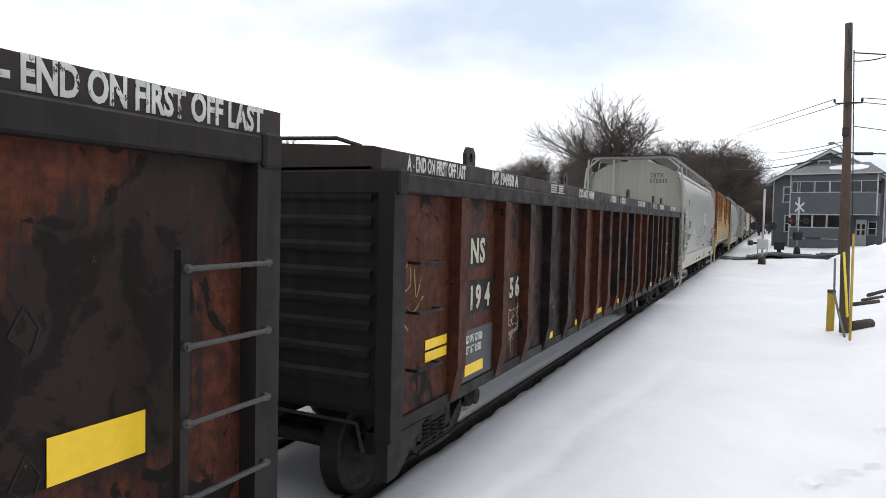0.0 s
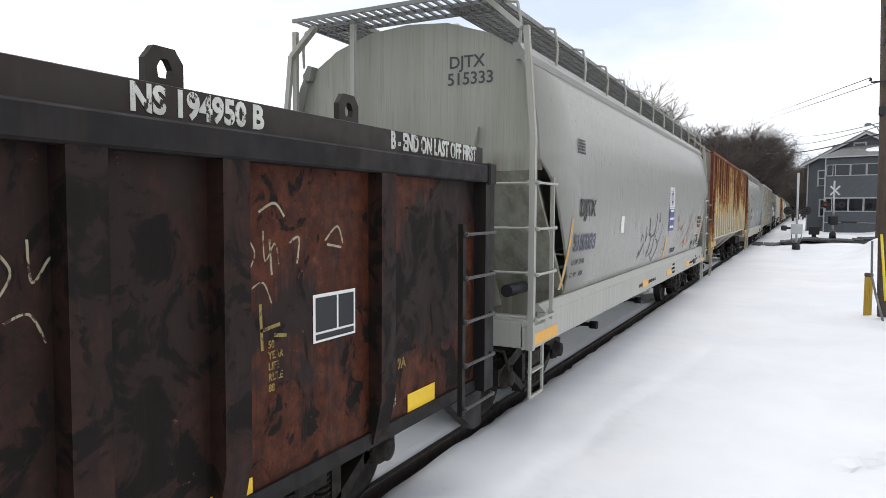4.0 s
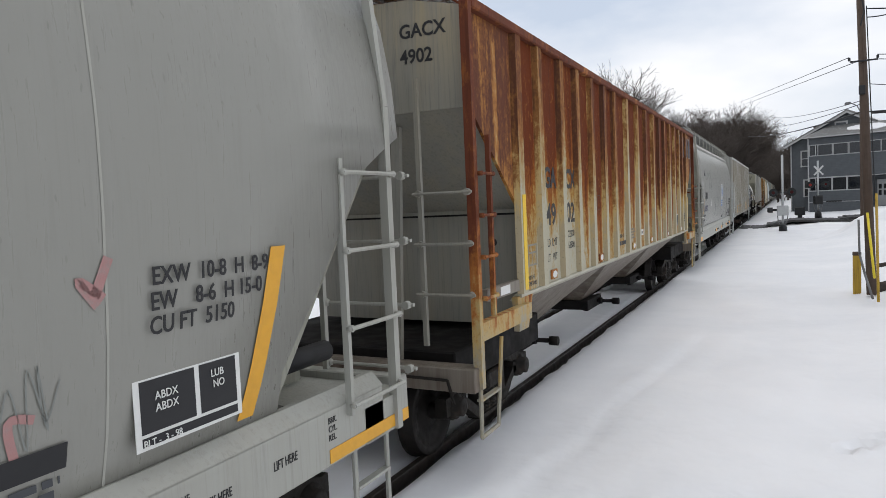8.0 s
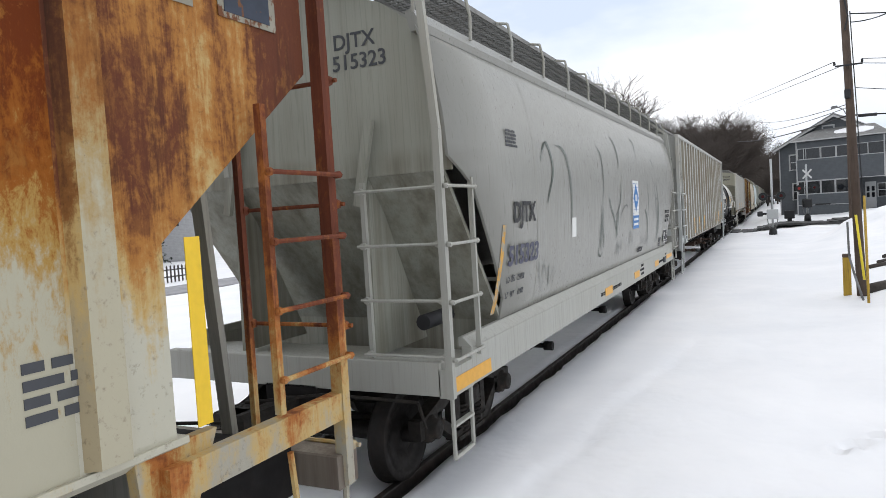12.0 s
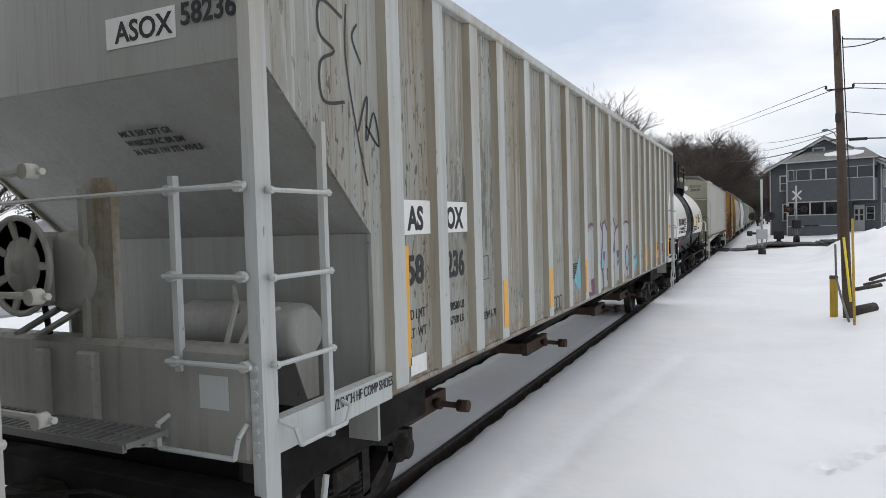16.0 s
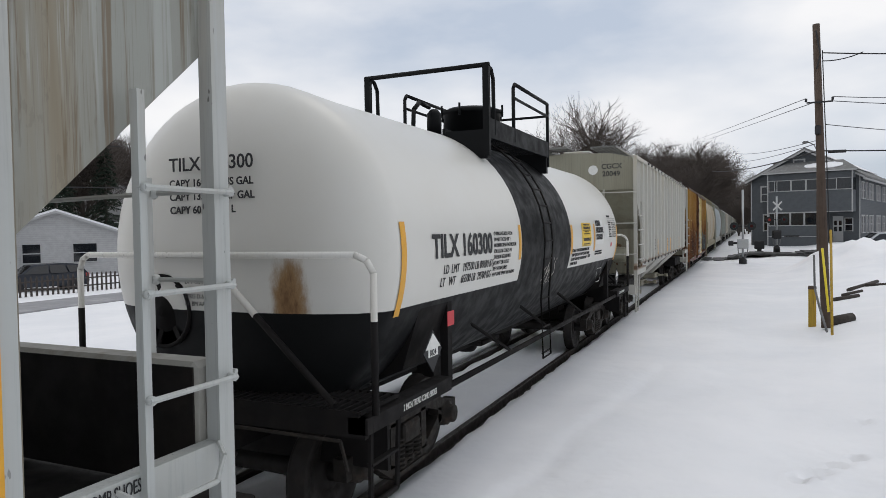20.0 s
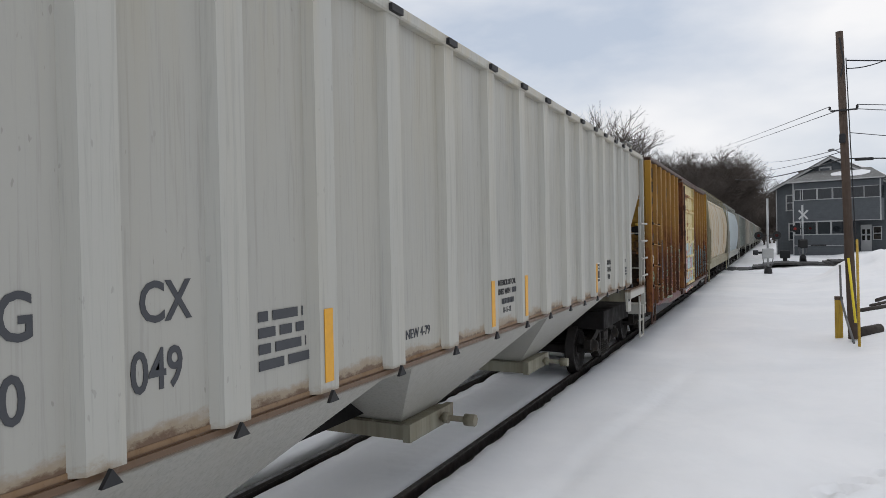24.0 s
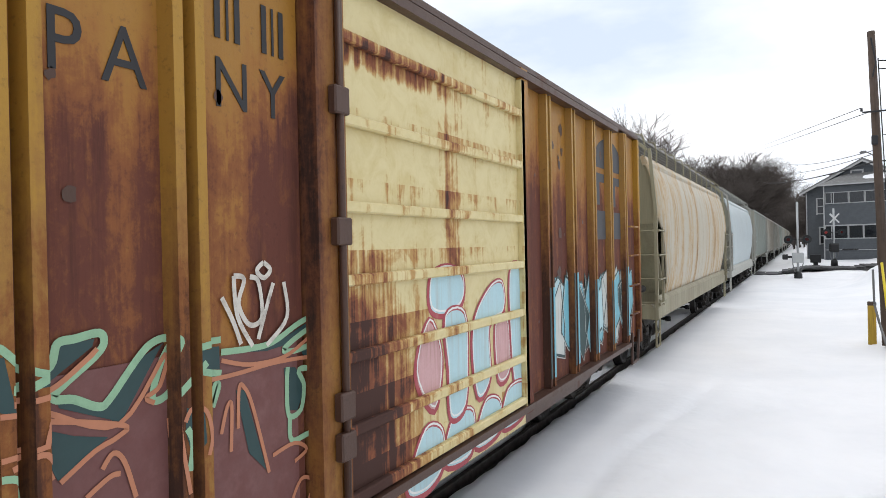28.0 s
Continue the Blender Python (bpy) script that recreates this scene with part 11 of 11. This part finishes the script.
sprayed(([(5.02, 1.85), (5.2, 1.85), (5.48, 1.86), (5.81, 1.84), (6.06, 1.79)], [(5.19, 1.58), (5.2, 1.77), (5.23, 1.78), (5.29, 1.67), (5.4, 1.3)], [(5.08, 1.58), (5.12, 1.7), (5.15, 1.7), (5.14, 1.48)], [(5.43, 1.38), (5.6, 1.4), (5.7, 1.34), (5.6, 1.3)], [(4.46, 1.6), (4.51, 1.65), (4.56, 1.6), (4.61, 1.44)], [(4.39, 1.51), (4.49, 1.56), (4.54, 1.56)], [(4.08, 1.72), (4.2, 1.74), (4.26, 1.62)],), 0.022, G_ORANGE, 0.0022)
sprayed(([(2.68, 2.06), (2.82, 2.04), (2.93, 2.04), (3.27, 1.96)], [(2.8, 1.48), (2.75, 1.55), (2.81, 1.8), (2.89, 1.96), (2.95, 1.96), (2.92, 1.78), (2.86, 1.51)], [(2.95, 1.49), (3.05, 1.9)], [(3.06, 1.4), (3.16, 1.67), (3.23, 1.9)], [(2.98, 2.12), (3.27, 2.1), (3.39, 2.15), (3.47, 2.14), (3.51, 1.95), (3.78, 1.94), (4.12, 1.9)], [(3.46, 1.48), (3.54, 1.68), (3.71, 1.75), (4.08, 1.76), (4.21, 1.77)], [(2.49, 1.93), (2.61, 1.93), (2.66, 1.99)], [(2.56, 1.6), (2.66, 1.86)], [(2.66, 1.44), (2.79, 1.41), (2.94, 1.38), (2.9, 1.31)], [(3.42, 1.29), (3.74, 1.27), (3.93, 1.36)], [(3.62, 1.14), (3.91, 1.08), (4.17, 1.04)], [(3.98, 1.72), (3.95, 1.5), (4.02, 1.42), (4.19, 1.44)],), 0.02, G_ORANGE, 0.0022)
sprayed(([(1.7, 1.1), (1.66, 1.03), (1.72, 0.98), (1.76, 1.03), (1.7, 1.1)], [(1.46, 1.01), (1.58, 1.03), (1.84, 1)], [(2.13, 1.03), (2.33, 1.01), (2.45, 0.99)], [(1.16, 1.31), (1.6, 1.3), (1.94, 1.5), (2.32, 1.46), (2.75, 1.37)], [(2.57, 1.41), (3.16, 1.34), (4.01, 1.23), (4.95, 1.17)], [(1.93, 1.35), (2.16, 1.37), (2.48, 1.38), (2.39, 1.24), (2.15, 1.22)], [(2.64, 1.05), (3.13, 0.99), (3.71, 0.9), (4.12, 0.96)], [(1.35, 1.03), (1.47, 1.08), (1.41, 1)],), 0.022, G_ORANGE, 0.0022)
sprayed(([(5.39, 2.39), (5.34, 2.35), (5.39, 2.31), (5.44, 2.35), (5.39, 2.39)], [(5.18, 2.33), (5.25, 2.31), (5.21, 2.19), (5.28, 2.08), (5.37, 2.11), (5.35, 2.29), (5.29, 2.32)], [(5.1, 2.23), (5.17, 2.11), (5.22, 1.99)], [(5.46, 2.28), (5.41, 2.17), (5.34, 2)], [(5.18, 2.33), (5.2, 2.13), (5.3, 1.97)], [(5.54, 2.28), (5.56, 2.09), (5.4, 1.96)],), 0.026, G_WHITE, 0.003, label="white sprayed tag")
# the skirt under the side carries the same mauve and its lines
for k in range(9):
    y = 1.2 + 0.5 * k
    zz = 0.70 if 2.9 < y else 0.80
    decal(box_car, G_MAROON, 1.551, y, y + 0.50, zz, 0.875, "graffiti_fill")
# lower edge of the piece, in loose loops
rl = random.Random(12)
for k in range(15):
    y, z = 2.3 + 0.25 * k, rl.uniform(0.92, 1.25)
    loop = [(y, z), (y + 0.10, z + rl.uniform(0.08, 0.2)), (y + 0.2, z + rl.uniform(0.0, 0.1)), (y + 0.13, z - rl.uniform(0.03, 0.1)), (y + rl.uniform(0.0, 0.1), z - 0.04)]
    sprayed((loop,), 0.022, (G_MINT, G_ORANGE)[k % 2], 0.0014)
decal(box_car, DARKGREY, 1.6262, 1.52, 1.58, 1.42, 2.36, "paint_block")
decal(box_car, DARKGREY, 1.6262, 1.643, 1.70, 1.42, 2.36, "paint_block")
# rounded pale letters across the door
XD = 1.603
for k, (out_line, fill) in enumerate((([(7.08, 2.0), (7.1, 2.22), (7.35, 2.28), (7.6, 2.2), (7.58, 2.0), (7.3, 1.94)], G_BLUE), ([(7.3, 1.9), (7.62, 1.9), (7.66, 1.5), (7.6, 1.16), (7.36, 1.14), (7.34, 1.5)], G_BLUE), ([(7.78, 1.75), (8.1, 2.05), (8.4, 2.1), (8.42, 1.85), (8.1, 1.75), (8.1, 1.3), (7.85, 1.2)], G_BLUE), ([(8.25, 1.72), (8.5, 1.78), (8.55, 1.3), (8.3, 1.25)], G_PINK),
                                      ([(8.6, 2.15), (8.88, 2.15), (8.9, 1.2), (8.66, 1.2)], G_BLUE), ([(6.7, 0.78), (6.95, 1.12), (7.2, 1.06), (7.2, 0.8), (6.95, 0.70)], G_BLUE), ([(7.25, 0.8), (7.4, 1.1), (7.75, 1.08), (7.7, 0.76)], G_BLUE), ([(7.8, 0.78), (8.0, 1.1), (8.3, 1.05), (8.3, 0.80)], G_BLUE), ([(8.36, 0.8), (8.5, 1.1), (8.9, 1.1), (8.9, 0.82)], G_BLUE), ([(6.85, 1.55), (7.05, 1.9), (7.22, 1.6), (7.1, 1.25)], G_PINK))):
    line = smooth_line(out_line, 5, True)
    d = XD + 0.0014 * (k % 3)
    part("graffiti_outline", ribbon(B(), line, 0.085, d, True), G_CRIMSON, box_car)
    part("graffiti_fill", patch(B(), line[::-1], d + 0.0005), fill, box_car)
    part("graffiti_outline", ribbon(B(), [(p[0] + 0.01, p[1] + 0.02) for p in line], 0.016, d + 0.0010, True), CREAM, box_car)
wild_piece(box_car, 9.9, 13.95, 0.98, 2.12, XB + 0.001, 9, 41, (G_TEAL, G_BLUE, G_HAZE, G_TEAL, G_TEALDARK), G_TEALDARK, G_HAZE)
for r_ in (9.75, 10.65, 11.55, 12.45, 13.35):
    for q_ in (-0.087, 0.033):
        decal(box_car, (G_TEAL, G_BLUE, G_TEALDARK)[int(r_ * 20 + q_ * 10) % 3], 1.6262, r_ + q_, r_ + q_ + 0.054, 1.0, 2.0 + 0.1 * math.sin(r_ * 9), "graffiti_fill")
# a dark painted emblem across two panels: an arch, two heavy marks and a block
ARCH = [(11.78, 3.50)] + [(12.62 + 0.84 * math.cos(a), 3.50 + 0.45 * math.sin(a)) for a in [math.pi * (1 - i / 16) for i in range(17)]] + [(13.46, 3.50)]
for ya, yb in ((11.64, 12.36), (12.54, 13.26)):
    cut = [(min(max(p[0], ya), yb), p[1]) for p in ARCH]
    part("emblem", patch(B(), cut[::-1], XB + 0.001), DARKGREY, box_car, "dark painted emblem")
    decal(box_car, DARKGREY, XB, ya + 0.08, yb, 2.50, 2.90, "emblem_block")
    decal(box_car, DARKGREY, XB, ya + 0.12, yb - 0.05, 3.30, 3.42, "emblem_bar")
    decal(box_car, DARKGREY, XB, ya + 0.22, ya + 0.42, 2.98, 3.30, "emblem_bar")
for y0_, y1_, z0_, z1_ in ((1.70, 1.84, 1.5, 2.34), (1.08, 1.54, 2.24, 2.34)):
    decal(box_car, G_TEALDARK, XB + 0.0022, y0_, y1_, z0_, z1_, "paint_block")
for a_, z_, h_ in ((1.05, 2.46, 0.14), (1.30, 2.46, 0.20), (1.76, 2.46, 0.2), (2.02, 2.44, 0.22)):
    decal(box_car, STENCIL, XB, a_, a_ + 0.10, z_, z_ + h_, "old_number_bar")
# scabs of rust where the paint has blown off
rs = random.Random(63)
for k in range(46):
    y = rs.choice((rs.uniform(0.4, 5.6), rs.uniform(9.2, 13.9)))
    z = rs.uniform(1.6, 3.9)
    r = rs.uniform(0.02, 0.075)
    ring = [(y + r * rs.uniform(0.5, 1.2) * math.cos(2 * math.pi * i / 9), z + 1.25 * r * rs.uniform(0.5, 1.2) * math.sin(2 * math.pi * i / 9)) for i in range(9)]
    if min(abs(y - q) for q in (0.86, 1.61, 2.46, 3.27, 4.08, 4.85, 9.75, 10.65, 11.55, 12.45, 13.35)) > 0.2:
        part("rust_scab", patch(B(), ring, XB + 0.0015), S_SILL, box_car)

# ---- cars further back
TAN_SIDE = rust_paint("tan_hopper_side", (0.43, 0.395, 0.31), 9, 10, (0.20, 0.11, 0.05), (0.30, 0.18, 0.08), 0.22, (0.44, 0.32, 0.18))
PALE_BLUE = soiled("pale_blue_side", (0.43, 0.49, 0.50), (0.30, 0.31, 0.29), 1, 4, 0.5, 0.45)
GREEN_GREY = soiled("green_grey_side", (0.27, 0.30, 0.27), (0.18, 0.16, 0.12), 1, 4, 0.7, 0.5)
MUSHROOM = soiled("mushroom_side", (0.42, 0.39, 0.33), (0.22, 0.18, 0.13), 1, 4, 0.8, 0.55)
TAN_END = soiled("tan_hopper_end", (0.27, 0.25, 0.16), (0.15, 0.11, 0.06), 4.0, 1.2, 0.9, 0.55)
round_hopper(133.7, 13.6, TAN_SIDE, TAN_END, TAN_END, "tan rust-streaked round-sided covered hopper car", False)
round_hopper(148.9, 13.6, PALE_BLUE, D_FRAME, D_END, "pale blue round-sided covered hopper car", False)
FAR_RIBS = [1.4 + 0.8 * k for k in range(17)]
y_far = 164.1
for k, (sm, lab) in enumerate(((GREEN_GREY, "dull green-grey ribbed covered hopper car"), (MUSHROOM, "mushroom-brown ribbed covered hopper car"), (A_SIDE, "stained beige ribbed covered hopper car"), (GREEN_GREY, "dull green-grey ribbed covered hopper car"), (K_SIDE, "white ribbed covered hopper car"), (MUSHROOM, "mushroom-brown ribbed covered hopper car"), (A_SIDE, "stained beige ribbed covered hopper car"), (K_SIDE, "white ribbed covered hopper car"), (MUSHROOM, "mushroom-brown ribbed covered hopper car"))):
    ribbed_hopper(y_far, 15.6, FAR_RIBS if k < 3 else FAR_RIBS[::2], (sm, sm, D_END, D_FRAME, D_END), lab, 1.45, 4.15, 1.4, 2.38, 3.3, ((4.0, 1.5), (7.8, 1.5), (11.6, 1.5)) if k < 3 else (), False)
    y_far += 17.0


# ================================================================ what moves
def travel_at(t):
    for (ta, sa), (tb, sb) in zip(TRAVEL[:-1], TRAVEL[1:]):
        if ta <= t <= tb:
            return sa + (sb - sa) * (t - ta) / (tb - ta)
    return TRAVEL[-1][1]


def motions():
    for ob, y0 in MOVING:
        walk(ob, [(t, pose(0, y0 - s, 0)) for t, s in TRAVEL])
    turn_times = [0.12 * i for i in range(234)] + [28.0]
    for ws, y in TURNING:
        walk(ws, [(t, pose(0, y, WHEEL_R, math.degrees(travel_at(t) / WHEEL_R))) for t in turn_times])


motions()
